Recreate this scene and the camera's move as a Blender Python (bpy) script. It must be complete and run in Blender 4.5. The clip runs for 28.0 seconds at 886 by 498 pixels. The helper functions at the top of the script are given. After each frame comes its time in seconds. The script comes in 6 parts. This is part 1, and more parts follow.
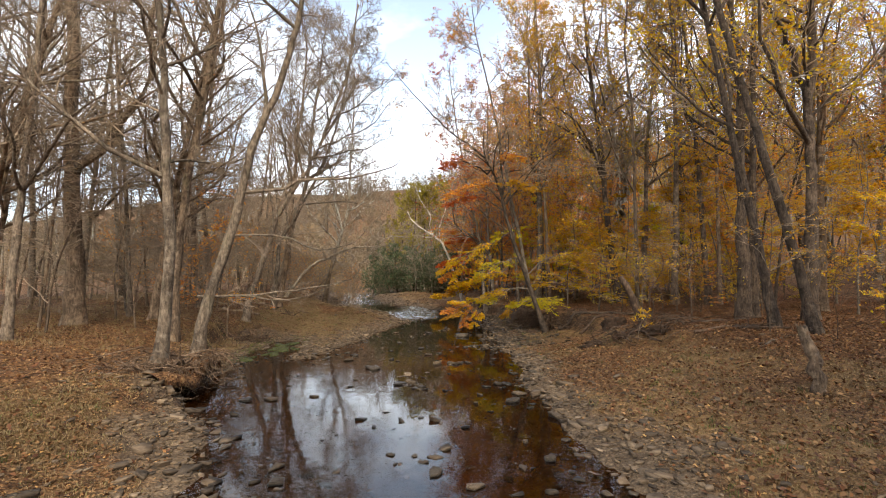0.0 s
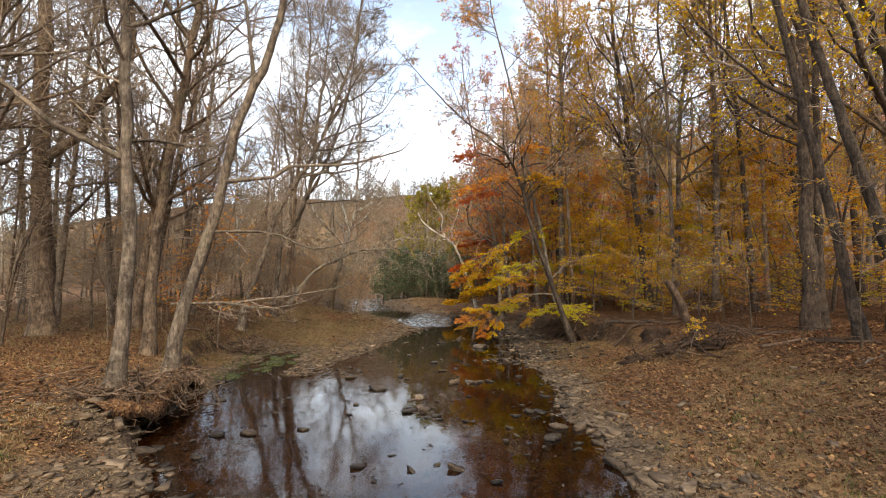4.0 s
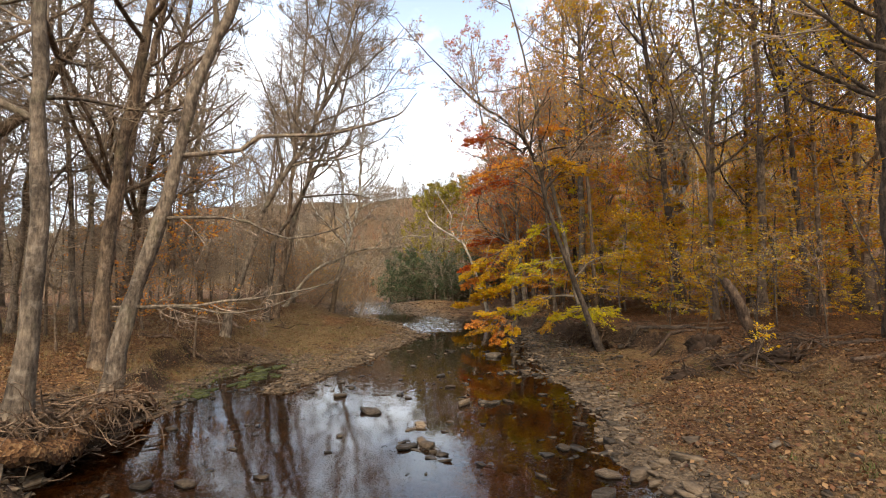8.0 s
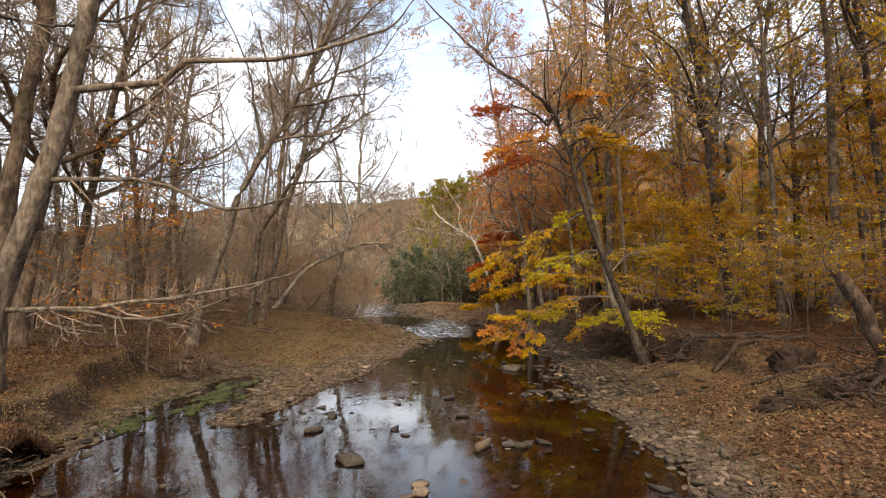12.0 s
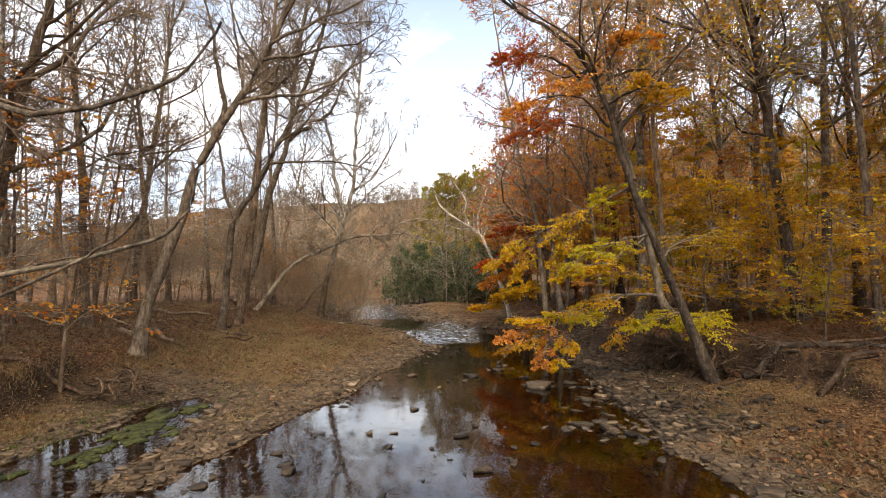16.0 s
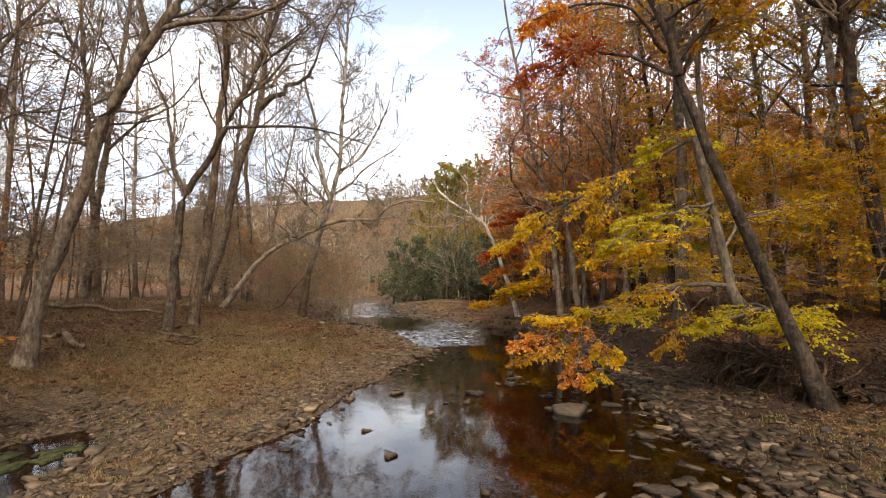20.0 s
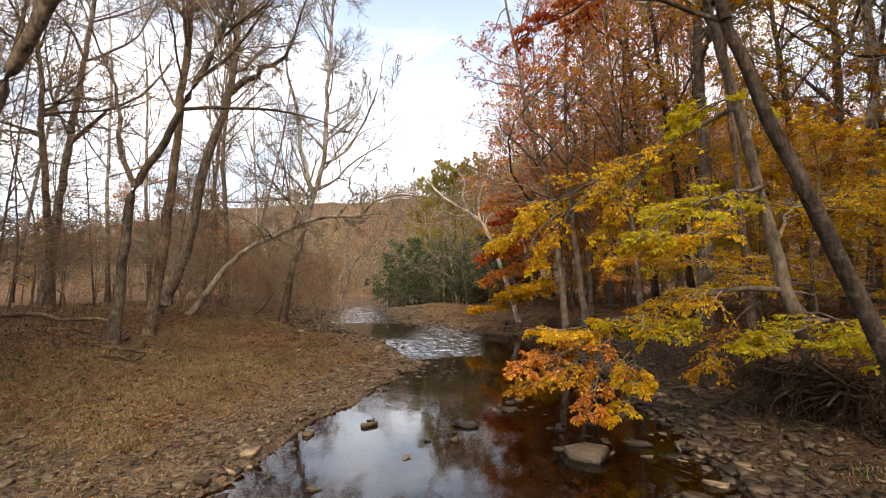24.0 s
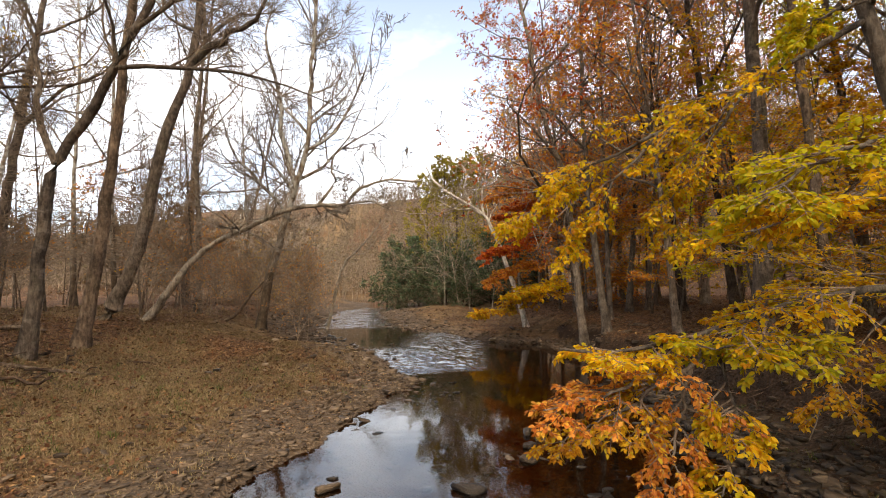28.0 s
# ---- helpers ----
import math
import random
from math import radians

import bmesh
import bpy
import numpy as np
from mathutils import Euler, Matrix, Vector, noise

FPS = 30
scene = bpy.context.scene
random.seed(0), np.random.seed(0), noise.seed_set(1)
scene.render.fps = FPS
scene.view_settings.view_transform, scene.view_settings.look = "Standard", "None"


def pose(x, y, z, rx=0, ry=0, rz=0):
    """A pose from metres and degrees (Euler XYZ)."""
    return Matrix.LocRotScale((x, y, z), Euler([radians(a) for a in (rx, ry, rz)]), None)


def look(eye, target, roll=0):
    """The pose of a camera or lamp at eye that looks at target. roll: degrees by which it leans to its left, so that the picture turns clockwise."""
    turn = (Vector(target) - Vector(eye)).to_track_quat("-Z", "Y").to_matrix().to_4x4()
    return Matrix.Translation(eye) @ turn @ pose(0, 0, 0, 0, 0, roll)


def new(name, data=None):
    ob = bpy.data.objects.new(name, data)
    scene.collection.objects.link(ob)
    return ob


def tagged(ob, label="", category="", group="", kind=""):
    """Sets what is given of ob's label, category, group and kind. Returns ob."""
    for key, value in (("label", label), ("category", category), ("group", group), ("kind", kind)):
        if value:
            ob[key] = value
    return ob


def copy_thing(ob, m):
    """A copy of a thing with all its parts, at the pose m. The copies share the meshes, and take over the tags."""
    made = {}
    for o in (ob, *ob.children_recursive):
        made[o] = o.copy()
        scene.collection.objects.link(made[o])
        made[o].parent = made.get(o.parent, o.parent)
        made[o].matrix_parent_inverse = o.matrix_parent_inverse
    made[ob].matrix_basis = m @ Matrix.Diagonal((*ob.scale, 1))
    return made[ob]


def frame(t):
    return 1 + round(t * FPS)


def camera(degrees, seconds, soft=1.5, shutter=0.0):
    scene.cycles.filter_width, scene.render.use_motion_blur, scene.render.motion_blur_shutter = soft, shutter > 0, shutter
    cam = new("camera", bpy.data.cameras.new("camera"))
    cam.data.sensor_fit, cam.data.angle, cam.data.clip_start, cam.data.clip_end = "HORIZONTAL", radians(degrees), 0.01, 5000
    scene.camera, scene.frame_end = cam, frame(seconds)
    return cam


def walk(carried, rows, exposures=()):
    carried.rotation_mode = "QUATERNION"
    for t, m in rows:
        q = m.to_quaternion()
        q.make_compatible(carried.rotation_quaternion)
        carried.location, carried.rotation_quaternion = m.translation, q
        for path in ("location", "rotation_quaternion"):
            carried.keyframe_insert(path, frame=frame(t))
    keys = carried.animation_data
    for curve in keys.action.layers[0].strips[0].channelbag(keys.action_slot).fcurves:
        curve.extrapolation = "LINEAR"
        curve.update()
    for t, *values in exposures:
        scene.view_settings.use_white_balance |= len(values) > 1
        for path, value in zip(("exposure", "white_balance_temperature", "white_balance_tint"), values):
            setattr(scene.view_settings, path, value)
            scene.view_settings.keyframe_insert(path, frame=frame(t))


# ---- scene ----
cam = camera(86.3, 28.0, 1.0)
METRES, EYE, TILT, LEAN, TURN = 14.0, 2.1, 3.5, 0.0, 0.0
ROWS = [
    (0.0, 0.0, 0.0, 0.0, 0.0, 0.0, -0.0),
    (0.5, -0.0018, 0.0141, -0.0005, 0.17, 0.1, 0.02),
    (1.0, -0.0033, 0.0286, -0.0016, 0.33, 0.19, 0.05),
    (1.5, -0.0048, 0.0436, -0.0029, 0.51, 0.31, 0.08),
    (2.0, -0.0061, 0.0586, -0.0042, 0.69, 0.4, 0.1),
    (2.5, -0.0073, 0.0737, -0.0047, 0.84, 0.46, 0.1),
    (3.0, -0.0082, 0.0888, -0.0054, 0.98, 0.53, 0.12),
    (3.5, -0.0091, 0.1038, -0.0069, 1.13, 0.59, 0.11),
    (5.5, -0.0096, 0.165, -0.0147, 1.75, 0.79, 0.19),
    (6.0, -0.0096, 0.1798, -0.0155, 1.87, 0.83, 0.24),
    (6.5, -0.0094, 0.1946, -0.0168, 2.02, 0.85, 0.23),
    (7.0, -0.0095, 0.2105, -0.0185, 2.16, 0.89, 0.22),
    (7.5, -0.0097, 0.2276, -0.0202, 2.28, 0.93, 0.24),
    (8.0, -0.0102, 0.2459, -0.0221, 2.42, 1.0, 0.31),
    (8.5, -0.0112, 0.2651, -0.0239, 2.54, 1.05, 0.26),
    (9.0, -0.0124, 0.2852, -0.0255, 2.66, 1.1, 0.26),
    (9.5, -0.0141, 0.3056, -0.0272, 2.75, 1.13, 0.21),
    (10.0, -0.0152, 0.3266, -0.0285, 2.85, 1.17, 0.26),
    (10.5, -0.0163, 0.3474, -0.0301, 2.96, 1.17, 0.29),
    (11.0, -0.0175, 0.3681, -0.0328, 3.08, 1.18, 0.28),
    (11.5, -0.019, 0.3883, -0.0353, 3.17, 1.18, 0.22),
    (12.0, -0.0199, 0.4084, -0.0372, 3.28, 1.18, 0.22),
    (12.5, -0.0212, 0.4278, -0.0386, 3.37, 1.16, 0.19),
    (14.5, -0.029, 0.5089, -0.0463, 3.5, 1.36, 0.37),
    (15.0, -0.0307, 0.5307, -0.05, 3.6, 1.42, 0.37),
    (15.5, -0.0327, 0.5535, -0.053, 3.64, 1.36, 0.37),
    (16.0, -0.0347, 0.5771, -0.0552, 3.68, 1.34, 0.35),
    (16.5, -0.0368, 0.6013, -0.0571, 3.75, 1.32, 0.34),
    (17.0, -0.0389, 0.6255, -0.0583, 3.79, 1.27, 0.3),
    (17.5, -0.0408, 0.6478, -0.0601, 3.8, 1.17, 0.31),
    (18.0, -0.0415, 0.6719, -0.0637, 3.84, 1.12, 0.33),
    (18.5, -0.0418, 0.6948, -0.0688, 3.85, 1.09, 0.36),
    (19.0, -0.0412, 0.7164, -0.0722, 3.86, 1.1, 0.39),
    (19.5, -0.0399, 0.7362, -0.075, 3.88, 1.13, 0.39),
    (20.0, -0.0385, 0.7539, -0.0768, 3.88, 1.14, 0.43),
    (20.5, -0.0376, 0.7696, -0.0782, 3.89, 1.12, 0.48),
    (21.0, -0.0371, 0.7842, -0.0799, 3.88, 1.12, 0.43),
    (21.5, -0.0358, 0.7979, -0.0814, 3.88, 1.15, 0.44),
    (23.5, -0.0308, 0.8452, -0.079, 3.87, 1.38, 0.61),
    (24.0, -0.0295, 0.8576, -0.0801, 3.91, 1.43, 0.6),
    (24.5, -0.0285, 0.8717, -0.0806, 3.96, 1.47, 0.64),
    (25.0, -0.0285, 0.8878, -0.0817, 3.97, 1.55, 0.62),
    (25.5, -0.0291, 0.9053, -0.0829, 4.01, 1.64, 0.63),
    (26.0, -0.0297, 0.9238, -0.084, 4.06, 1.67, 0.68),
    (26.5, -0.0305, 0.9423, -0.0857, 4.1, 1.71, 0.66),
    (27.0, -0.0311, 0.9597, -0.0867, 4.14, 1.7, 0.72),
    (27.5, -0.0317, 0.9764, -0.0878, 4.17, 1.68, 0.72),
    (28.0, -0.0325, 0.9926, -0.0889, 4.17, 1.64, 0.74),
]
walk(cam, [(t, pose(0, 0, EYE, TILT, LEAN, TURN) @ pose(METRES * x, METRES * y, METRES * z, 90 + pitch, roll, yaw)) for t, x, y, z, yaw, pitch, roll in ROWS], [(0.0, 0.15, 6250, 5), (14.0, 0.17, 6450, 7), (28.0, 0.09, 6600, 9)])

# ---------------------------------------------------------------- light
SUN_UP, SUN_TURN = 46.0, 172.0          # degrees over the horizon, and clockwise from straight ahead
world = bpy.data.worlds.new("sky")
scene.world = world
world.use_nodes = True
wn, wl_ = world.node_tree.nodes, world.node_tree.links
wn.clear()
w_out = wn.new("ShaderNodeOutputWorld")
w_bg = wn.new("ShaderNodeBackground")
w_bg.inputs["Strength"].default_value = 0.27
w_sky = wn.new("ShaderNodeTexSky")
w_sky.sky_type = "NISHITA"
w_sky.sun_disc = False
w_sky.sun_elevation, w_sky.sun_rotation = radians(SUN_UP), radians(SUN_TURN)
w_sky.dust_density = 2.0
w_co = wn.new("ShaderNodeTexCoord")
w_map = wn.new("ShaderNodeMapping")
w_map.inputs["Scale"].default_value = (1.6, 1.6, 3.6)
w_noise = wn.new("ShaderNodeTexNoise")
w_noise.inputs["Scale"].default_value, w_noise.inputs["Detail"].default_value = 1.7, 7.0
w_ramp = wn.new("ShaderNodeValToRGB")
w_ramp.color_ramp.elements[0].position, w_ramp.color_ramp.elements[1].position = 0.43, 0.60
w_ramp.color_ramp.elements[0].color = (0.36, 0.36, 0.36, 1.0)
w_mix = wn.new("ShaderNodeMix")
w_mix.data_type = "RGBA"
w_mix.inputs["B"].default_value = (9.2, 9.3, 9.7, 1.0)
wl_.new(w_co.outputs["Generated"], w_map.inputs["Vector"])
wl_.new(w_map.outputs["Vector"], w_noise.inputs["Vector"])
wl_.new(w_noise.outputs["Fac"], w_ramp.inputs["Fac"])
w_sep = wn.new("ShaderNodeSeparateXYZ")
w_high = wn.new("ShaderNodeMapRange")          # the haze thins out overhead
w_high.inputs["From Min"].default_value, w_high.inputs["From Max"].default_value = 0.30, 0.58
w_high.inputs["To Min"].default_value, w_high.inputs["To Max"].default_value = 1.0, 0.36
w_mul = wn.new("ShaderNodeMath")
w_mul.operation = "MULTIPLY"
wl_.new(w_co.outputs["Generated"], w_sep.inputs["Vector"])
wl_.new(w_sep.outputs["Z"], w_high.inputs["Value"])
wl_.new(w_ramp.outputs["Color"], w_mul.inputs[0])
wl_.new(w_high.outputs["Result"], w_mul.inputs[1])
wl_.new(w_mul.outputs["Value"], w_mix.inputs["Factor"])
wl_.new(w_sky.outputs["Color"], w_mix.inputs["A"])
wl_.new(w_mix.outputs["Result"], w_bg.inputs["Color"])
wl_.new(w_bg.outputs["Background"], w_out.inputs["Surface"])

sun_data = bpy.data.lights.new("sun", "SUN")
sun_data.energy, sun_data.angle, sun_data.color = 4.2, radians(40), (1.0, 0.82, 0.58)
sun = new("sun", sun_data)
sun.matrix_world = look((0, 0, 0), (-math.sin(radians(SUN_TURN)) * math.cos(radians(SUN_UP)),
                                    -math.cos(radians(SUN_TURN)) * math.cos(radians(SUN_UP)), -math.sin(radians(SUN_UP))))


# ---------------------------------------------------------------- materials
def material(name, rough=0.85):
    m = bpy.data.materials.new(name)
    m.use_nodes = True
    b = m.node_tree.nodes["Principled BSDF"]
    b.inputs["Roughness"].default_value = rough
    b.inputs["Specular IOR Level"].default_value = 0.25
    return m, m.node_tree.nodes, m.node_tree.links, b


def noise_node(n, l, scale, detail=5.0, stretch=None, rough=0.6, space="Object"):
    co = n.new("ShaderNodeTexCoord")
    t = n.new("ShaderNodeTexNoise")
    t.inputs["Scale"].default_value, t.inputs["Detail"].default_value, t.inputs["Roughness"].default_value = scale, detail, rough
    if stretch:
        mp = n.new("ShaderNodeMapping")
        mp.inputs["Scale"].default_value = stretch
        l.new(co.outputs[space], mp.inputs["Vector"])
        l.new(mp.outputs["Vector"], t.inputs["Vector"])
    else:
        l.new(co.outputs[space], t.inputs["Vector"])
    return t


def ramp_node(n, l, source, stops, mode="LINEAR"):
    r = n.new("ShaderNodeValToRGB")
    r.color_ramp.interpolation = mode
    e = r.color_ramp.elements
    while len(e) < len(stops):
        e.new(0.5)
    for k, (at, col) in enumerate(stops):
        e[k].position, e[k].color = at, (*col, 1.0)
    l.new(source, r.inputs["Fac"])
    return r


def mix_node(n, l, fac, a, b, kind="MIX"):
    m = n.new("ShaderNodeMix")
    m.data_type, m.blend_type = "RGBA", kind
    if isinstance(fac, float):
        m.inputs["Factor"].default_value = fac
    else:
        l.new(fac, m.inputs["Factor"])
    for key, v in (("A", a), ("B", b)):
        if isinstance(v, tuple):
            m.inputs[key].default_value = (*v, 1.0)
        else:
            l.new(v, m.inputs[key])
    return m.outputs["Result"]


def bump_node(n, l, source, b, strength=0.5, dist=0.02):
    u = n.new("ShaderNodeBump")
    u.inputs["Strength"].default_value, u.inputs["Distance"].default_value = strength, dist
    l.new(source, u.inputs["Height"])
    l.new(u.outputs["Normal"], b.inputs["Normal"])


def bark(name, dark, mid, pale, moss=0.0, patch=0.0):
    m, n, l, b = material(name, 0.92)
    grain = noise_node(n, l, 11.0, 9.0, (2.2, 2.2, 0.6), 0.68)
    blot = noise_node(n, l, 3.4, 8.0, (1.0, 1.0, 0.8), 0.7)
    knots = noise_node(n, l, 7.0, 5.0, (1.0, 1.0, 1.3))
    col = ramp_node(n, l, grain.outputs["Fac"], [(0.34, dark), (0.5, mid), (0.68, pale)]).outputs["Color"]
    tone = ramp_node(n, l, blot.outputs["Fac"], [(0.36, (0.42, 0.40, 0.38)), (0.5, (0.95, 0.93, 0.9)), (0.64, (1.5, 1.46, 1.38))]).outputs["Color"]
    col = mix_node(n, l, 1.0, col, tone, "MULTIPLY")
    info = n.new("ShaderNodeObjectInfo")
    each = ramp_node(n, l, info.outputs["Random"], [(0.0, (0.72, 0.7, 0.68)), (1.0, (1.2, 1.15, 1.1))]).outputs["Color"]
    col = mix_node(n, l, 1.0, col, each, "MULTIPLY")
    lichen = ramp_node(n, l, knots.outputs["Fac"], [(0.56, (0, 0, 0)), (0.66, (0.22, 0.22, 0.22))]).outputs["Color"]
    col = mix_node(n, l, lichen, col, tuple(min(c * 1.5 + 0.02, 0.6) for c in pale))
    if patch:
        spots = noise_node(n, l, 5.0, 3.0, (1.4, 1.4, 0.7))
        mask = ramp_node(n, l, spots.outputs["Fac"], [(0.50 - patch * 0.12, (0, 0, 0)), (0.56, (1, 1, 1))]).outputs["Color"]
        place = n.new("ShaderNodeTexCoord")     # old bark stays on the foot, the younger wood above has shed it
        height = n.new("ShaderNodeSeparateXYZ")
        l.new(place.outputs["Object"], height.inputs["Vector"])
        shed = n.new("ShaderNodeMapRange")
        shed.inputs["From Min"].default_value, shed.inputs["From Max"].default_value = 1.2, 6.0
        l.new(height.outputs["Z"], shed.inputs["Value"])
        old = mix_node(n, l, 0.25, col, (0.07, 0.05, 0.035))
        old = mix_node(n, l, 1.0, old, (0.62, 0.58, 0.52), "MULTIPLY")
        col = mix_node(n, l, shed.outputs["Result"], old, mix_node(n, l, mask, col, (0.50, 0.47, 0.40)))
    if moss:
        green = noise_node(n, l, 2.2, 5.0)
        mask = ramp_node(n, l, green.outputs["Fac"], [(0.55, (0, 0, 0)), (0.75, (moss, moss, moss))]).outputs["Color"]
        col = mix_node(n, l, mask, col, (0.10, 0.12, 0.045))
    l.new(col, b.inputs["Base Color"])
    rough = n.new("ShaderNodeMath")
    rough.operation = "ADD"
    l.new(grain.outputs["Fac"], rough.inputs[0])
    l.new(knots.outputs["Fac"], rough.inputs[1])
    bump_node(n, l, rough.outputs["Value"], b, 1.0, 0.035)
    return m


def leaf_stuff(name, stops, translucent=0.45):
    m, n, l, b = material(name, 0.6)
    geo = n.new("ShaderNodeNewGeometry")
    col = ramp_node(n, l, geo.outputs["Random Per Island"], stops).outputs["Color"]
    broad = noise_node(n, l, 0.55, 2.0)
    tone = ramp_node(n, l, broad.outputs["Fac"], [(0.3, (0.72, 0.66, 0.6)), (0.7, (1.2, 1.2, 1.15))]).outputs["Color"]
    col = mix_node(n, l, 1.0, col, tone, "MULTIPLY")
    l.new(col, b.inputs["Base Color"])
    tr = n.new("ShaderNodeBsdfTranslucent")
    l.new(col, tr.inputs["Color"])
    mx = n.new("ShaderNodeMixShader")
    mx.inputs["Fac"].default_value = translucent
    l.new(b.outputs["BSDF"], mx.inputs[1])
    l.new(tr.outputs["BSDF"], mx.inputs[2])
    l.new(mx.outputs["Shader"], n["Material Output"].inputs["Surface"])
    return m


BARK_GREY = bark("bark_grey", (0.068, 0.053, 0.041), (0.160, 0.127, 0.097), (0.280, 0.230, 0.178), moss=0.3)
BARK_BROWN = bark("bark_brown", (0.066, 0.047, 0.033), (0.158, 0.114, 0.079), (0.27, 0.203, 0.142), moss=0.2)
BARK_DARK = bark("bark_dark", (0.026, 0.019, 0.014), (0.072, 0.053, 0.039), (0.138, 0.104, 0.077))
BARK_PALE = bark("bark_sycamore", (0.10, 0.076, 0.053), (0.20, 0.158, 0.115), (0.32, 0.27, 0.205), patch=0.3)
BARK_BEECH = bark("bark_beech", (0.07, 0.056, 0.043), (0.145, 0.118, 0.092), (0.23, 0.195, 0.155), moss=0.2)
BARK_LIMB = bark("bark_pale_limb", (0.15, 0.125, 0.095), (0.29, 0.25, 0.195), (0.44, 0.39, 0.32))
BARK_BONE = bark("bark_bone_white", (0.34, 0.31, 0.26), (0.56, 0.53, 0.46), (0.72, 0.69, 0.62))
TWIG = bark("twig_bark", (0.11, 0.080, 0.058), (0.215, 0.163, 0.123), (0.33, 0.26, 0.20))
TWIG_GREY = bark("twig_grey", (0.17, 0.13, 0.092), (0.30, 0.235, 0.172), (0.42, 0.34, 0.25))
TWIG_PALE = bark("twig_pale", (0.170, 0.140, 0.111), (0.289, 0.246, 0.200), (0.408, 0.365, 0.306))
# Darker copy of root_bark, the undercut's shade put into its colour
ROOT_SHADED = bark("root_shaded", (0.018, 0.011, 0.007), (0.055, 0.034, 0.021), (0.115, 0.075, 0.048))
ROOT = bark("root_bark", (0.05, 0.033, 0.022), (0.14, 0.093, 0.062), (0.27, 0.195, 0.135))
DEAD = bark("dead_wood", (0.03, 0.020, 0.014), (0.085, 0.056, 0.038), (0.16, 0.11, 0.075))

L_YELLOW = leaf_stuff("leaves_yellow", [(0.0, (0.52, 0.20, 0.008)), (0.2, (0.76, 0.42, 0.01)), (0.5, (0.90, 0.60, 0.012)), (0.8, (0.86, 0.66, 0.02)), (1.0, (0.55, 0.52, 0.02))], 0.6)
L_LIME = leaf_stuff("leaves_yellow_green", [(0.0, (0.54, 0.37, 0.01)), (0.4, (0.72, 0.57, 0.012)), (0.75, (0.60, 0.57, 0.02)), (1.0, (0.36, 0.41, 0.02))], 0.6)
L_OCHRE = leaf_stuff("leaves_ochre", [(0.0, (0.36, 0.14, 0.014)), (0.35, (0.62, 0.32, 0.015)), (0.7, (0.80, 0.48, 0.018)), (1.0, (0.52, 0.44, 0.025))], 0.58)
L_ORANGE = leaf_stuff("leaves_orange", [(0.0, (0.46, 0.14, 0.02)), (0.4, (0.76, 0.28, 0.03)), (0.75, (0.88, 0.43, 0.035)), (1.0, (0.78, 0.5, 0.06))], 0.58)
L_COPPER = leaf_stuff("leaves_copper", [(0.0, (0.44, 0.13, 0.025)), (0.5, (0.74, 0.29, 0.05)), (0.8, (0.84, 0.42, 0.07)), (1.0, (0.80, 0.50, 0.05))], 0.58)
L_RED = leaf_stuff("leaves_red", [(0.0, (0.30, 0.045, 0.015)), (0.5, (0.56, 0.11, 0.020)), (1.0, (0.76, 0.25, 0.025))], 0.58)
L_TAN = leaf_stuff("leaves_tan", [(0.0, (0.136, 0.072, 0.032)), (0.5, (0.272, 0.153, 0.064)), (1.0, (0.374, 0.238, 0.093))])
# Greyed leaves: the distance haze is put into their colour
L_HAZE = leaf_stuff("hazed_leaves_of_far_woods", [(0.0, (0.16, 0.120, 0.078)), (0.5, (0.22, 0.170, 0.108)), (0.85, (0.28, 0.205, 0.12)), (1.0, (0.23, 0.215, 0.10))])
L_GREEN = leaf_stuff("leaves_evergreen", [(0.0, (0.045, 0.075, 0.042)), (0.6, (0.092, 0.135, 0.066)), (1.0, (0.165, 0.205, 0.085))], 0.25)
L_OLIVE = leaf_stuff("leaves_olive", [(0.0, (0.180, 0.156, 0.024)), (0.6, (0.348, 0.300, 0.030)), (1.0, (0.552, 0.432, 0.030))], 0.58)
L_LITTER = leaf_stuff("fallen_leaves", [(0.0, (0.066, 0.034, 0.016)), (0.3, (0.132, 0.070, 0.03)), (0.7, (0.195, 0.110, 0.048)), (0.95, (0.265, 0.158, 0.075)), (1.0, (0.40, 0.24, 0.08))], 0.1)
# Lighter litter, raised in colour to offset the shade on the bare bank
L_LITTER_LIT = leaf_stuff("tan_lit_fallen_leaves", [(0.0, (0.085, 0.044, 0.021)), (0.3, (0.175, 0.092, 0.040)), (0.7, (0.265, 0.148, 0.064)), (0.95, (0.34, 0.20, 0.092)), (1.0, (0.46, 0.27, 0.09))], 0.1)
L_GOLD = leaf_stuff("golden_dry_grass", [(0.0, (0.14, 0.092, 0.046)), (0.4, (0.26, 0.180, 0.092)), (0.75, (0.36, 0.265, 0.145)), (1.0, (0.19, 0.175, 0.065))], 0.25)
L_RUSSET = leaf_stuff("russet_leaves", [(0.0, (0.045, 0.018, 0.009)), (0.35, (0.105, 0.042, 0.018)), (0.75, (0.165, 0.070, 0.028)), (1.0, (0.26, 0.125, 0.045))], 0.1)
L_STRAW = leaf_stuff("dry_grass", [(0.0, (0.12, 0.074, 0.034)), (0.4, (0.225, 0.15, 0.068)), (0.75, (0.32, 0.23, 0.115)), (1.0, (0.165, 0.140, 0.05))], 0.25)
L_WEED = leaf_stuff("green_weed", [(0.0, (0.045, 0.064, 0.013)), (0.6, (0.098, 0.120, 0.026)), (1.0, (0.173, 0.188, 0.045))], 0.3)


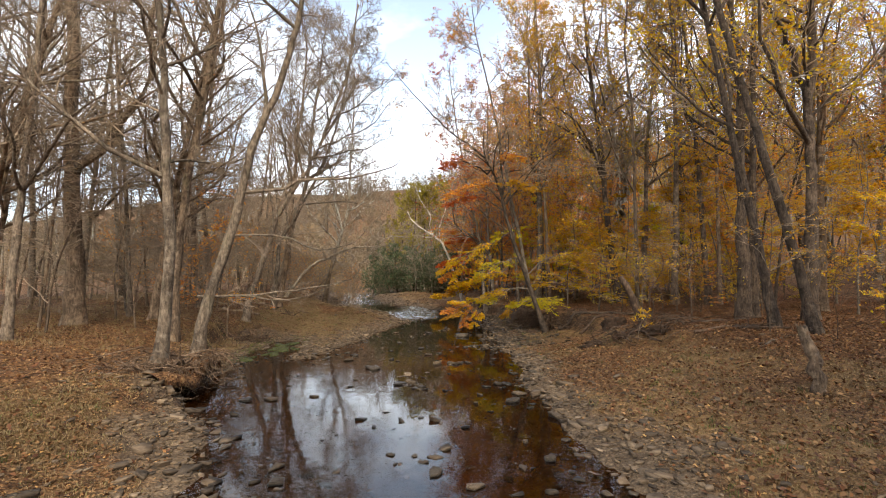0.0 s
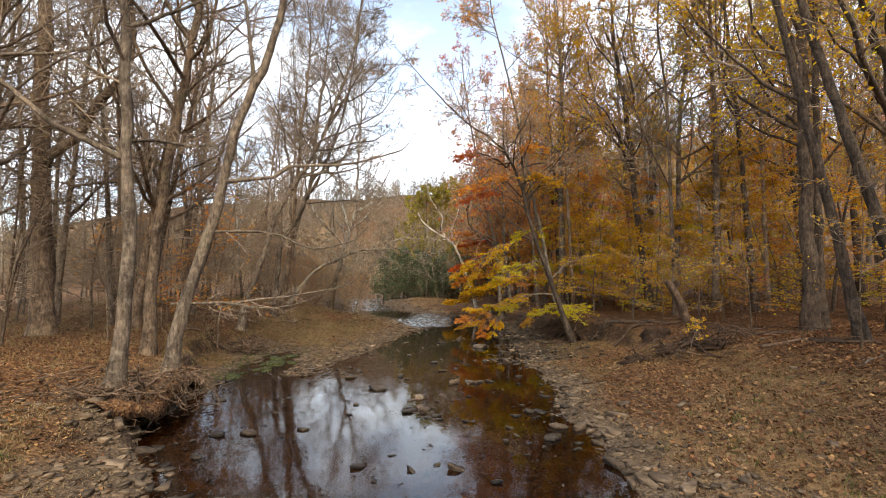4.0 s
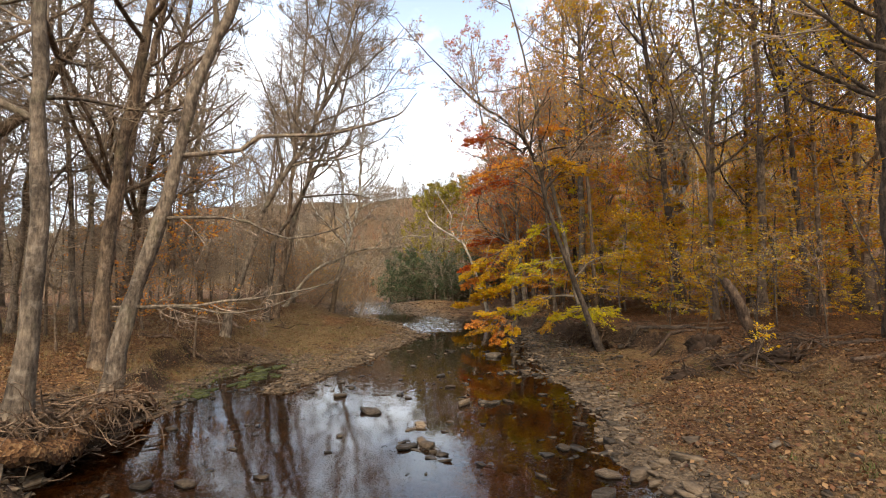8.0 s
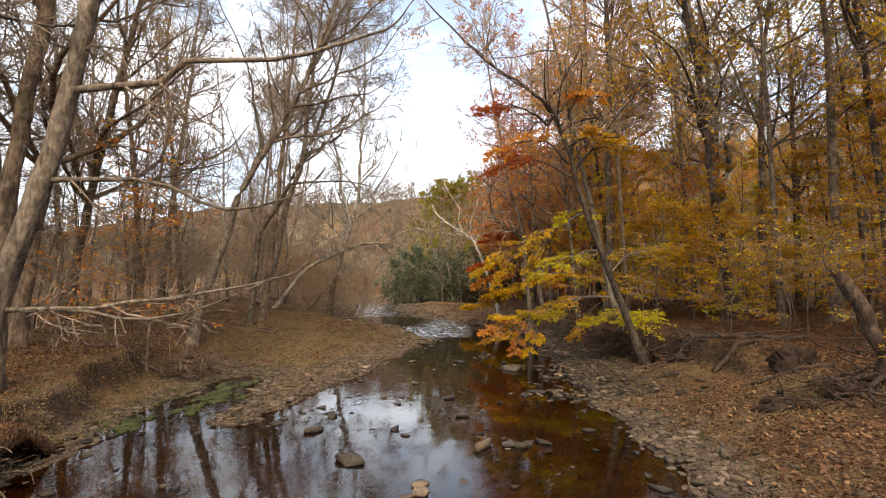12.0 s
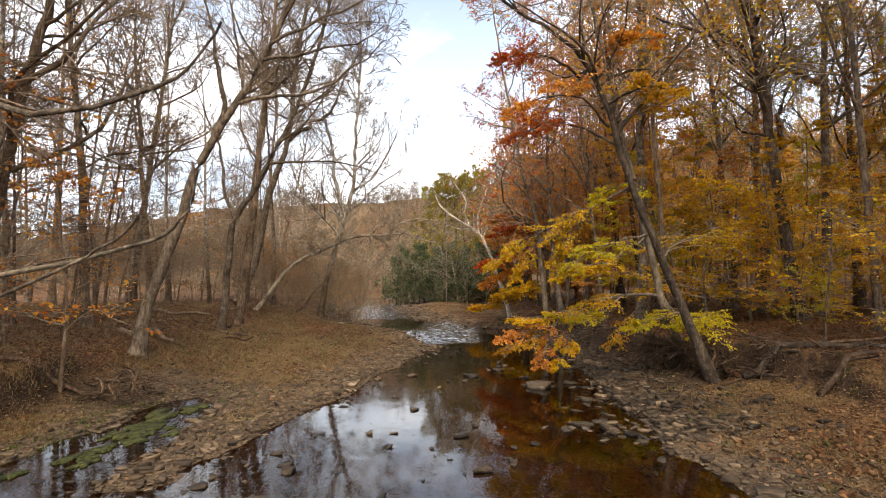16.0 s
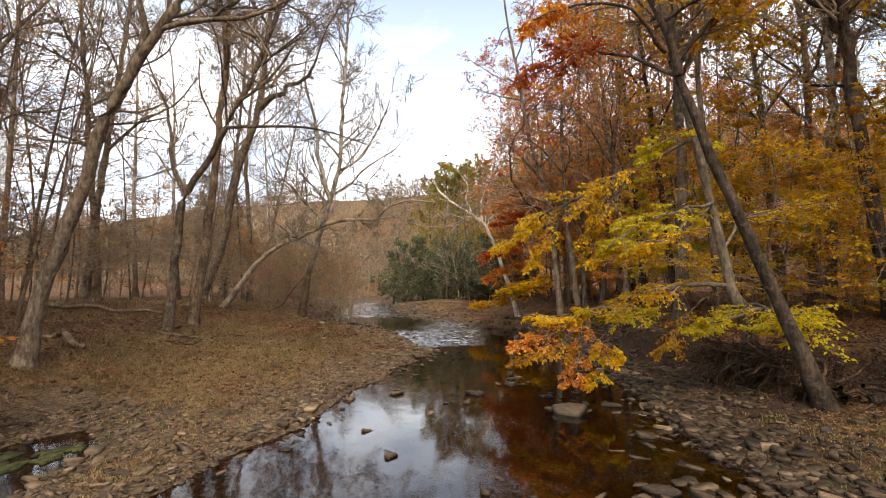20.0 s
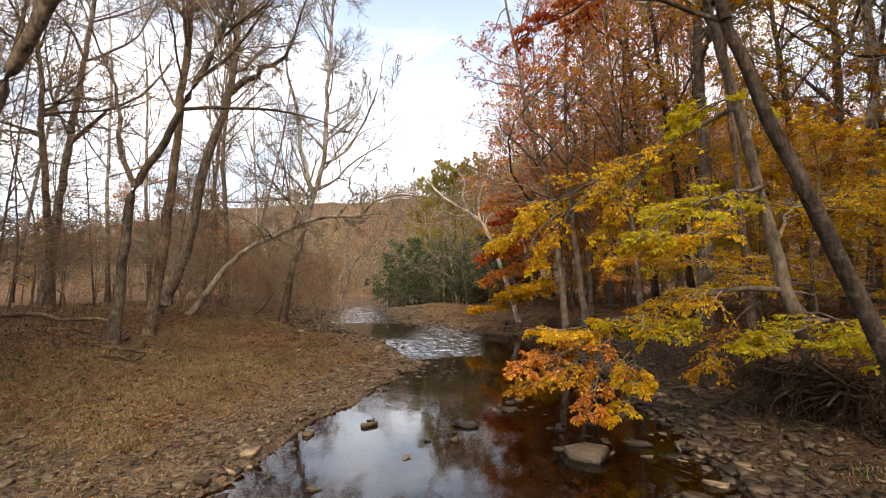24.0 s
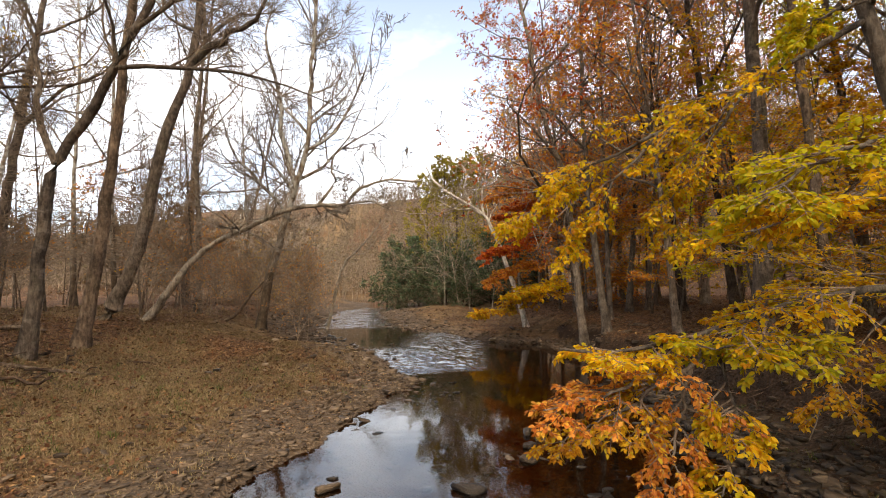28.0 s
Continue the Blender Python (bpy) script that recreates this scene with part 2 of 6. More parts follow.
def ground_stuff():
    m, n, l, b = material("forest_floor", 0.95)
    leafy = n.new("ShaderNodeTexVoronoi")
    co = n.new("ShaderNodeTexCoord")
    leafy.inputs["Scale"].default_value = 27.0
    l.new(co.outputs["Object"], leafy.inputs["Vector"])
    sep = n.new("ShaderNodeSeparateColor")
    l.new(leafy.outputs["Color"], sep.inputs["Color"])
    litter = ramp_node(n, l, sep.outputs["Red"], [(0.0, (0.050, 0.024, 0.011)), (0.4, (0.118, 0.057, 0.025)), (0.75, (0.182, 0.097, 0.043)), (1.0, (0.247, 0.147, 0.070))]).outputs["Color"]
    fine = noise_node(n, l, 26.0, 6.0)
    grit = ramp_node(n, l, fine.outputs["Fac"], [(0.3, (0.052, 0.036, 0.024)), (0.5, (0.119, 0.083, 0.053)), (0.7, (0.214, 0.158, 0.103))]).outputs["Color"]
    straw = ramp_node(n, l, fine.outputs["Fac"], [(0.3, (0.115, 0.066, 0.032)), (0.5, (0.19, 0.120, 0.058)), (0.62, (0.225, 0.155, 0.075)), (0.8, (0.33, 0.24, 0.125))]).outputs["Color"]
    gravel = n.new("ShaderNodeAttribute")
    gravel.attribute_name = "gravel"
    grass = n.new("ShaderNodeAttribute")
    grass.attribute_name = "grass"
    col = mix_node(n, l, grass.outputs["Fac"], litter, straw)
    col = mix_node(n, l, gravel.outputs["Fac"], col, grit)
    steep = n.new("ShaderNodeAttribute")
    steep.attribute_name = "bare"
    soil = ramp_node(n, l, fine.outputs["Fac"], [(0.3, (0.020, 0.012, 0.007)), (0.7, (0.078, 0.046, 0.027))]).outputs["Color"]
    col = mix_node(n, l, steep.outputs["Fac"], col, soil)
    broad = noise_node(n, l, 0.5, 5.0)
    tone = ramp_node(n, l, broad.outputs["Fac"], [(0.3, (0.68, 0.66, 0.64)), (0.7, (1.2, 1.18, 1.12))]).outputs["Color"]
    col = mix_node(n, l, 1.0, col, tone, "MULTIPLY")
    clump = noise_node(n, l, 4.5, 6.0, None, 0.7)
    tone = ramp_node(n, l, clump.outputs["Fac"], [(0.34, (0.50, 0.47, 0.45)), (0.5, (0.98, 0.96, 0.94)), (0.66, (1.35, 1.33, 1.28))]).outputs["Color"]
    col = mix_node(n, l, 1.0, col, tone, "MULTIPLY")
    l.new(col, b.inputs["Base Color"])
    both = n.new("ShaderNodeMath")
    both.operation = "ADD"
    l.new(leafy.outputs["Distance"], both.inputs[0])
    l.new(fine.outputs["Fac"], both.inputs[1])
    bump_node(n, l, both.outputs["Value"], b, 0.9, 0.03)
    return m


def stone_stuff(name, dark, mid, pale):
    m, n, l, b = material(name, 0.8)
    grain = noise_node(n, l, 7.0, 8.0, (1.0, 1.0, 4.0))
    col = ramp_node(n, l, grain.outputs["Fac"], [(0.3, dark), (0.5, mid), (0.72, pale)]).outputs["Color"]
    info = n.new("ShaderNodeObjectInfo")
    geo = n.new("ShaderNodeNewGeometry")
    mixed = n.new("ShaderNodeMath")
    mixed.operation = "ADD"
    l.new(info.outputs["Random"], mixed.inputs[0])
    l.new(geo.outputs["Random Per Island"], mixed.inputs[1])
    wrap = n.new("ShaderNodeMath")
    wrap.operation = "FRACT"
    l.new(mixed.outputs["Value"], wrap.inputs[0])
    each = ramp_node(n, l, wrap.outputs["Value"], [(0.0, (0.42, 0.40, 0.38)), (0.45, (0.85, 0.80, 0.75)), (0.8, (1.1, 1.02, 0.9)), (1.0, (1.7, 1.62, 1.5))]).outputs["Color"]
    col = mix_node(n, l, 1.0, col, each, "MULTIPLY")
    l.new(col, b.inputs["Base Color"])
    bump_node(n, l, grain.outputs["Fac"], b, 0.7, 0.03)
    return m


GROUND = ground_stuff()
STONE = stone_stuff("shale_stone", (0.058, 0.041, 0.027), (0.125, 0.092, 0.062), (0.22, 0.17, 0.12))
# Damp shale, its colour darkened further for the shade under the beeches
STONE_DAMP_SHADED = stone_stuff("damp_shaded_stone", (0.022, 0.016, 0.011), (0.055, 0.041, 0.028), (0.115, 0.09, 0.064))
STONE_DAMP_SHADED.node_tree.nodes["Principled BSDF"].inputs["Roughness"].default_value = 0.55
STONE_WET = stone_stuff("wet_stone", (0.024, 0.019, 0.014), (0.056, 0.045, 0.034), (0.104, 0.084, 0.064))
STONE_WET.node_tree.nodes["Principled BSDF"].inputs["Roughness"].default_value = 0.35


def water_stuff():
    m, n, l, b = material("creek_water", 0.02)
    n.remove(b)
    coarse = noise_node(n, l, 1.1, 3.0, (1.0, 0.55, 1.0))
    fine = noise_node(n, l, 7.0, 3.0, (1.0, 0.45, 1.0))
    rif = n.new("ShaderNodeAttribute")
    rif.attribute_name = "riffle"
    amp = n.new("ShaderNodeMath")
    amp.operation = "MULTIPLY_ADD"
    l.new(rif.outputs["Fac"], amp.inputs[0])
    amp.inputs[1].default_value, amp.inputs[2].default_value = 5.0, 0.10
    mul = n.new("ShaderNodeMath")
    mul.operation = "MULTIPLY"
    l.new(fine.outputs["Fac"], mul.inputs[0])
    l.new(amp.outputs["Value"], mul.inputs[1])
    add = n.new("ShaderNodeMath")
    add.operation = "MULTIPLY_ADD"
    l.new(coarse.outputs["Fac"], add.inputs[0])
    add.inputs[1].default_value = 0.35
    l.new(mul.outputs["Value"], add.inputs[2])
    u = n.new("ShaderNodeBump")
    u.inputs["Strength"].default_value, u.inputs["Distance"].default_value = 0.55, 0.025
    l.new(add.outputs["Value"], u.inputs["Height"])
    fres = n.new("ShaderNodeFresnel")
    fres.inputs["IOR"].default_value = 1.50
    l.new(u.outputs["Normal"], fres.inputs["Normal"])
    glo = n.new("ShaderNodeBsdfGlossy")
    glo.inputs["Roughness"].default_value = 0.06
    glo.inputs["Color"].default_value = (0.93, 0.95, 0.97, 1)
    l.new(u.outputs["Normal"], glo.inputs["Normal"])
    clear = n.new("ShaderNodeBsdfTransparent")
    clear.inputs["Color"].default_value = (0.54, 0.34, 0.165, 1)
    mx = n.new("ShaderNodeMixShader")
    l.new(fres.outputs["Fac"], mx.inputs["Fac"])
    l.new(clear.outputs["BSDF"], mx.inputs[1])
    l.new(glo.outputs["BSDF"], mx.inputs[2])
    churn = noise_node(n, l, 5.0, 6.0, (0.8, 1.6, 1.0), 0.75)
    crest = ramp_node(n, l, churn.outputs["Fac"], [(0.50, (0, 0, 0)), (0.66, (0.75, 0.75, 0.75))]).outputs["Color"]
    foam_at = mix_node(n, l, rif.outputs["Fac"], (0.0, 0.0, 0.0), crest)
    foam = n.new("ShaderNodeBsdfDiffuse")
    foam.inputs["Color"].default_value = (0.72, 0.76, 0.80, 1)
    top = n.new("ShaderNodeMixShader")
    l.new(foam_at, top.inputs["Fac"])
    l.new(mx.outputs["Shader"], top.inputs[1])
    l.new(foam.outputs["BSDF"], top.inputs[2])
    l.new(top.outputs["Shader"], n["Material Output"].inputs["Surface"])
    return m


WATER = water_stuff()


def plain_stuff(name, dark, pale, scale=3.0, rough=0.9):
    m, n, l, b = material(name, rough)
    t = noise_node(n, l, scale, 6.0)
    l.new(ramp_node(n, l, t.outputs["Fac"], [(0.3, dark), (0.7, pale)]).outputs["Color"], b.inputs["Base Color"])
    bump_node(n, l, t.outputs["Fac"], b, 0.6, 0.03)
    return m


EARTH = plain_stuff("bare_earth", (0.016, 0.009, 0.005), (0.062, 0.036, 0.021), 9.0)
ALGAE = plain_stuff("algae_mat", (0.014, 0.015, 0.006), (0.095, 0.10, 0.03), 16.0)


# ---------------------------------------------------------------- mesh tools
def mesh_of(name, verts, faces, smooth=False):
    """verts (n, 3); faces: a list of (k, 3) or (k, 4) index arrays."""
    me = bpy.data.meshes.new(name)
    verts = np.asarray(verts, np.float32).reshape(-1, 3)
    faces = [np.asarray(f, np.int32) for f in faces if len(f)]
    total = np.concatenate([np.full(len(f), f.shape[1], np.int32) for f in faces])
    loops = np.concatenate([f.ravel() for f in faces])
    me.vertices.add(len(verts))
    me.vertices.foreach_set("co", verts.ravel())
    me.loops.add(len(loops))
    me.loops.foreach_set("vertex_index", loops)
    me.polygons.add(len(total))
    me.polygons.foreach_set("loop_start", np.concatenate([[0], np.cumsum(total)[:-1]]).astype(np.int32))
    me.polygons.foreach_set("loop_total", total)
    if smooth:
        me.polygons.foreach_set("use_smooth", np.ones(len(total), bool))
    me.update(calc_edges=True)
    return me


def piece(name, me, mat, parent=None, label=""):
    """One mesh object; under a thing when parent is given."""
    if mat and not me.materials:
        me.materials.append(mat)
    ob = new(name, me)
    ob.parent = parent
    return tagged(ob, label)


def thing(name, place, label, category, group="", kind=""):
    ob = new(name)
    ob.location = place
    ob.empty_display_size = 0.2
    return tagged(ob, label, category, group, kind)


def unit(v):
    return v / np.maximum(np.linalg.norm(v, axis=-1, keepdims=True), 1e-9)


def tubes(P, R, sides):
    """Tapered tubes along N lines of n points each."""
    N, n, _ = P.shape
    T = unit(np.gradient(P, axis=1))
    ref = np.where(np.abs(T[..., 2:3]) > 0.9, np.array([1.0, 0, 0]), np.array([0, 0, 1.0]))
    U = unit(np.cross(T, ref))
    W = np.cross(T, U)
    a = np.arange(sides) / sides * 2 * np.pi
    ring = U[:, :, None] * np.cos(a)[:, None] + W[:, :, None] * np.sin(a)[:, None]
    V = (P[:, :, None] + ring * R[:, :, None, None]).reshape(-1, 3)
    i = np.arange(n - 1)[:, None] * sides
    k = np.arange(sides)[None]
    q = np.stack([i + k, i + (k + 1) % sides, i + sides + (k + 1) % sides, i + sides + k], -1).reshape(-1, 4)
    F = (q[None] + (np.arange(N) * n * sides)[:, None, None]).reshape(-1, 4)
    return V, F


class Soup:
    """Gathers vertices and faces for one joined mesh."""
    def __init__(self):
        self.v, self.q, self.t, self.count = [], [], [], 0

    def add(self, V, F):
        F = np.asarray(F)
        (self.q if F.shape[1] == 4 else self.t).append(F + self.count)
        self.v.append(V)
        self.count += len(V)

    def mesh(self, name, smooth=False):
        return mesh_of(name, np.concatenate(self.v), [np.concatenate(x) for x in (self.q, self.t) if x], smooth)


def smooth_line(points, n, wobble=0.0, rng=None):
    """n points on a soft curve through the given ones."""
    p = np.asarray(points, float)
    d = np.concatenate([[0], np.cumsum(np.linalg.norm(np.diff(p, axis=0), axis=1))])
    q = np.concatenate([[2 * p[0] - p[1]], p, [2 * p[-1] - p[-2]]])
    s = np.linspace(0, d[-1], n)
    i = np.clip(np.searchsorted(d, s, side="right") - 1, 0, len(p) - 2)
    t = ((s - d[i]) / (d[i + 1] - d[i]))[:, None]
    a, b, c, e = q[i], q[i + 1], q[i + 2], q[i + 3]
    out = 0.5 * (2 * b + (c - a) * t + (2 * a - 5 * b + 4 * c - e) * t ** 2 + (3 * b - a - 3 * c + e) * t ** 3)
    if wobble:
        out[1:-1] += rng.normal(0, wobble, (n - 2, 3))
    return out


def sprout(rng, P, R, k, s0, s1, ang, ratio, npts, up=0.08, wob=0.16, thick=0.6, flat=False, tip=0.3, bias=None):
    """k side branches on each of the lines P: lines and radii."""
    N, n, _ = P.shape
    s = rng.uniform(s0, s1, (N, k))
    x = s * (n - 1)
    i = np.minimum(x.astype(int), n - 2)
    f = (x - i)[..., None]
    row = np.arange(N)[:, None]
    base = P[row, i] * (1 - f) + P[row, i + 1] * f
    rad = R[row, i] * (1 - f[..., 0]) + R[row, i + 1] * f[..., 0]
    tan = unit(P[row, i + 1] - P[row, i])
    if flat:
        side = unit(np.cross(tan, np.array([0, 0, 1.0]))) * rng.choice([-1.0, 1.0], (N, k, 1)) + rng.normal(0, 0.12, (N, k, 3))
    else:
        side = rng.normal(0, 1, (N, k, 3))
    if bias is not None:
        side = unit(side) + np.asarray(bias)
    side = unit(side - tan * np.sum(side * tan, -1, keepdims=True))
    a = np.radians(rng.normal(ang, 11, (N, k, 1)))
    d = unit(np.cos(a) * tan + np.sin(a) * side)
    whole = np.linalg.norm(np.diff(P, axis=1), axis=-1).sum(1)[:, None]
    length = whole * ratio * (1.2 - 0.75 * s) * rng.uniform(0.65, 1.3, (N, k))
    out = [base]
    for j in range(npts - 1):
        out.append(out[-1] + d * (length / (npts - 1))[..., None])
        d = unit(d + rng.normal(0, wob, d.shape) + np.array([0, 0, up]))
    Q = np.stack(out, 2).reshape(N * k, npts, 3)
    r0 = np.minimum(rad * thick, length * 0.013 + 0.003).reshape(-1, 1)
    return Q, r0 * np.linspace(1, tip, npts)[None]


def leaves(rng, P, per, size, flat=0.7, detail=False, s0=0.15):
    """Leaves along the lines P: vertices and faces."""
    N, n, _ = P.shape
    s = rng.uniform(s0, 1, (N, per)) * (n - 1)
    i = np.minimum(s.astype(int), n - 2)
    f = (s - i)[..., None]
    row = np.arange(N)[:, None]
    p = (P[row, i] * (1 - f) + P[row, i + 1] * f).reshape(-1, 3)
    t = unit(P[row, i + 1] - P[row, i]).reshape(-1, 3)
    M = len(p)
    d = unit(t * 0.7 + rng.normal(0, 0.6, (M, 3)) * np.array([1, 1, 0.5]) + np.array([0, 0, -0.25]))
    up = unit(np.array([0, 0, 1.0]) * flat + rng.normal(0, 1 - flat + 0.15, (M, 3)))
    w = unit(np.cross(d, up))
    nn = np.cross(w, d)
    z = (size * rng.uniform(0.6, 1.25, M))[:, None]
    p = p + d * z * 0.12
    if not detail:
        V = np.stack([p, p + d * z * 0.5 + w * z * 0.3 + nn * z * 0.08, p + d * z, p + d * z * 0.5 - w * z * 0.3 + nn * z * 0.08], 1)
        return V.reshape(-1, 3), np.arange(M * 4).reshape(M, 4)
    V = np.stack([p, p + d * z * 0.35 + w * z * 0.29 + nn * z * 0.07, p + d * z * 0.72 + w * z * 0.20 + nn * z * 0.04, p + d * z - nn * z * 0.08,
                  p + d * z * 0.72 - w * z * 0.20 + nn * z * 0.04, p + d * z * 0.35 - w * z * 0.29 + nn * z * 0.07], 1)
    k = (np.arange(M) * 6)[:, None]
    F = np.concatenate([k + np.array([[0, 1, 2, 3]]), k + np.array([[0, 3, 4, 5]])])
    return V.reshape(-1, 3), F


def lattice(x, y, seed):
    """Soft value noise from -1 to 1."""
    rng = np.random.RandomState(seed)
    tab = rng.uniform(-1, 1, (64, 64))
    i, j = np.floor(x).astype(int), np.floor(y).astype(int)
    f, g = x - i, y - j
    f, g = f * f * (3 - 2 * f), g * g * (3 - 2 * g)
    a, b = tab[i % 64, j % 64], tab[(i + 1) % 64, j % 64]
    c, d = tab[i % 64, (j + 1) % 64], tab[(i + 1) % 64, (j + 1) % 64]
    return (a * (1 - f) + b * f) * (1 - g) + (c * (1 - f) + d * f) * g


def step(a, b, x):
    t = np.clip((x - a) / (b - a), 0, 1)
    return t * t * (3 - 2 * t)


# ---------------------------------------------------------------- lie of the land
EDGE_Y = [-60, 0, 4.7, 7.0, 8.4, 9.2, 11.0, 11.9, 12.4, 13.3, 15.0, 17.5, 20.5, 22.0, 23.2, 25.0, 27.0, 30.0, 33.0, 41.0, 47.0, 55.0, 70.0, 140.0]
EDGE_L = [-3, -2.2, -2.4, -3.6, -4.75, -4.85, -5.0, -4.9, -3.4, -3.3, -3.0, -2.7, -2.2, -1.8, -1.7, -2.8, -4.6, -6.0, -7.2, -9.0, -8.8, -10.0, -16.0, -60.0]
SIDE_Y = [-60, 0, 4.8, 5.7, 6.7, 9.0, 11.3, 14.0, 15.8, 18.0, 21.0, 24.5, 28.0, 29.6, 30.4, 31.2, 33.0, 41.0, 46.5, 55.0, 70.0, 140.0]
SIDE_R = [3, 2.3, 1.95, 2.0, 1.75, 1.7, 2.0, 1.85, 1.7, 2.0, 2.2, 2.1, 1.95, 1.5, -0.4, -2.4, -3.6, -6.0, -5.4, -6.2, -12.0, -55.0]
BANK_LY = [-60, 4, 8.0, 8.8, 10.0, 13.0, 16.0, 20.0, 25.0, 30.0, 40.0, 70.0, 140.0]
BANK_L = [-6, -5.2, -4.65, -4.6, -5.2, -6.5, -7.0, -7.0, -7.2, -8.2, -10.2, -16.8, -62.0]
BANK_RY = [-60, 3, 6.0, 9.0, 13.0, 15.0, 16.5, 18.0, 21.0, 25.0, 28.0, 31.0, 40.0, 55.0, 140.0]
BANK_R = [11, 9.0, 7.6, 6.2, 5.0, 5.0, 4.5, 3.6, 3.4, 3.0, 2.7, 2.6, 0.5, -1.0, -40.0]


def level(x, y):
    """Height of the water: a pool, a riffle across, a second pool and a longer riffle above it."""
    past = np.minimum(y - 23.3 - 0.4 * (x + 3.0), (-0.1 - x) * 1.3)
    return 0.24 * step(0, 2.4, past) + 0.34 * step(32, 46, y)


def inside(x, y):
    """Metres into the water from its edge (minus: on land)."""
    wob = 0.16 * lattice(x * 1.1, y * 1.1, 3) + 0.10 * lattice(x * 2.7, y * 2.7, 4)
    d = np.minimum(x - np.interp(y, EDGE_Y, EDGE_L), np.interp(y, SIDE_Y, SIDE_R) - x)
    arm = 0.62 - np.hypot((x + 4.75 + 0.10 * (y - 13.5)), np.maximum(np.abs(y - 13.7) - 1.6, 0))
    return np.maximum(d, arm) + wob


def land(x, y):
    x, y = np.asarray(x, float), np.asarray(y, float)
    d = inside(x, y)
    w = level(x, y)
    bl, br = np.interp(y, BANK_LY, BANK_L), np.interp(y, BANK_RY, BANK_R)
    wet = -0.30 * step(0, 1.5, d) - 0.05 * step(0, 0.25, d)
    wet = wet * (1 - 0.80 * step(23.0, 24.5, y - 0.4 * (x + 3)) * step(-0.2, 0.6, -x))
    bar = 0.04 + 0.30 * step(0, 3.0, -d)
    ragged = 0.35 * lattice(x * 0.8, y * 0.8, 9) + 0.18 * lattice(x * 2.1, y * 2.1, 10)
    over = np.maximum(bl - x, x - br) + ragged
    soft_l = 0.24 + 1.5 * step(15.0, 18.0, y) + 1.2 * step(8.0, 6.5, y)
    soft_r = 0.24 + 0.7 * step(15.6, 13.5, y) + 0.8 * step(11.5, 8.0, y) + 0.9 * step(29, 32, y)
    rise_l = (0.42 + 0.10 * step(9, 20, y)) * step(-1.1, 0.9, over / soft_l) + 0.10 * step(0, 6, over)
    rise_r = 0.52 * step(-1.1, 0.9, over / soft_r) + 0.30 * step(0, 9, over)
    z = np.where(d > 0, wet, bar) + np.where(d > 0, step(0.6, 0, d), 1.0) * np.where(x < 0.5 * (bl + br), rise_l, rise_r) * (d < 0.6)
    z = z + w
    z += (0.035 * lattice(x * 1.7, y * 1.7, 5) + 0.02 * lattice(x * 4.3, y * 4.3, 6) + 0.07 * lattice(x * 0.35, y * 0.35, 7)) * step(0.3, -0.6, d)
    z += 0.03 * lattice(x * 2.3, y * 2.3, 8) * step(0, 0.5, d)
    hill_r = np.maximum(x - 11 - 0.03 * np.maximum(y - 20, 0), 0)
    z += 0.02 * hill_r + 16 * (1 - np.exp(-0.010 * np.maximum(hill_r - 6, 0) ** 1.15))
    z += 5 * step(60, 190, -x - 12) + 41 * step(85, 230, y - 0.12 * np.abs(x)) * step(-260, -20, x + 60)
    z += 11 * step(60, 170, y + 0.5 * x) * step(-12, 22, x)
    z += 1.6 * lattice(x * 0.05, y * 0.05, 11) * step(14, 60, np.abs(x) + np.maximum(y - 45, 0))
    return z


def graded(lo, a, b, hi, fine, grow):
    """Fine steps from a to b, wider and wider out to lo and hi."""
    mid = list(np.arange(a, b + fine / 2, fine))
    s, up = fine, [mid[-1]]
    while up[-1] < hi:
        s *= grow
        up.append(up[-1] + s)
    s, down = fine, [mid[0]]
    while down[-1] > lo:
        s *= grow
        down.append(down[-1] - s)
    return np.array(down[:0:-1] + mid + up[1:])


def sheet(name, xs, ys, height):
    X, Y = np.meshgrid(xs, ys)
    V = np.stack([X, Y, height(X, Y)], -1).reshape(-1, 3)
    nx = len(xs)
    i, j = np.meshgrid(np.arange(nx - 1), np.arange(len(ys) - 1))
    k = (j * nx + i).ravel()
    return mesh_of(name, V, [np.stack([k, k + 1, k + nx + 1, k + nx], -1)], True), V


def float_layer(me, name, values):
    me.attributes.new(name, "FLOAT", "POINT").data.foreach_set("value", np.asarray(values, np.float32))


def gravelly(x, y):
    d = inside(x, y)
    n = 0.5 * lattice(x * 1.3, y * 1.3, 21) + 0.3 * lattice(x * 3.1, y * 3.1, 22)
    wide = np.where(x > 0, 0.45 + 0.3 * step(9, 5, y), np.where(y > 15, 1.15, 0.8)) + 0.5 * step(21, 24, y)
    return step(0.5, -0.35, (-d - wide) + n)


def grassy(x, y):
    d = inside(x, y)
    n = 0.6 * lattice(x * 0.7, y * 0.7, 23) + 0.4 * lattice(x * 1.9, y * 1.9, 24)
    bl, br = np.interp(y, BANK_LY, BANK_L), np.interp(y, BANK_RY, BANK_R)
    on_bar = step(-0.8, 0.2, x - bl) * step(-0.6, 0.3, br - x)
    return np.clip(on_bar * step(-0.3, 0.4, n + 0.35) * (d < 0), 0, 1) * np.where(x > 0, 0.75, 1.0)


def damp_shade_strip(x, y):
    """Wet earth under the leaning beeches, with their shade put into its colour."""
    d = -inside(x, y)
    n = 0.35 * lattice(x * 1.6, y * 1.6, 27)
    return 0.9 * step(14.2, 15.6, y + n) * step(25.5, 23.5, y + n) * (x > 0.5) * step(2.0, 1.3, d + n)


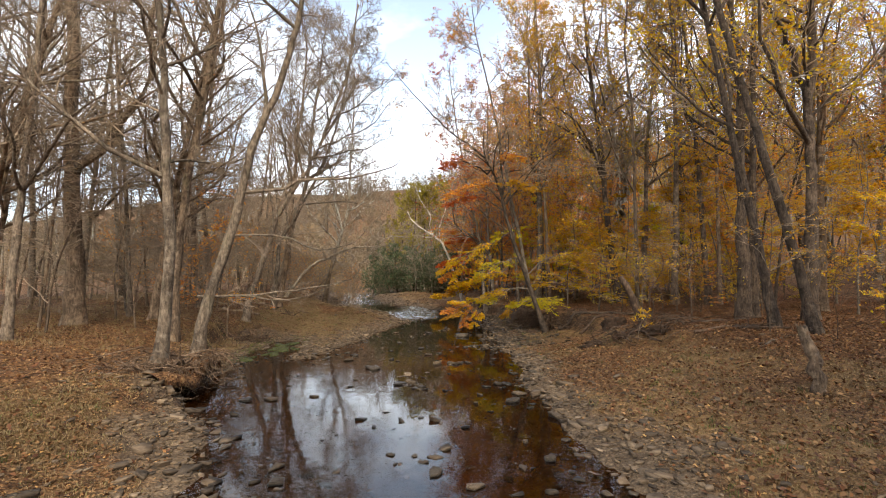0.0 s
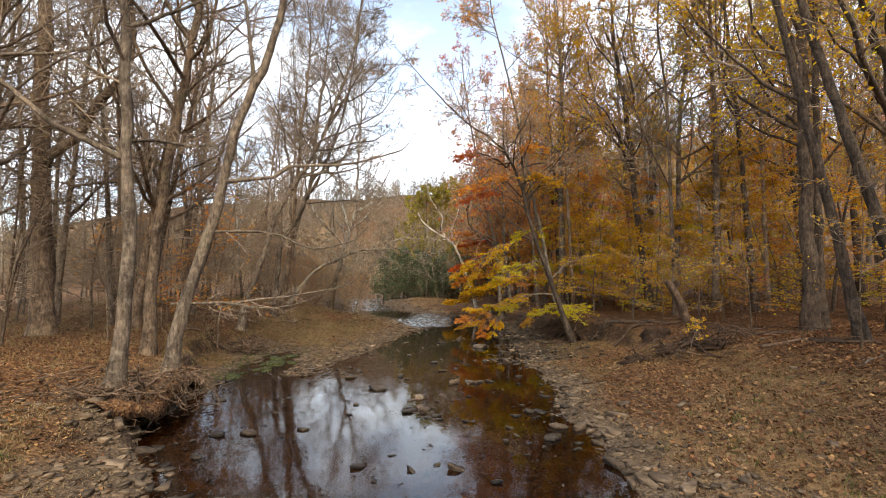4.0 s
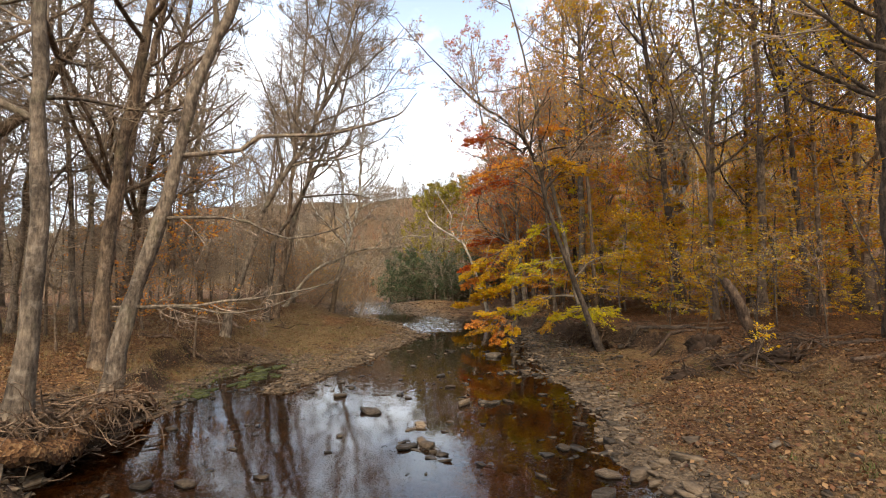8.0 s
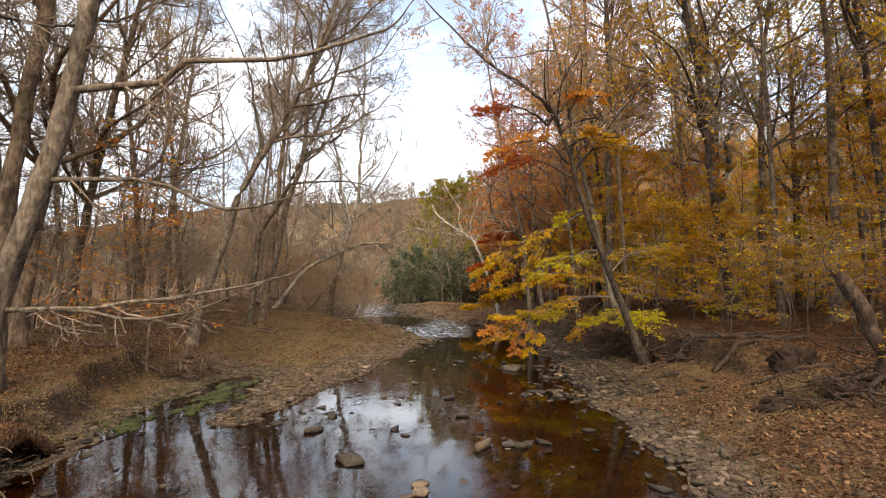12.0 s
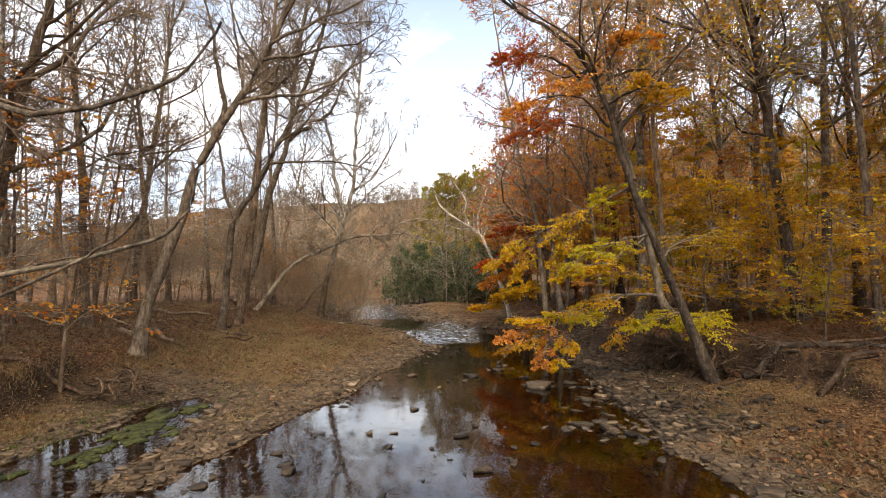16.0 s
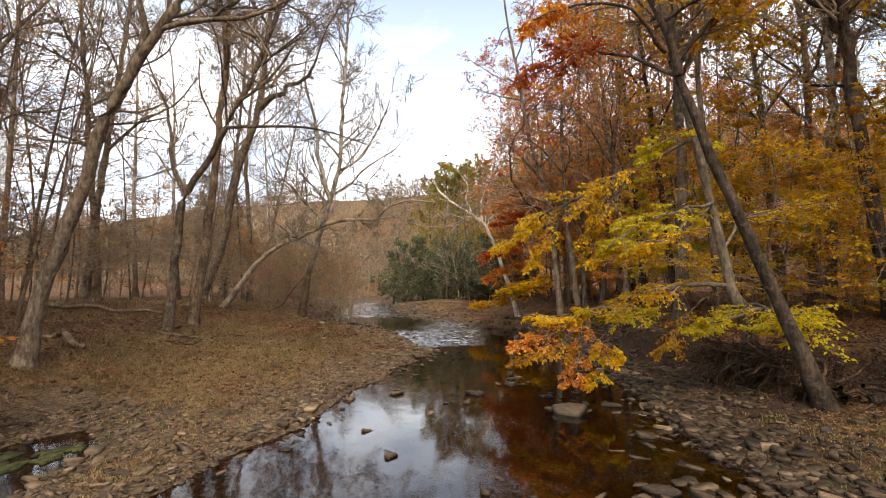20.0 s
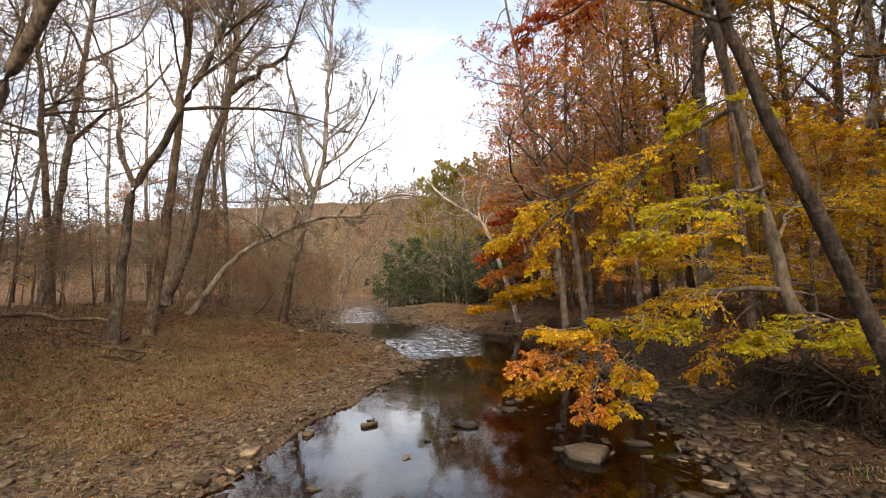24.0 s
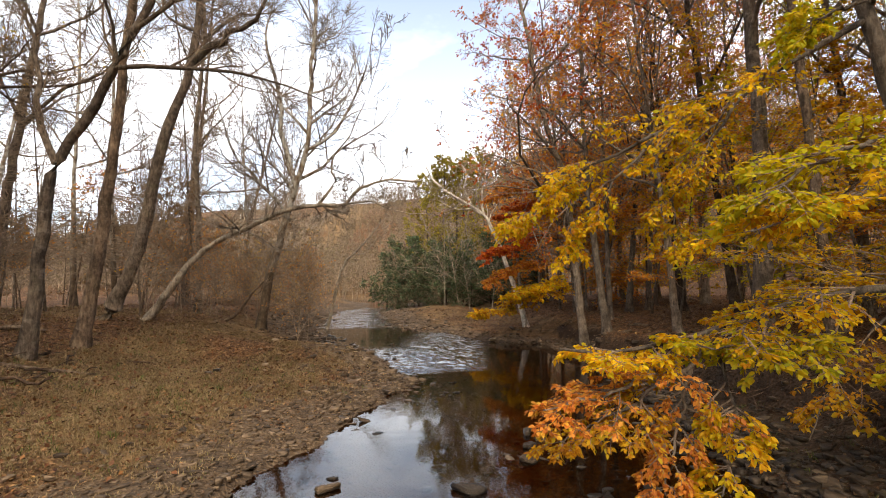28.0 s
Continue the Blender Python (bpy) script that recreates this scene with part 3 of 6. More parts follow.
ground_me, gv = sheet("ground", graded(-900, -9.0, 9.0, 900, 0.11, 1.06), graded(-300, 1.5, 34.0, 1500, 0.11, 1.05), land)
float_layer(ground_me, "gravel", gravelly(gv[:, 0], gv[:, 1]))
float_layer(ground_me, "grass", grassy(gv[:, 0], gv[:, 1]))
fall = np.hypot(land(gv[:, 0] + 0.08, gv[:, 1]) - land(gv[:, 0] - 0.08, gv[:, 1]), land(gv[:, 0], gv[:, 1] + 0.08) - land(gv[:, 0], gv[:, 1] - 0.08)) / 0.16
near_bank = (np.abs(gv[:, 0]) < 16) & (gv[:, 1] < 60) & (inside(gv[:, 0], gv[:, 1]) < 0.3)
# Steep banks bare of litter, and the damp strip with shade in its colour
float_layer(ground_me, "bare", np.maximum(step(0.55, 1.0, fall) * near_bank, damp_shade_strip(gv[:, 0], gv[:, 1])))
tagged(piece("ground", ground_me, GROUND), "leaf-strewn forest floor with gravel creek banks and wooded slopes", "ground", kind="structure")


def water_height(x, y):
    d = inside(x, y)
    past = np.minimum(y - 23.3 - 0.4 * (x + 3.0), (-0.1 - x) * 1.3)
    rough = step(0, 0.6, past) * step(3.6, 2.2, past) + step(32, 34, y) * step(50, 46, y)
    ripple = 0.5 * lattice(x * 4, y * 2.4, 31) + 0.35 * lattice(x * 8, y * 5, 32)
    return level(x, y) + rough * 0.035 * ripple - 0.25 * step(-0.9, -2.0, d)


water_me, wv = sheet("water", graded(-70, -9.5, 3.0, 9, 0.12, 1.25), graded(-60, 2.0, 48, 140, 0.13, 1.2), water_height)
past = np.minimum(wv[:, 1] - 23.3 - 0.4 * (wv[:, 0] + 3.0), (-0.1 - wv[:, 0]) * 1.3)
float_layer(water_me, "riffle", step(0, 0.6, past) * step(3.8, 2.2, past) + 0.4 * step(32, 34, wv[:, 1]) * step(50, 46, wv[:, 1]))
tagged(piece("water", water_me, WATER), "clear tea-brown creek water reflecting pale sky", "water", kind="structure")


# ---------------------------------------------------------------- trees
def extend(points, height, rng):
    """Carry a trunk on upwards to its full height, turning upright."""
    p = [np.array(q, float) for q in points]
    d = unit(p[-1] - p[-2])
    while p[-1][2] < height:
        d = unit(d + np.array([0, 0, 0.22]) + rng.normal(0, 0.07, 3))
        p.append(p[-1] + d * 1.3)
    return p


def open_creek(P, R, foot):
    """Drops the branches that would reach into the open air low over the middle of the creek."""
    q = P + foot
    low = (np.abs(q[..., 0] + 0.3) < 2.3) & (q[..., 1] < 15.2) & (q[..., 2] < 6.5)
    keep = ~low.any(1)
    return P[keep], R[keep]


def tree(name, label, trunk, radius, bark_mat, seed, height=0.0, forks=(), limbs=10, low=0.4, ratio=0.34, ang=52, sec=8, twigs=5, fine=3, up=0.10,
         twig_mat=None, leaf_mat=None, per=0, size=0.10, flat=False, leaf_flat=0.5, category="tree", group="", tip=0.18, wob=0.17, bias=None, detail=False, sec_ratio=0.45, thin=0.0065, whole=True, reach=0.34, fork_sec=0):
    """A tree as an Empty at its foot, with trunk, limbs, twigs and foliage under it."""
    rng = np.random.RandomState(seed)
    twig_mat = twig_mat or TWIG_GREY
    pts = extend(trunk, height, rng) if height else [np.array(q, float) for q in trunk]
    foot = pts[0].copy()
    radius *= 0.86
    foot[2] = float(land(foot[0], foot[1])) - 0.06
    pts = [q - foot for q in pts]
    pts[0] = np.array([0, 0, 0.0])
    root = thing(name, foot, label, category, group)
    n = 44
    line = smooth_line(pts, n, radius * 0.10, rng)
    s = np.linspace(0, 1, n)
    rr = radius * (1 - (1 - tip) * s ** 0.85) * (1 + 0.55 * np.exp(-s * 40))
    V, F = tubes(line[None], rr[None], 12)
    away = V - np.repeat(line, 12, 0)
    turn = np.arctan2(away[:, 1], away[:, 0])
    V = V + away * (0.13 * lattice(turn * 2.0, V[:, 2] * 1.8, seed % 50) + 0.09 * lattice(turn * 4.0, V[:, 2] * 5.0, seed % 37))[:, None]
    piece("trunk", mesh_of("trunk", V, [F], True), bark_mat, root)
    P, R = sprout(rng, line[None], rr[None], limbs, low, 0.97, ang, ratio, 9, up, wob, 0.62, flat, 0.25, bias)
    P, R = open_creek(P, R, foot)
    own = len(P)
    for k, (fp, fr) in enumerate(forks):
        q = smooth_line([np.array(a, float) - foot for a in fp], 9, fr * 0.55, rng)
        P = np.concatenate([P, q[None]])
        R = np.concatenate([R, (fr * np.linspace(1, 0.35, 9))[None]])
        far = unit(q[-1] - q[-2])
        ext = [q[-1]]
        for j in range(8):
            far = unit(far + rng.normal(0, 0.14, 3) + np.array([0, 0, 0.10]))
            ext.append(ext[-1] + far * reach)
        P = np.concatenate([P, np.array(ext)[None]])
        R = np.concatenate([R, (fr * np.linspace(0.35, 0.08, 9))[None]])
    soup = Soup()
    if whole:
        for k in range(len(P)):
            V, F = tubes(P[k:k + 1], np.maximum(R[k:k + 1], thin), 7)
            piece("limb", mesh_of("limb", V, [F], True), bark_mat, root)
    else:
        soup.add(*tubes(P, np.maximum(R, thin), 5))
    P2, R2 = sprout(rng, P[:own], R[:own], sec, 0.12, 1.0, 46, sec_ratio, 5, up * 0.8, 0.17, 0.6, flat)
    if forks:
        P5, R5 = sprout(rng, P[own:], R[own:], fork_sec or sec + 4, 0.12, 1.0, 46, sec_ratio * 0.55, 5, up * 0.8, 0.17, 0.6, flat)
        P2, R2 = np.concatenate([P2, P5]), np.concatenate([R2, R5])
    P2, R2 = open_creek(P2, R2, foot)
    soup.add(*tubes(P2, np.maximum(R2, thin), 4))
    P3, R3 = open_creek(*sprout(rng, P2, R2, twigs, 0.10, 1.0, 42, 0.52, 3, up * 0.6, 0.16, 0.6, flat), foot)
    soup.add(*tubes(P3, np.maximum(R3, thin * 0.8), 3))
    last = P3
    if fine:
        P4, R4 = sprout(rng, P3, R3, fine, 0.15, 1.0, 40, 0.62, 2, up * 0.5, 0.15, 0.7, flat)
        soup.add(*tubes(P4, np.maximum(R4, thin * 0.7), 3))
        last = P4
    tagged(piece("twig_growth", soup.mesh("twig_growth"), twig_mat, root), kind="stuff")
    if leaf_mat and per:
        use = last
        if per < 1:
            use = last[rng.uniform(size=len(last)) < per]
        V, F = leaves(rng, use, max(1, int(per)), size, leaf_flat, detail)
        tagged(piece("foliage", mesh_of("foliage", V, [F]), leaf_mat, root), kind="stuff")
    return root


def spread(ob, spots):
    """Copies of a tree at (x, y, turn, scale), each on its own ground."""
    for x, y, turn, k in spots:
        copy_thing(ob, pose(x, y, float(land(x, y)) - 0.08, 0, 0, turn) @ Matrix.Scale(k, 4))


# Trees of the left bank
tree("tree", "slim grey-barked tree standing at the brink above tangled roots", [(-5.13, 8.64, 0.59), (-5.05, 8.64, 1.41), (-5.01, 8.64, 2.33), (-5.01, 8.64, 2.74), (-5.13, 8.7, 3.79), (-5.26, 8.75, 5.17), (-5.35, 8.8, 6.25), (-5.48, 8.8, 7.35)],
     0.125, BARK_GREY, 11, 15, limbs=14, low=0.2, ratio=0.22, ang=65, up=0.04, sec=9, twigs=6, fine=3)
tree("tree", "tall bare tree with a straight brown trunk", [(-6.69, 11.8, 0.6), (-6.64, 11.8, 1.99), (-6.58, 11.8, 3.4), (-6.29, 11.8, 5.56), (-5.99, 11.8, 7.48), (-5.75, 11.8, 9.28)],
     0.145, BARK_BROWN, 12, 17, limbs=17, low=0.3, ratio=0.26, sec=9, twigs=6, fine=3, leaf_mat=L_TAN, per=0.05, size=0.07)
tree("tree", "stout dark-barked tree with a heavy slanting limb", [(-9.84, 12.7, 0.6), (-9.94, 12.7, 2.74), (-10.06, 12.7, 4.58), (-10.21, 12.7, 6.62), (-10.21, 12.7, 8.37), (-10.31, 12.7, 9.82)],
     0.27, BARK_BROWN, 13, 18, forks=[([(-10.05, 12.7, 4.4), (-9.75, 12.7, 5.05), (-8.8, 12.7, 6.3), (-8.22, 12.7, 7.41), (-7.99, 12.7, 8.37), (-8.0, 12.7, 9.82)], 0.14)], limbs=14, low=0.4, ratio=0.25, sec=9, twigs=6, fine=3, leaf_mat=L_ORANGE, per=0.015, size=0.07)
tree("sycamore_tree", "leaning sycamore with mottled bark on the creek bank", [(-5.29, 10.25, 0.59), (-5.17, 10.25, 1.15), (-5.01, 10.25, 1.77), (-4.6, 10.25, 3.11), (-4.39, 10.25, 3.97), (-4.2, 10.25, 4.91), (-4.05, 10.25, 5.32)],
     0.14, BARK_GREY, 14, 14, forks=[([(-5.30, 10.25, 1.70), (-4.22, 10.30, 1.74), (-2.95, 10.30, 1.86), (-2.04, 10.30, 2.06)], 0.028), ([(-4.73, 10.25, 3.02), (-3.43, 10.30, 2.98), (-2.77, 10.30, 2.71), (-2.06, 10.30, 2.83)], 0.03), ([(-4.32, 10.25, 3.97), (-3.42, 10.30, 4.10), (-2.95, 10.30, 4.28), (-1.96, 10.30, 4.33), (-1.12, 10.30, 4.54)], 0.04), ([(-5.11, 10.25, 1.74), (-4.36, 10.30, 1.71), (-3.50, 10.20, 1.61), (-2.87, 10.20, 1.74), (-2.38, 10.20, 1.93)], 0.022)], reach=0.06, fork_sec=5, twig_mat=TWIG, limbs=11, low=0.22, ratio=0.26, ang=62, up=0.05, sec=9, twigs=6, fine=3)
tree("sycamore_tree", "leaning sycamore with lichen-patched bark and an upright fork", [(-7.15, 17.2, 0.72), (-6.97, 17.2, 1.52), (-6.45, 17.2, 2.99), (-6.17, 17.2, 4.07), (-5.66, 17.2, 5.04), (-4.87, 17.2, 6.35), (-4.4, 17.2, 7.35)],
     0.135, BARK_GREY, 15, 12, forks=[([(-5.81, 17.2, 4.71), (-5.55, 17.2, 5.7), (-5.78, 17.2, 6.72), (-5.93, 17.2, 7.41)], 0.07)], limbs=20, low=0.35, ratio=0.26, sec=9, twigs=7, fine=3)
tree("tree", "crooked bare tree forking into two mossy stems", [(-7.5, 20.9, 0.59), (-7.39, 20.9, 1.55), (-7.3, 20.9, 2.98), (-7.18, 20.9, 3.8), (-6.6, 20.9, 4.71), (-6.12, 20.9, 5.64), (-5.68, 20.9, 6.49)],
     0.12, BARK_GREY, 16, 13, forks=[([(-7.18, 20.9, 3.8), (-7.45, 20.9, 4.46), (-7.67, 20.9, 5.62), (-8.06, 20.9, 6.62)], 0.06)], limbs=20, low=0.35, ratio=0.24, sec=9, twigs=7, fine=3)
tree("tree", "tall bare tree with a slightly leaning brown trunk", [(-7.64, 22.1, 0.61), (-7.42, 22.1, 2.23), (-7.2, 22.1, 4.24), (-7.07, 22.1, 6.32), (-6.98, 22.1, 7.33)],
     0.14, BARK_BROWN, 17, 15, limbs=21, low=0.35, ratio=0.25, sec=9, twigs=7, fine=3)
tree("sycamore_tree", "leaning tree with a thick pale limb bent over the creek", [(-8.75, 24, 0.78), (-8.11, 24, 2.6), (-7.57, 24, 5.19), (-6.97, 24, 7.04), (-6.87, 24, 8.55)],
     0.17, BARK_GREY, 18, 15, forks=[([(-6.97, 24, 7.04), (-6.44, 24, 7.5), (-5.78, 24, 7.8), (-5.26, 24, 8.46)], 0.10)], limbs=21, low=0.38, ratio=0.25, sec=9, twigs=7, fine=3, leaf_mat=L_TAN, per=0.02, size=0.07)
tree("sycamore_tree", "fallen-over sycamore stretching a whitish trunk across the bank", [(-8.2, 24.5, 0.8), (-7.75, 24.5, 1.6), (-7.2, 24.5, 2.35), (-6.6, 24.5, 2.86), (-5.77, 24.5, 3.21), (-4.94, 24.5, 3.59), (-4.11, 24.5, 3.72), (-3.5, 24.5, 3.71), (-3.1, 24.5, 4.1), (-2.5, 24.5, 4.25), (-1.7, 24.4, 4.2)],
     0.11, BARK_LIMB, 19, forks=[([(-4.11, 24.5, 3.72), (-3.7, 24.4, 4.2), (-3.75, 24.4, 4.75), (-3.3, 24.3, 5.3)], 0.04), ([(-3.5, 24.5, 3.71), (-2.9, 24.4, 3.75), (-2.3, 24.4, 3.55)], 0.03)], limbs=20, low=0.35, ratio=0.22, ang=60, sec=7, twigs=5, fine=2, up=0.08, twig_mat=TWIG_PALE, wob=0.34, tip=0.25)
tree("dead_sapling", "broken pale dead stem leaning from the far bank", [(-6.6, 33.0, 0.9), (-6.0, 33.0, 2.66), (-5.43, 33.0, 3.35), (-4.55, 33.0, 4.34), (-4.42, 33.0, 4.72)],
     0.09, BARK_LIMB, 26, limbs=7, low=0.4, ratio=0.3, sec=5, twigs=3, fine=0, twig_mat=TWIG_PALE, tip=0.35)
tree("tree", "slim upright tree with a bare dark trunk", [(-9.04, 28, 0.63), (-9.12, 28, 3.81), (-9.36, 28, 6.54), (-9.19, 28, 9.34), (-9.22, 28, 11.27)],
     0.11, BARK_GREY, 20, 16, limbs=21, low=0.38, ratio=0.22, sec=9, twigs=7, fine=3)
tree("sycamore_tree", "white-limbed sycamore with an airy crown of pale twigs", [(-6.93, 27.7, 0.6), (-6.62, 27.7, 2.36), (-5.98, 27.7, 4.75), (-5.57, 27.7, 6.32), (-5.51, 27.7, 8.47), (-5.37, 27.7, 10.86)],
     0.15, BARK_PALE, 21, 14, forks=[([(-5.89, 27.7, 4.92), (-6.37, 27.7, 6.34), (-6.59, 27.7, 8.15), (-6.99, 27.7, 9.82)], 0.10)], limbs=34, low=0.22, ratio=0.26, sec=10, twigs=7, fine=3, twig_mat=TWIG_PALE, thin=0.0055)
tree("sapling", "thin bare stem leaning out from the bank", [(-8.06, 27.7, 0.6), (-7.64, 27.7, 1.1), (-7.13, 27.7, 1.77), (-6.62, 27.7, 2.19), (-5.76, 27.7, 2.52)],
     0.06, BARK_BROWN, 22, limbs=6, low=0.3, ratio=0.4, sec=5, twigs=4, fine=2)

tree("tree", "bare-trunked tree still hung with tan-orange leaves", [(-9.74, 19.0, 0.6), (-9.95, 19.0, 2.5), (-10.12, 19.0, 4.6), (-10.4, 19.0, 6.4), (-10.63, 19.0, 7.91)],
     0.13, BARK_BROWN, 23, 13, limbs=20, low=0.3, ratio=0.28, ang=62, up=0.04, sec=8, twigs=6, fine=3, leaf_mat=L_COPPER, per=0.5, size=0.085, leaf_flat=0.8)
tree("tree", "tree with thinning golden-tan leaves behind the bar", [(-11.78, 24.0, 0.6), (-11.9, 24.0, 3.0), (-12.35, 24.0, 6.4)],
     0.13, BARK_BROWN, 24, 13, limbs=20, low=0.35, ratio=0.28, ang=60, up=0.05, sec=8, twigs=6, fine=3, leaf_mat=L_OCHRE, per=0.4, size=0.085, leaf_flat=0.8)

# Trees of the right bank
slanting = tree("beech_tree", "slanting dark beech rooted in the undercut bank, upper leaves copper", [(3.58, 16.56, 0.46), (3.06, 16.69, 1.75), (2.7, 16.8, 2.87), (2.39, 16.9, 3.86), (2.06, 17.05, 5.3), (1.66, 17.15, 6.3), (1.1, 17.2, 6.9), (0.42, 17.25, 7.4)],
     0.105, BARK_DARK, 31, 10, forks=[([(2.22, 16.95, 4.5), (2.15, 17.0, 5.9), (2.1, 17.1, 7.0)], 0.06)], limbs=18, low=0.38, ratio=0.24, ang=58, up=0.03, sec=8, twigs=6, fine=3, tip=0.08, leaf_mat=L_ORANGE, per=0.5, size=0.07, leaf_flat=0.8)
tree("tree", "tall dark tree leaning towards the creek, forked above", [(7.51, 20.3, 0.59), (7.25, 20.3, 3.27), (7.05, 20.3, 5.3), (6.92, 20.3, 7.4), (6.7, 20.3, 9.27)],
     0.17, BARK_DARK, 32, 16, forks=[([(6.98, 20.3, 6.27), (6.6, 20.3, 7.55), (5.74, 20.3, 8.88)], 0.11)], limbs=23, low=0.26, ratio=0.25, sec=9, twigs=6, fine=3, leaf_mat=L_OCHRE, per=2, size=0.10)
tree("tree", "straight grey tree with yellowing upper leaves", [(9.18, 21.8, 0.6), (9.46, 21.8, 6.02), (9.62, 21.8, 9.05), (10.08, 21.8, 12.15)],
     0.16, BARK_GREY, 33, 18, limbs=23, low=0.26, ratio=0.25, sec=9, twigs=6, fine=3, leaf_mat=L_OLIVE, per=2, size=0.10)
tree("tree", "straight brown tree beside the path of the creek", [(8.91, 18.3, 0.59), (9.12, 18.3, 5.14), (9.17, 18.3, 8.32), (9.12, 18.3, 9.96)],
     0.16, BARK_BROWN, 34, 16, limbs=23, low=0.26, ratio=0.25, sec=9, twigs=6, fine=3, leaf_mat=L_OCHRE, per=2, size=0.10)
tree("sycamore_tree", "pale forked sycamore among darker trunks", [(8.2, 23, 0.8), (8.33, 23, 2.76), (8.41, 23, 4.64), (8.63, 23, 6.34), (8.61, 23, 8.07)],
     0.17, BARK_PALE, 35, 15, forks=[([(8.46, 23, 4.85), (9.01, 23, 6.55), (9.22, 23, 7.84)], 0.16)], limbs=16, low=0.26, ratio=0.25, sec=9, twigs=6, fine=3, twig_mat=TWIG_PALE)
tree("tree", "tall dark tree at the edge of the leaf-covered terrace", [(9.12, 11.8, 0.6), (9.26, 11.8, 3.4), (9.32, 11.8, 6.3), (9.47, 11.8, 7.77), (9.47, 11.8, 9.28)],
     0.18, BARK_DARK, 36, 17, forks=[([(9.31, 11.8, 6.59), (9.0, 11.8, 7.77), (8.47, 11.8, 8.97)], 0.10)], limbs=23, low=0.26, ratio=0.25, sec=9, twigs=6, fine=3, leaf_mat=L_YELLOW, per=2, size=0.10)
tree("beech_tree", "smooth grey beech beside a second one at the pool", [(2.47, 27.4, 0.6), (2.3, 27.4, 2.24), (2.06, 27.4, 4.66), (1.49, 27.4, 6.83), (1.2, 27.4, 8.55)],
     0.13, BARK_BEECH, 37, 14, limbs=19, low=0.26, ratio=0.28, ang=60, up=0.03, fine=3, leaf_mat=L_RED, per=2, size=0.10, leaf_flat=0.7)
tree("beech_tree", "smooth grey beech standing over the dark pool", [(2.95, 26.9, 0.6), (2.73, 26.9, 2.67), (2.58, 26.9, 4.53), (2.5, 26.9, 6.6)],
     0.12, BARK_BEECH, 38, 13, limbs=19, low=0.26, ratio=0.28, ang=60, up=0.03, fine=3, leaf_mat=L_ORANGE, per=2, size=0.10, leaf_flat=0.7)
tree("tree", "stout grey trunk on the terrace under yellow leaves", [(4.5, 22.7, 0.8), (4.7, 22.7, 3.85), (4.67, 22.7, 6.41), (4.66, 22.7, 7.07)],
     0.19, BARK_GREY, 39, 16, limbs=25, low=0.26, ratio=0.25, sec=9, twigs=6, fine=3, leaf_mat=L_OCHRE, per=2, size=0.10)
tree("sycamore_tree", "white sycamore leaning out over the far pool", [(1.35, 32.0, 0.5), (1.0, 32.0, 1.6), (0.62, 32.0, 2.74), (0.4, 32.0, 3.44), (0.08, 32.0, 4.15), (-0.19, 32.0, 4.63), (-0.89, 32.0, 5.11), (-1.48, 32.0, 5.48), (-2.07, 32.0, 5.98), (-2.43, 32.0, 6.59)],
     0.13, BARK_BONE, 40, forks=[([(-0.19, 32.0, 4.63), (-0.27, 32.0, 5.2), (-0.22, 32.0, 5.7), (0.02, 32.0, 6.29), (0.27, 32.0, 7.01)], 0.05), ([(-0.3, 32.0, 4.66), (-0.6, 32.0, 4.9), (-0.93, 32.0, 5.71), (-0.83, 32.0, 6.31), (-1.23, 32.0, 6.93)], 0.05)], limbs=10, low=0.55, ratio=0.2, ang=38, sec=6, twigs=4, fine=2, up=0.14, twig_mat=TWIG_PALE, tip=0.25)

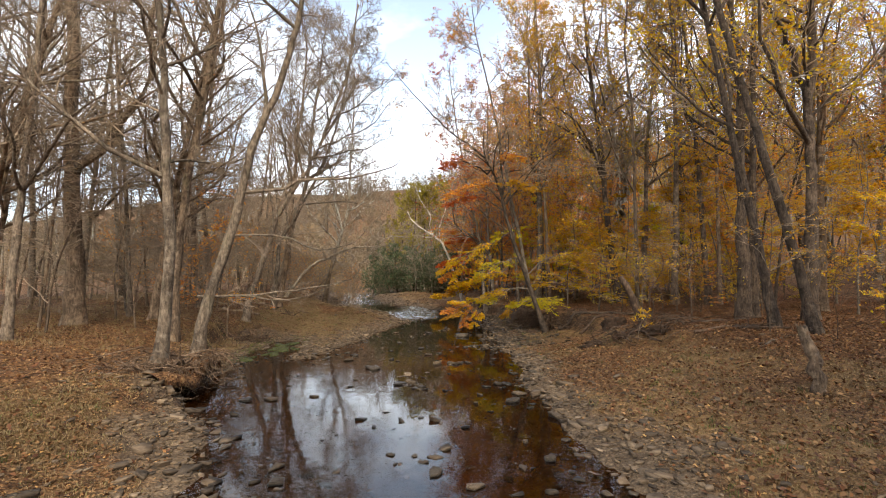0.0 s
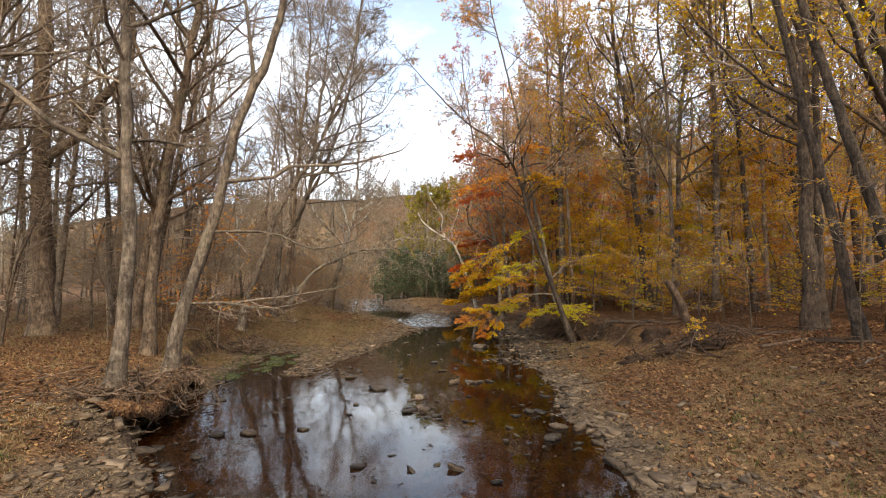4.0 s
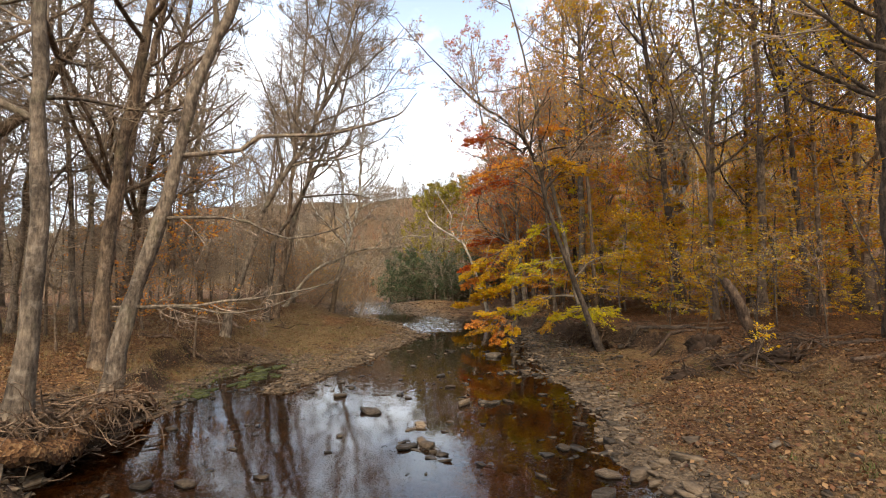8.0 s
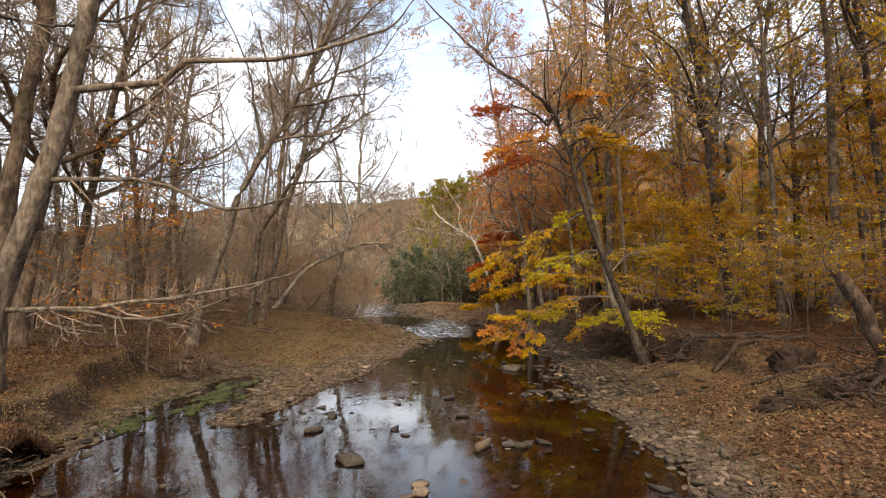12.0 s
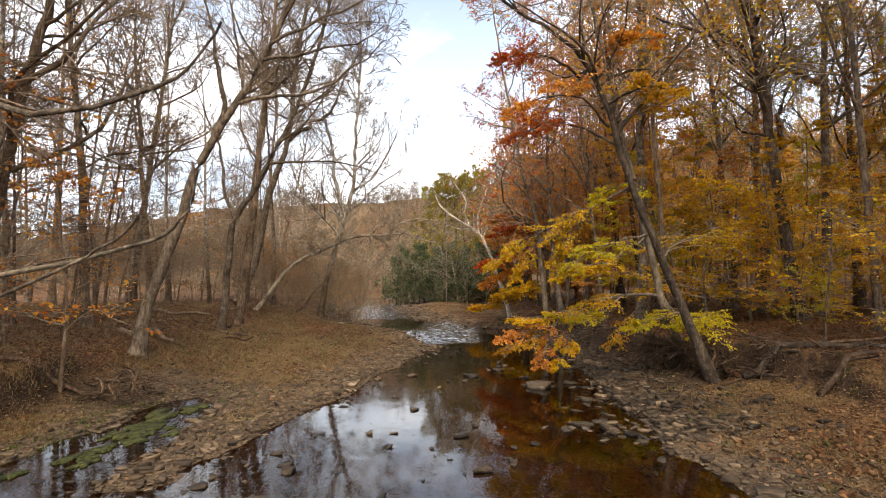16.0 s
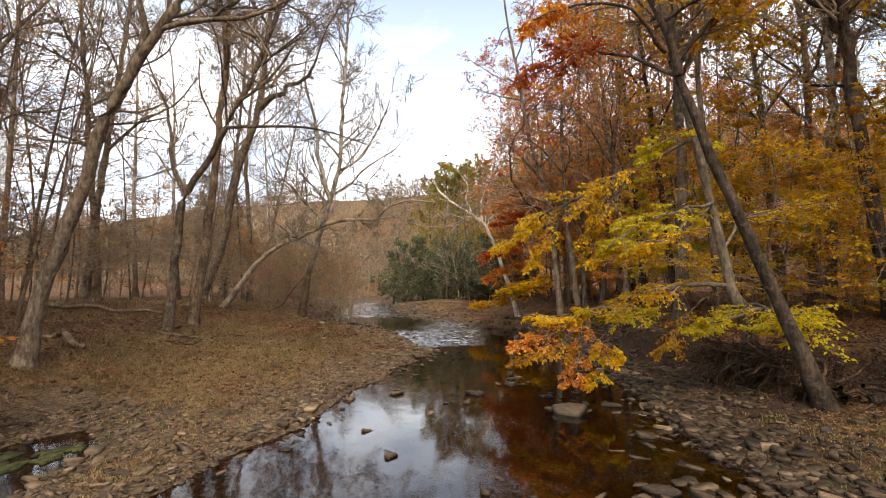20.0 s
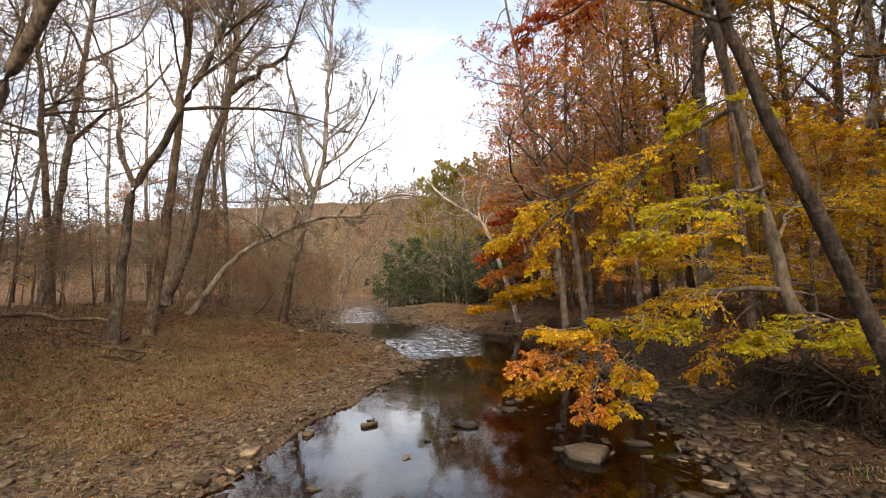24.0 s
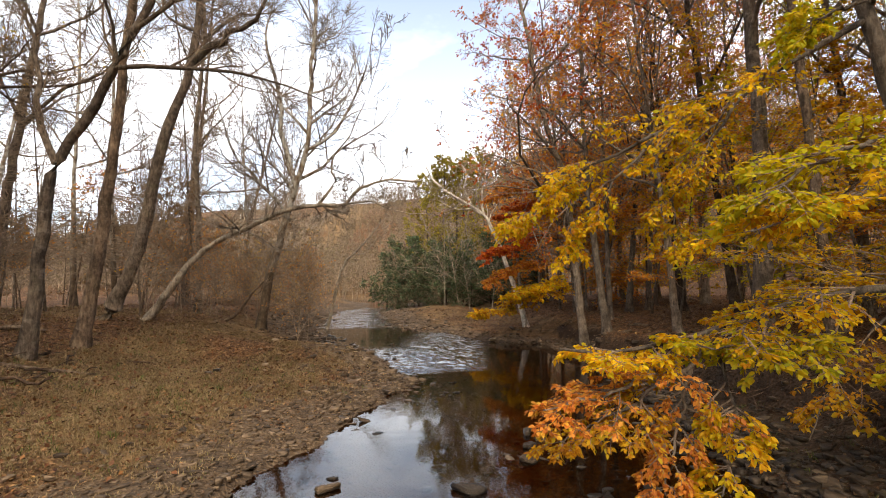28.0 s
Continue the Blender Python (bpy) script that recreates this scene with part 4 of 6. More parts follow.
# More trunks standing on the wooded terrace
for k, (x, y, dx, dy, r, mat, leaf, per) in enumerate([
        (8.3, 13.1, 0.1, 0.0, 0.20, BARK_DARK, L_YELLOW, 1), (8.75, 13.4, 0.4, 0.2, 0.13, BARK_DARK, L_OCHRE, 0.6), (9.9, 17.7, -0.3, 0.1, 0.12, BARK_DARK, L_OCHRE, 1), (10.5, 18.0, 0.2, 0.2, 0.10, BARK_BROWN, L_YELLOW, 1),
        (7.6, 10.9, -1.1, 0.4, 0.12, BARK_DARK, L_OCHRE, 0.3), (8.0, 10.2, -1.5, 0.6, 0.13, BARK_DARK, L_YELLOW, 0.3), (12.2, 18.4, 0.0, 0.2, 0.16, BARK_BROWN, L_OLIVE, 1), (7.3, 17.8, 0.1, 0.3, 0.09, BARK_BROWN, L_OCHRE, 1),
        (9.7, 25.7, 0.2, 0.0, 0.17, BARK_BROWN, L_ORANGE, 1), (9.2, 26.4, -0.3, 0.1, 0.16, BARK_GREY, L_OLIVE, 1), (6.3, 30.2, -0.5, 0.0, 0.15, BARK_DARK, L_RED, 1), (5.6, 25.6, -0.6, 0.2, 0.12, BARK_DARK, L_ORANGE, 1),
        (12.8, 25.4, 0.2, 0.1, 0.18, BARK_DARK, L_OCHRE, 1), (14.4, 21.6, -0.2, 0.2, 0.16, BARK_DARK, L_ORANGE, 1), (11.8, 14.8, 0.3, 0.0, 0.17, BARK_BROWN, L_OCHRE, 1)]):
    tree("tree", ("dark" if mat is BARK_DARK else "brown" if mat is BARK_BROWN else "grey") + "-barked tree with " + {L_YELLOW: "yellow", L_OCHRE: "ochre", L_OLIVE: "olive-green", L_ORANGE: "orange", L_RED: "red"}[leaf] + " leaves on the terrace",
         [(x, y, 0.9), (x + 0.25 * dx, y + 0.25 * dy, 3.0), (x + 0.6 * dx, y + 0.6 * dy, 5.5), (x + dx, y + dy, 8.5)], r, mat, 740 + k, 16 + k % 3, limbs=18, low=0.26, ratio=0.25, ang=46, sec=8, twigs=6, fine=0, thin=0.006, leaf_mat=leaf, per=5 * per, size=0.10, leaf_flat=0.75, group="terrace trees")

# The beech whose low boughs hang over the water
golden = tree("beech_tree", "grey beech hung with bright yellow low boughs over the water", [(3.66, 18.1, 0.7), (3.34, 18.0, 1.47), (3.2, 18.0, 2.18), (3.04, 18.0, 3.02), (2.89, 18.0, 3.88), (2.64, 18.0, 4.92), (2.56, 18.0, 5.37)],
     0.095, BARK_BEECH, 41, 13, limbs=14, low=0.5, ratio=0.24, ang=62, up=0.02, sec=8, twigs=6, fine=3, leaf_mat=L_ORANGE, per=0.8, size=0.085, leaf_flat=0.7)


def bough(root, label, points, radius, mat, seed, side=9, twigs=6, per=5, size=0.05, ratio=0.36, droop=-0.04, bark_mat=None):
    """A long leafy bough under its tree: flat sprays of leaves off one stem."""
    rng = np.random.RandomState(seed)
    foot = np.array(root.location)
    line = smooth_line([np.array(p, float) - foot for p in points], 12, 0.02, rng)
    rr = radius * np.linspace(1, 0.25, 12)
    V, F = tubes(line[None], rr[None], 7)
    stem_ob = piece("bough", mesh_of("bough", V, [F], True), bark_mat or BARK_BEECH, root, label)
    P, R = sprout(rng, line[None], rr[None], side, 0.22, 1.0, 48, ratio, 7, droop, 0.10, 0.6, True)
    P2, R2 = sprout(rng, P, R, twigs, 0.15, 1.0, 45, 0.45, 5, droop * 1.5, 0.10, 0.6, True)
    soup = Soup()
    soup.add(*tubes(P, R, 5))
    soup.add(*tubes(P2, np.maximum(R2, 0.0022), 3))
    tagged(piece("twig_growth", soup.mesh("twig_growth"), TWIG, stem_ob), kind="stuff")
    V, F = leaves(rng, P2, per, size, 0.66, True, 0.1)
    V2, F2 = leaves(rng, P, per, size, 0.66, True, 0.3)
    tagged(piece("foliage", mesh_of("foliage", np.concatenate([V, V2]), [np.concatenate([F, F2 + len(V)])]), mat, stem_ob), kind="stuff")


bough(golden, "long low bough of yellow leaves", [(3.48, 18.0, 1.41), (3.27, 18.0, 1.66), (2.85, 18.0, 1.71), (2.36, 18.0, 1.66), (1.87, 17.9, 1.54), (1.27, 17.8, 1.34), (0.7, 17.7, 1.25), (0.15, 17.6, 1.27)], 0.042, L_YELLOW, 51, 30, 10, 11, ratio=0.22)
bough(golden, "flat spray of yellow-green leaves", [(2.29, 18.0, 1.67), (2.34, 17.8, 1.46), (1.97, 17.6, 1.36), (1.56, 17.5, 1.32), (1.06, 17.5, 1.32)], 0.022, L_LIME, 63, 22, 9, 10, ratio=0.34)
bough(golden, "drooping twigs of copper leaves", [(1.27, 17.8, 1.32), (0.7, 17.5, 1.07), (0.37, 17.4, 0.95), (-0.02, 17.3, 0.89)], 0.02, L_COPPER, 52, 20, 9, 11, 0.043, ratio=0.36, droop=-0.05)
bough(golden, "lower twigs of ochre leaves", [(1.27, 17.8, 1.3), (0.93, 17.6, 1.05), (0.48, 17.5, 0.81), (0.11, 17.4, 0.65)], 0.02, L_OCHRE, 64, 20, 9, 11, 0.044, ratio=0.36, droop=-0.06)
bough(golden, "hanging spray of golden leaves", [(1.34, 17.7, 1.3), (1.34, 17.5, 0.87), (1.24, 17.4, 0.59), (1.05, 17.3, 0.33)], 0.02, L_YELLOW, 53, 18, 8, 10, ratio=0.32, droop=-0.08)
bough(golden, "spray of copper leaves close over the water", [(1.23, 17.7, 1.3), (0.99, 17.5, 0.86), (0.83, 17.4, 0.59), (0.76, 17.3, 0.35)], 0.02, L_COPPER, 59, 16, 8, 10, 0.043, ratio=0.3, droop=-0.08)
bough(golden, "broad flat spray of lime-yellow leaves over the roots", [(3.5, 18.0, 1.40), (3.7, 17.75, 1.36), (3.2, 17.6, 1.24), (2.55, 17.5, 1.12)], 0.02, L_LIME, 56, 28, 9, 10, ratio=0.44)
bough(golden, "lower flat spray of lime-yellow leaves", [(3.5, 18.0, 1.35), (3.95, 17.6, 1.28), (3.75, 17.35, 1.22), (3.3, 17.2, 1.14)], 0.016, L_LIME, 65, 24, 9, 10, ratio=0.50)
bough(golden, "thin spray of ochre leaves hanging towards the stones", [(3.08, 18.1, 1.67), (2.84, 18.2, 1.26), (2.48, 18.2, 0.91), (2.2, 18.1, 0.48)], 0.016, L_OCHRE, 66, 14, 7, 8, ratio=0.3, droop=-0.06)
bough(golden, "sloping bough of yellow leaves", [(2.83, 18.0, 3.95), (2.21, 18.2, 3.6), (1.55, 18.4, 3.3), (0.82, 18.5, 2.99), (0.37, 18.6, 2.7), (-0.1, 18.7, 2.41)], 0.03, L_YELLOW, 54, 28, 10, 12, ratio=0.26)
bough(golden, "hanging spray of yellow leaves", [(2.07, 18.2, 3.53), (1.66, 18.3, 3.05), (1.38, 18.4, 2.54), (1.36, 18.4, 2.09)], 0.018, L_YELLOW, 60, 15, 8, 9, ratio=0.34, droop=-0.08)
bough(golden, "thin hanging spray of golden leaves", [(1.25, 18.4, 3.15), (0.73, 18.5, 2.57), (0.5, 18.5, 2.26), (0.34, 18.5, 1.96)], 0.016, L_YELLOW, 61, 14, 8, 9, ratio=0.3, droop=-0.08)
bough(golden, "level bough of yellow leaves", [(3.05, 17.9, 2.93), (2.38, 17.5, 2.76), (1.71, 17.1, 2.51), (1.17, 16.9, 2.17)], 0.025, L_LIME, 55, 20, 9, 11, ratio=0.32)
bough(golden, "level spray of yellow leaves", [(2.98, 17.9, 2.86), (2.18, 17.4, 2.33), (1.64, 17.1, 2.24), (1.25, 17.0, 2.06)], 0.02, L_YELLOW, 57, 18, 9, 11, ratio=0.32)
bough(golden, "high spray of yellow leaves", [(2.91, 18.0, 4.1), (2.61, 17.7, 3.98), (2.25, 17.5, 3.78), (1.98, 17.4, 3.58)], 0.02, L_LIME, 58, 15, 8, 11, ratio=0.4)
bough(golden, "bough of golden leaves reaching away from the water", [(3.19, 18.0, 2.19), (4.06, 19.0, 2.82), (5.25, 20.0, 3.1), (6.24, 20.5, 3.0)], 0.025, L_YELLOW, 62, 22, 9, 11, ratio=0.28)

# A second beech at the pool's far end, its low boughs turned orange
amber = tree("beech_tree", "slim beech with layered orange boughs at the pool's end", [(3.0, 30.4, 0.5), (2.8, 30.4, 2.2), (2.55, 30.3, 4.4), (2.3, 30.2, 6.6)],
     0.10, BARK_BEECH, 43, 12, limbs=16, low=0.4, ratio=0.26, ang=62, up=0.02, sec=8, twigs=6, fine=2, leaf_mat=L_RED, per=1, size=0.09, leaf_flat=0.8)
for k, (points, mat) in enumerate([
        ([(2.9, 30.4, 1.7), (1.9, 30.1, 1.75), (0.9, 29.8, 1.35), (-0.35, 29.6, 1.0)], L_OCHRE),
        ([(2.88, 30.4, 1.9), (2.0, 29.7, 2.0), (1.2, 29.2, 1.75), (0.4, 28.9, 1.45)], L_YELLOW),
        ([(2.82, 30.4, 2.4), (1.8, 30.3, 2.6), (0.9, 30.2, 2.45), (0.0, 30.1, 2.1)], L_COPPER),
        ([(2.7, 30.4, 3.2), (1.8, 30.0, 3.55), (0.9, 29.8, 3.3), (-0.1, 29.7, 2.9)], L_RED),
        ([(2.6, 30.3, 4.0), (1.9, 30.9, 4.6), (1.2, 31.4, 4.7), (0.6, 31.8, 4.5)], L_RED),
        ([(2.55, 30.3, 4.4), (1.7, 29.6, 5.0), (0.9, 29.3, 5.1), (0.2, 29.1, 4.8)], L_COPPER)]):
    bough(amber, "flat spray of " + {L_OCHRE: "ochre", L_YELLOW: "yellow", L_COPPER: "copper", L_RED: "red"}[mat] + " leaves", points, 0.03, mat, 720 + k, 30, 9, 10, 0.10, ratio=0.36, droop=-0.02)

# Flat sprays of turning leaves high on the slanting beech
for k, (points, mat) in enumerate([
        ([(2.12, 17.1, 4.9), (1.61, 16.8, 5.3), (0.98, 16.5, 5.33), (0.21, 16.3, 4.98)], L_ORANGE),
        ([(1.98, 17.1, 5.27), (2.43, 16.7, 5.43), (2.76, 16.4, 5.37), (3.1, 16.2, 5.17)], L_OCHRE),
        ([(2.22, 17.0, 4.51), (1.63, 17.3, 4.99), (0.97, 17.6, 5.18), (0.13, 17.8, 4.83)], L_RED),
        ([(2.13, 17.0, 4.71), (2.78, 17.4, 5.32), (3.41, 17.7, 5.54), (3.86, 18.0, 5.48)], L_OCHRE),
        ([(1.63, 17.2, 5.9), (1.1, 17.0, 6.24), (0.47, 16.8, 6.26), (-0.13, 16.6, 5.97)], L_RED),
        ([(1.63, 17.2, 5.9), (2.09, 17.0, 6.41), (2.41, 16.8, 6.49), (2.89, 16.6, 6.35)], L_ORANGE)]):
    bough(slanting, "flat spray of " + {L_ORANGE: "orange", L_OCHRE: "golden", L_RED: "red-brown"}[mat] + " leaves", points, 0.03, mat, 671 + k, 18, 8, 8, 0.06, ratio=0.34, droop=-0.03, bark_mat=BARK_DARK)

# Broken stumps
def snag(label, points, radius, seed, mat, feet=7):
    rng = np.random.RandomState(seed)
    foot = np.array(points[0], float)
    foot[2] = float(land(foot[0], foot[1])) - 0.08
    root = thing("broken_snag", foot, label, "stump")
    line = smooth_line([np.array(p, float) - foot for p in [foot] + list(points[1:])], 9, 0.02, rng)
    V, F = tubes(line[None], (radius * np.linspace(1.25, 0.8, 9))[None], 10)
    V[-10:] += rng.uniform(-0.02, 0.16, (10, 1)) * np.array([[-0.3, 0, 1.0]])
    away = V - np.repeat(line, 10, 0)
    V += away * 0.25 * rng.uniform(-1, 1, (len(V), 1))
    piece("trunk", mesh_of("trunk", np.concatenate([V, line[-1:]]), [F, np.array([[80 + k, 80 + (k + 1) % 10, 90] for k in range(10)])], False), mat, root)
    for k in range(feet):
        a = k / 7 * 6.28 + rng.uniform(-0.3, 0.3)
        q = np.array([[0, 0, 0.12], [math.cos(a) * 0.3, math.sin(a) * 0.3, 0.10], [math.cos(a) * 0.6, math.sin(a) * 0.6, 0.02], [math.cos(a + 0.3) * 0.9, math.sin(a + 0.3) * 0.9, -0.06]])
        V, F = tubes(smooth_line(q, 7, 0.02, rng)[None], (radius * np.linspace(0.45, 0.12, 7))[None], 6)
        piece("root", mesh_of("root", V, [F], True), mat, root)


snag("dark rotting broken trunk leaning on the leafy bank", [(5.12, 12.35, 0.6), (5.16, 12.35, 0.95), (5.0, 12.35, 1.4), (4.78, 12.35, 1.85), (4.66, 12.35, 2.05)], 0.098, 61, DEAD)
snag("pale broken stump leaning on the gravel terrace", [(5.65, 7.2, 0.5), (5.54, 7.2, 1.01), (5.43, 7.2, 1.31)], 0.085, 62, BARK_BROWN, 0)


def roots(label, centre, along, count, seed, length=0.9, drop=0.5, mat=None, sizes=(0.006, 0.010, 0.017, 0.032), curl=0.42):
    """A tangle of bare roots hanging from an undercut bank, with dark earth behind."""
    rng = np.random.RandomState(seed)
    root = thing("root_tangle", centre, label, "roots")
    a = np.array(along, float)
    out = unit(np.array([-a[1], a[0], 0.0]))
    for k in range(count):
        p = a * rng.uniform(-0.5, 0.5) + np.array([0, 0, rng.uniform(-0.05, 0.15)]) - out * 0.2
        d = unit(out * rng.uniform(0.5, 1.2) + a * rng.normal(0, 0.35) + np.array([0, 0, rng.uniform(-0.6, 0.2)]))
        q = [p]
        for j in range(6):
            q.append(q[-1] + d * length / 6 * rng.uniform(0.6, 1.4))
            d = unit(d + rng.normal(0, curl, 3) + np.array([0, 0, -0.26 * drop]))
        r0 = rng.choice(sizes, p=[0.5, 0.28, 0.16, 0.06])
        V, F = tubes(smooth_line(q, 9)[None], (r0 * np.linspace(1, 0.35, 9))[None], 5)
        piece("root", mesh_of("root", V, [F], True), mat or ROOT, root)
    return root


def ledge(label, line, out, thick, seed):
    """A ragged lip of rooted soil jutting out over an undercut."""
    rng = np.random.RandomState(seed)
    p = smooth_line([(x, y, 0) for x, y in line], 34)
    n = len(p)
    t = unit(np.gradient(p, axis=0))
    o = np.stack([-t[:, 1], t[:, 0], np.zeros(n)], -1)
    rows = []
    for k, (f, dz) in enumerate([(-0.7, -0.16), (-0.55, 0.0), (0.0, 0.035), (0.55, 0.02), (0.9, -0.03), (1.0, -0.6), (0.55, -1.0), (-0.4, -1.3)]):
        q = p + o * (f * out * (1 + 0.6 * rng.uniform(-1, 1, (n, 1)) * (f > 0)))
        top = land(p[:, 0] - o[:, 0] * 0.35, p[:, 1] - o[:, 1] * 0.35)
        q[:, 2] = top + (dz if k < 5 else dz * thick) + rng.uniform(-0.05, 0.05, n)
        rows.append(q)
    V = np.stack(rows, 1).reshape(-1, 3)
    m = len(rows)
    F = np.array([[i * m + j, (i + 1) * m + j, (i + 1) * m + (j + 1) % m, i * m + (j + 1) % m] for i in range(n - 1) for j in range(m)])
    tagged(piece("bank_ledge", mesh_of("bank_ledge", V, [F], True), GROUND), label, "bank", kind="structure")


ledge("overhanging lip of rooted soil on the creek bank", [(-5.35, 11.2), (-5.0, 10.0), (-4.75, 9.2), (-4.55, 8.4), (-4.7, 7.7)], -0.26, 0.10, 81)
ledge("overhanging lip of rooted soil under the leaning beeches", [(3.55, 19.3), (3.35, 18.4), (3.45, 17.7), (3.85, 17.1), (4.5, 16.4)], 0.45, 0.12, 82)
roots("tangled bare roots hanging from the undercut bank", (-4.6, 8.7, 0.50), (-0.8, -1.7, 0), 70, 71, 0.6, 0.9, curl=0.65)
roots("pale roots spread flat over the bank's brink", (-4.7, 8.5, 0.56), (-1.0, -1.9, 0), 60, 77, 0.8, 0.15, None, (0.006, 0.010, 0.015, 0.024), 0.55)
roots("mass of bare roots in the undercut beside the slanting beech", (3.4, 17.9, 0.62), (-0.45, 1.9, 0), 170, 72, 0.85, 1.2, ROOT_SHADED, curl=0.6)
roots("stout gnarled roots fanning down the undercut", (3.45, 17.8, 0.66), (-0.3, 1.2, 0), 30, 75, 0.95, 1.1, ROOT_SHADED, (0.012, 0.018, 0.028, 0.04), 0.75)
roots("short roots gripping the bank at the slanting beech's foot", (3.75, 16.75, 0.42), (0.5, -0.6, 0), 26, 76, 0.7, 0.8, ROOT_SHADED, (0.01, 0.016, 0.03, 0.045), 0.6)
roots("small tangle of roots and driftwood on the bank", (-5.8, 15.4, 0.45), (-0.4, -0.9, 0), 26, 73, 0.6, 0.6)
roots("long roots creeping along the leafy bank", (4.7, 16.1, 0.60), (1.3, -0.5, 0), 24, 74, 1.3, 0.5, ROOT_SHADED)


# ---------------------------------------------------------------- the woods behind
def stem(seed, height, lean=0.08):
    rng = np.random.RandomState(seed)
    a, b = rng.normal(0, lean, 2)
    return [(0, 0, 0), (a * height * 0.3, b * height * 0.3, height * 0.3), (a * height * 0.7 + rng.normal(0, 0.2), b * height * 0.7, height * 0.65), (a * height, b * height, height)]


def shifted(points, x, y):
    z = float(land(x, y))
    return [(p[0] + x, p[1] + y, p[2] + z) for p in points]


def wood(kind, label, where, seed, height, radius, bark_mat, **more):
    """A tree built once and copied over the given spots."""
    spots = where
    x, y, turn, k = spots[0]
    first = tree(kind, label, shifted(stem(seed, height), x, y), radius, bark_mat, seed, **more)
    spread(first, spots[1:])


KEPT = [(-5.1, 8.6), (-6.7, 11.8), (-9.9, 12.7), (-5.2, 10.2), (-7.1, 17.2), (-7.5, 20.9), (-7.6, 22.1), (-8.7, 24), (-9, 28), (-6.9, 27.7), (3.6, 16.6), (7.5, 20.3), (9.2, 21.8), (8.9, 18.3), (8.2, 23), (9.1, 11.8), (2.5, 27.4), (2.9, 26.9), (8.7, 30), (4.3, 19), (8.3, 13.1), (9.9, 17.7), (10.5, 18), (7.6, 10.9), (8, 10.2), (12.2, 18.4), (7.3, 17.8), (9.7, 25.7), (9.2, 26.4), (6.3, 30.2), (5.6, 25.6), (12.8, 25.4), (14.4, 21.6), (11.8, 14.8), (1.3, 32), (3, 30.4)]


def scatter(seed, count, xr, yr, gap, keep=lambda x, y: True, lo=0.8, hi=1.15):
    rng = np.random.RandomState(seed)
    out, tries = [], 0
    while len(out) < count and tries < count * 60:
        tries += 1
        x, y = rng.uniform(*xr), rng.uniform(*yr)
        if not keep(x, y) or any((x - a) ** 2 + (y - b) ** 2 < gap * gap for a, b in KEPT):
            continue
        KEPT.append((x, y))
        out.append((x, y, rng.uniform(0, 360), rng.uniform(lo, hi)))
    return out


def left_side(x, y):
    return x < np.interp(y, BANK_LY, BANK_L) - 1.2 - 0.02 * y


def right_side(x, y):
    """The wooded side, with the open terrace by the broken snag left clear."""
    if y < 19 and x < 11:
        return False
    return x > np.interp(y, BANK_RY, BANK_R) + 1.2 + 0.02 * max(y - 25, 0)


NEAR_L, FAR_L = ((-26, -6), (8, 48)), ((-60, -9), (30, 95))
for k in range(4):
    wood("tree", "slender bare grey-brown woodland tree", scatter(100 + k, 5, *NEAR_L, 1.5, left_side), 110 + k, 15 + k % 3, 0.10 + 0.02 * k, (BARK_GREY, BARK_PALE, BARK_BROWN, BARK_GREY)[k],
         limbs=18, low=0.3, ratio=0.24, ang=44, sec=8, twigs=6, fine=3, up=0.12, thin=0.0055, leaf_mat=(L_TAN, L_OCHRE, L_ORANGE, L_TAN)[k], per=(0.015, 0.03, 0.012, 0.02)[k], size=0.07, group="woodland trees")
for k in range(3):
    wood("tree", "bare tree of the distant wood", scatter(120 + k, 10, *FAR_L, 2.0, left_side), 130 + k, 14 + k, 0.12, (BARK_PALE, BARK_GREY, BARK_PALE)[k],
         limbs=18, low=0.3, ratio=0.24, sec=9, twigs=7, fine=0, up=0.12, thin=0.009, whole=False, leaf_mat=(L_TAN, L_TAN, L_OCHRE)[k], per=(0.08, 0.05, 0.12)[k], size=0.10, group="woodland trees")

for k in range(2):
    wood("tree", "bare brown tree with many fine branches on the terrace", scatter(280 + k, 7, (-21, -8.2), (9.5, 18), 1.3, left_side), 285 + k, 14 + k, 0.13, (BARK_BROWN, BARK_GREY)[k],
         limbs=22, low=0.22, ratio=0.26, ang=58, sec=8, twigs=6, fine=3, up=0.06, thin=0.0055, leaf_mat=L_TAN, per=0.02, size=0.07, group="woodland trees")
for k in range(3):
    wood("young_tree", "slim bare pole-like young tree in the wood", scatter(260 + k, 7, (-20, -7.6), (14, 46), 0.8, left_side, 0.7, 1.1), 265 + k, 10.0 + k, 0.05, (BARK_BROWN, BARK_GREY, BARK_BROWN)[k],
         limbs=16, low=0.3, ratio=0.18, ang=48, sec=6, twigs=5, fine=2, up=0.14, thin=0.006, whole=False, leaf_mat=L_TAN, per=0.015, size=0.07, group="young trees")

NEAR_R, FAR_R = ((4.8, 26), (9, 48)), ((2.0, 55), (32, 105))
TONES = [(L_OCHRE, 5), (L_OLIVE, 5), (L_LIME, 5), (L_ORANGE, 6), (L_RED, 4)]
for k in range(5):
    wood("tree", "autumn tree with thinning leaves on the slope", scatter(140 + k, 7, *NEAR_R, 1.7, right_side), 150 + k, 16 + k % 3, 0.10 + 0.02 * k, (BARK_BROWN, BARK_GREY, BARK_PALE, BARK_BEECH, BARK_DARK)[k],
         limbs=20, low=0.25, ratio=0.27, ang=44, sec=8, twigs=6, fine=0, up=0.10, thin=0.0055, wob=0.13, leaf_mat=TONES[k][0], per=TONES[k][1], size=0.08, leaf_flat=0.8, group="slope trees")
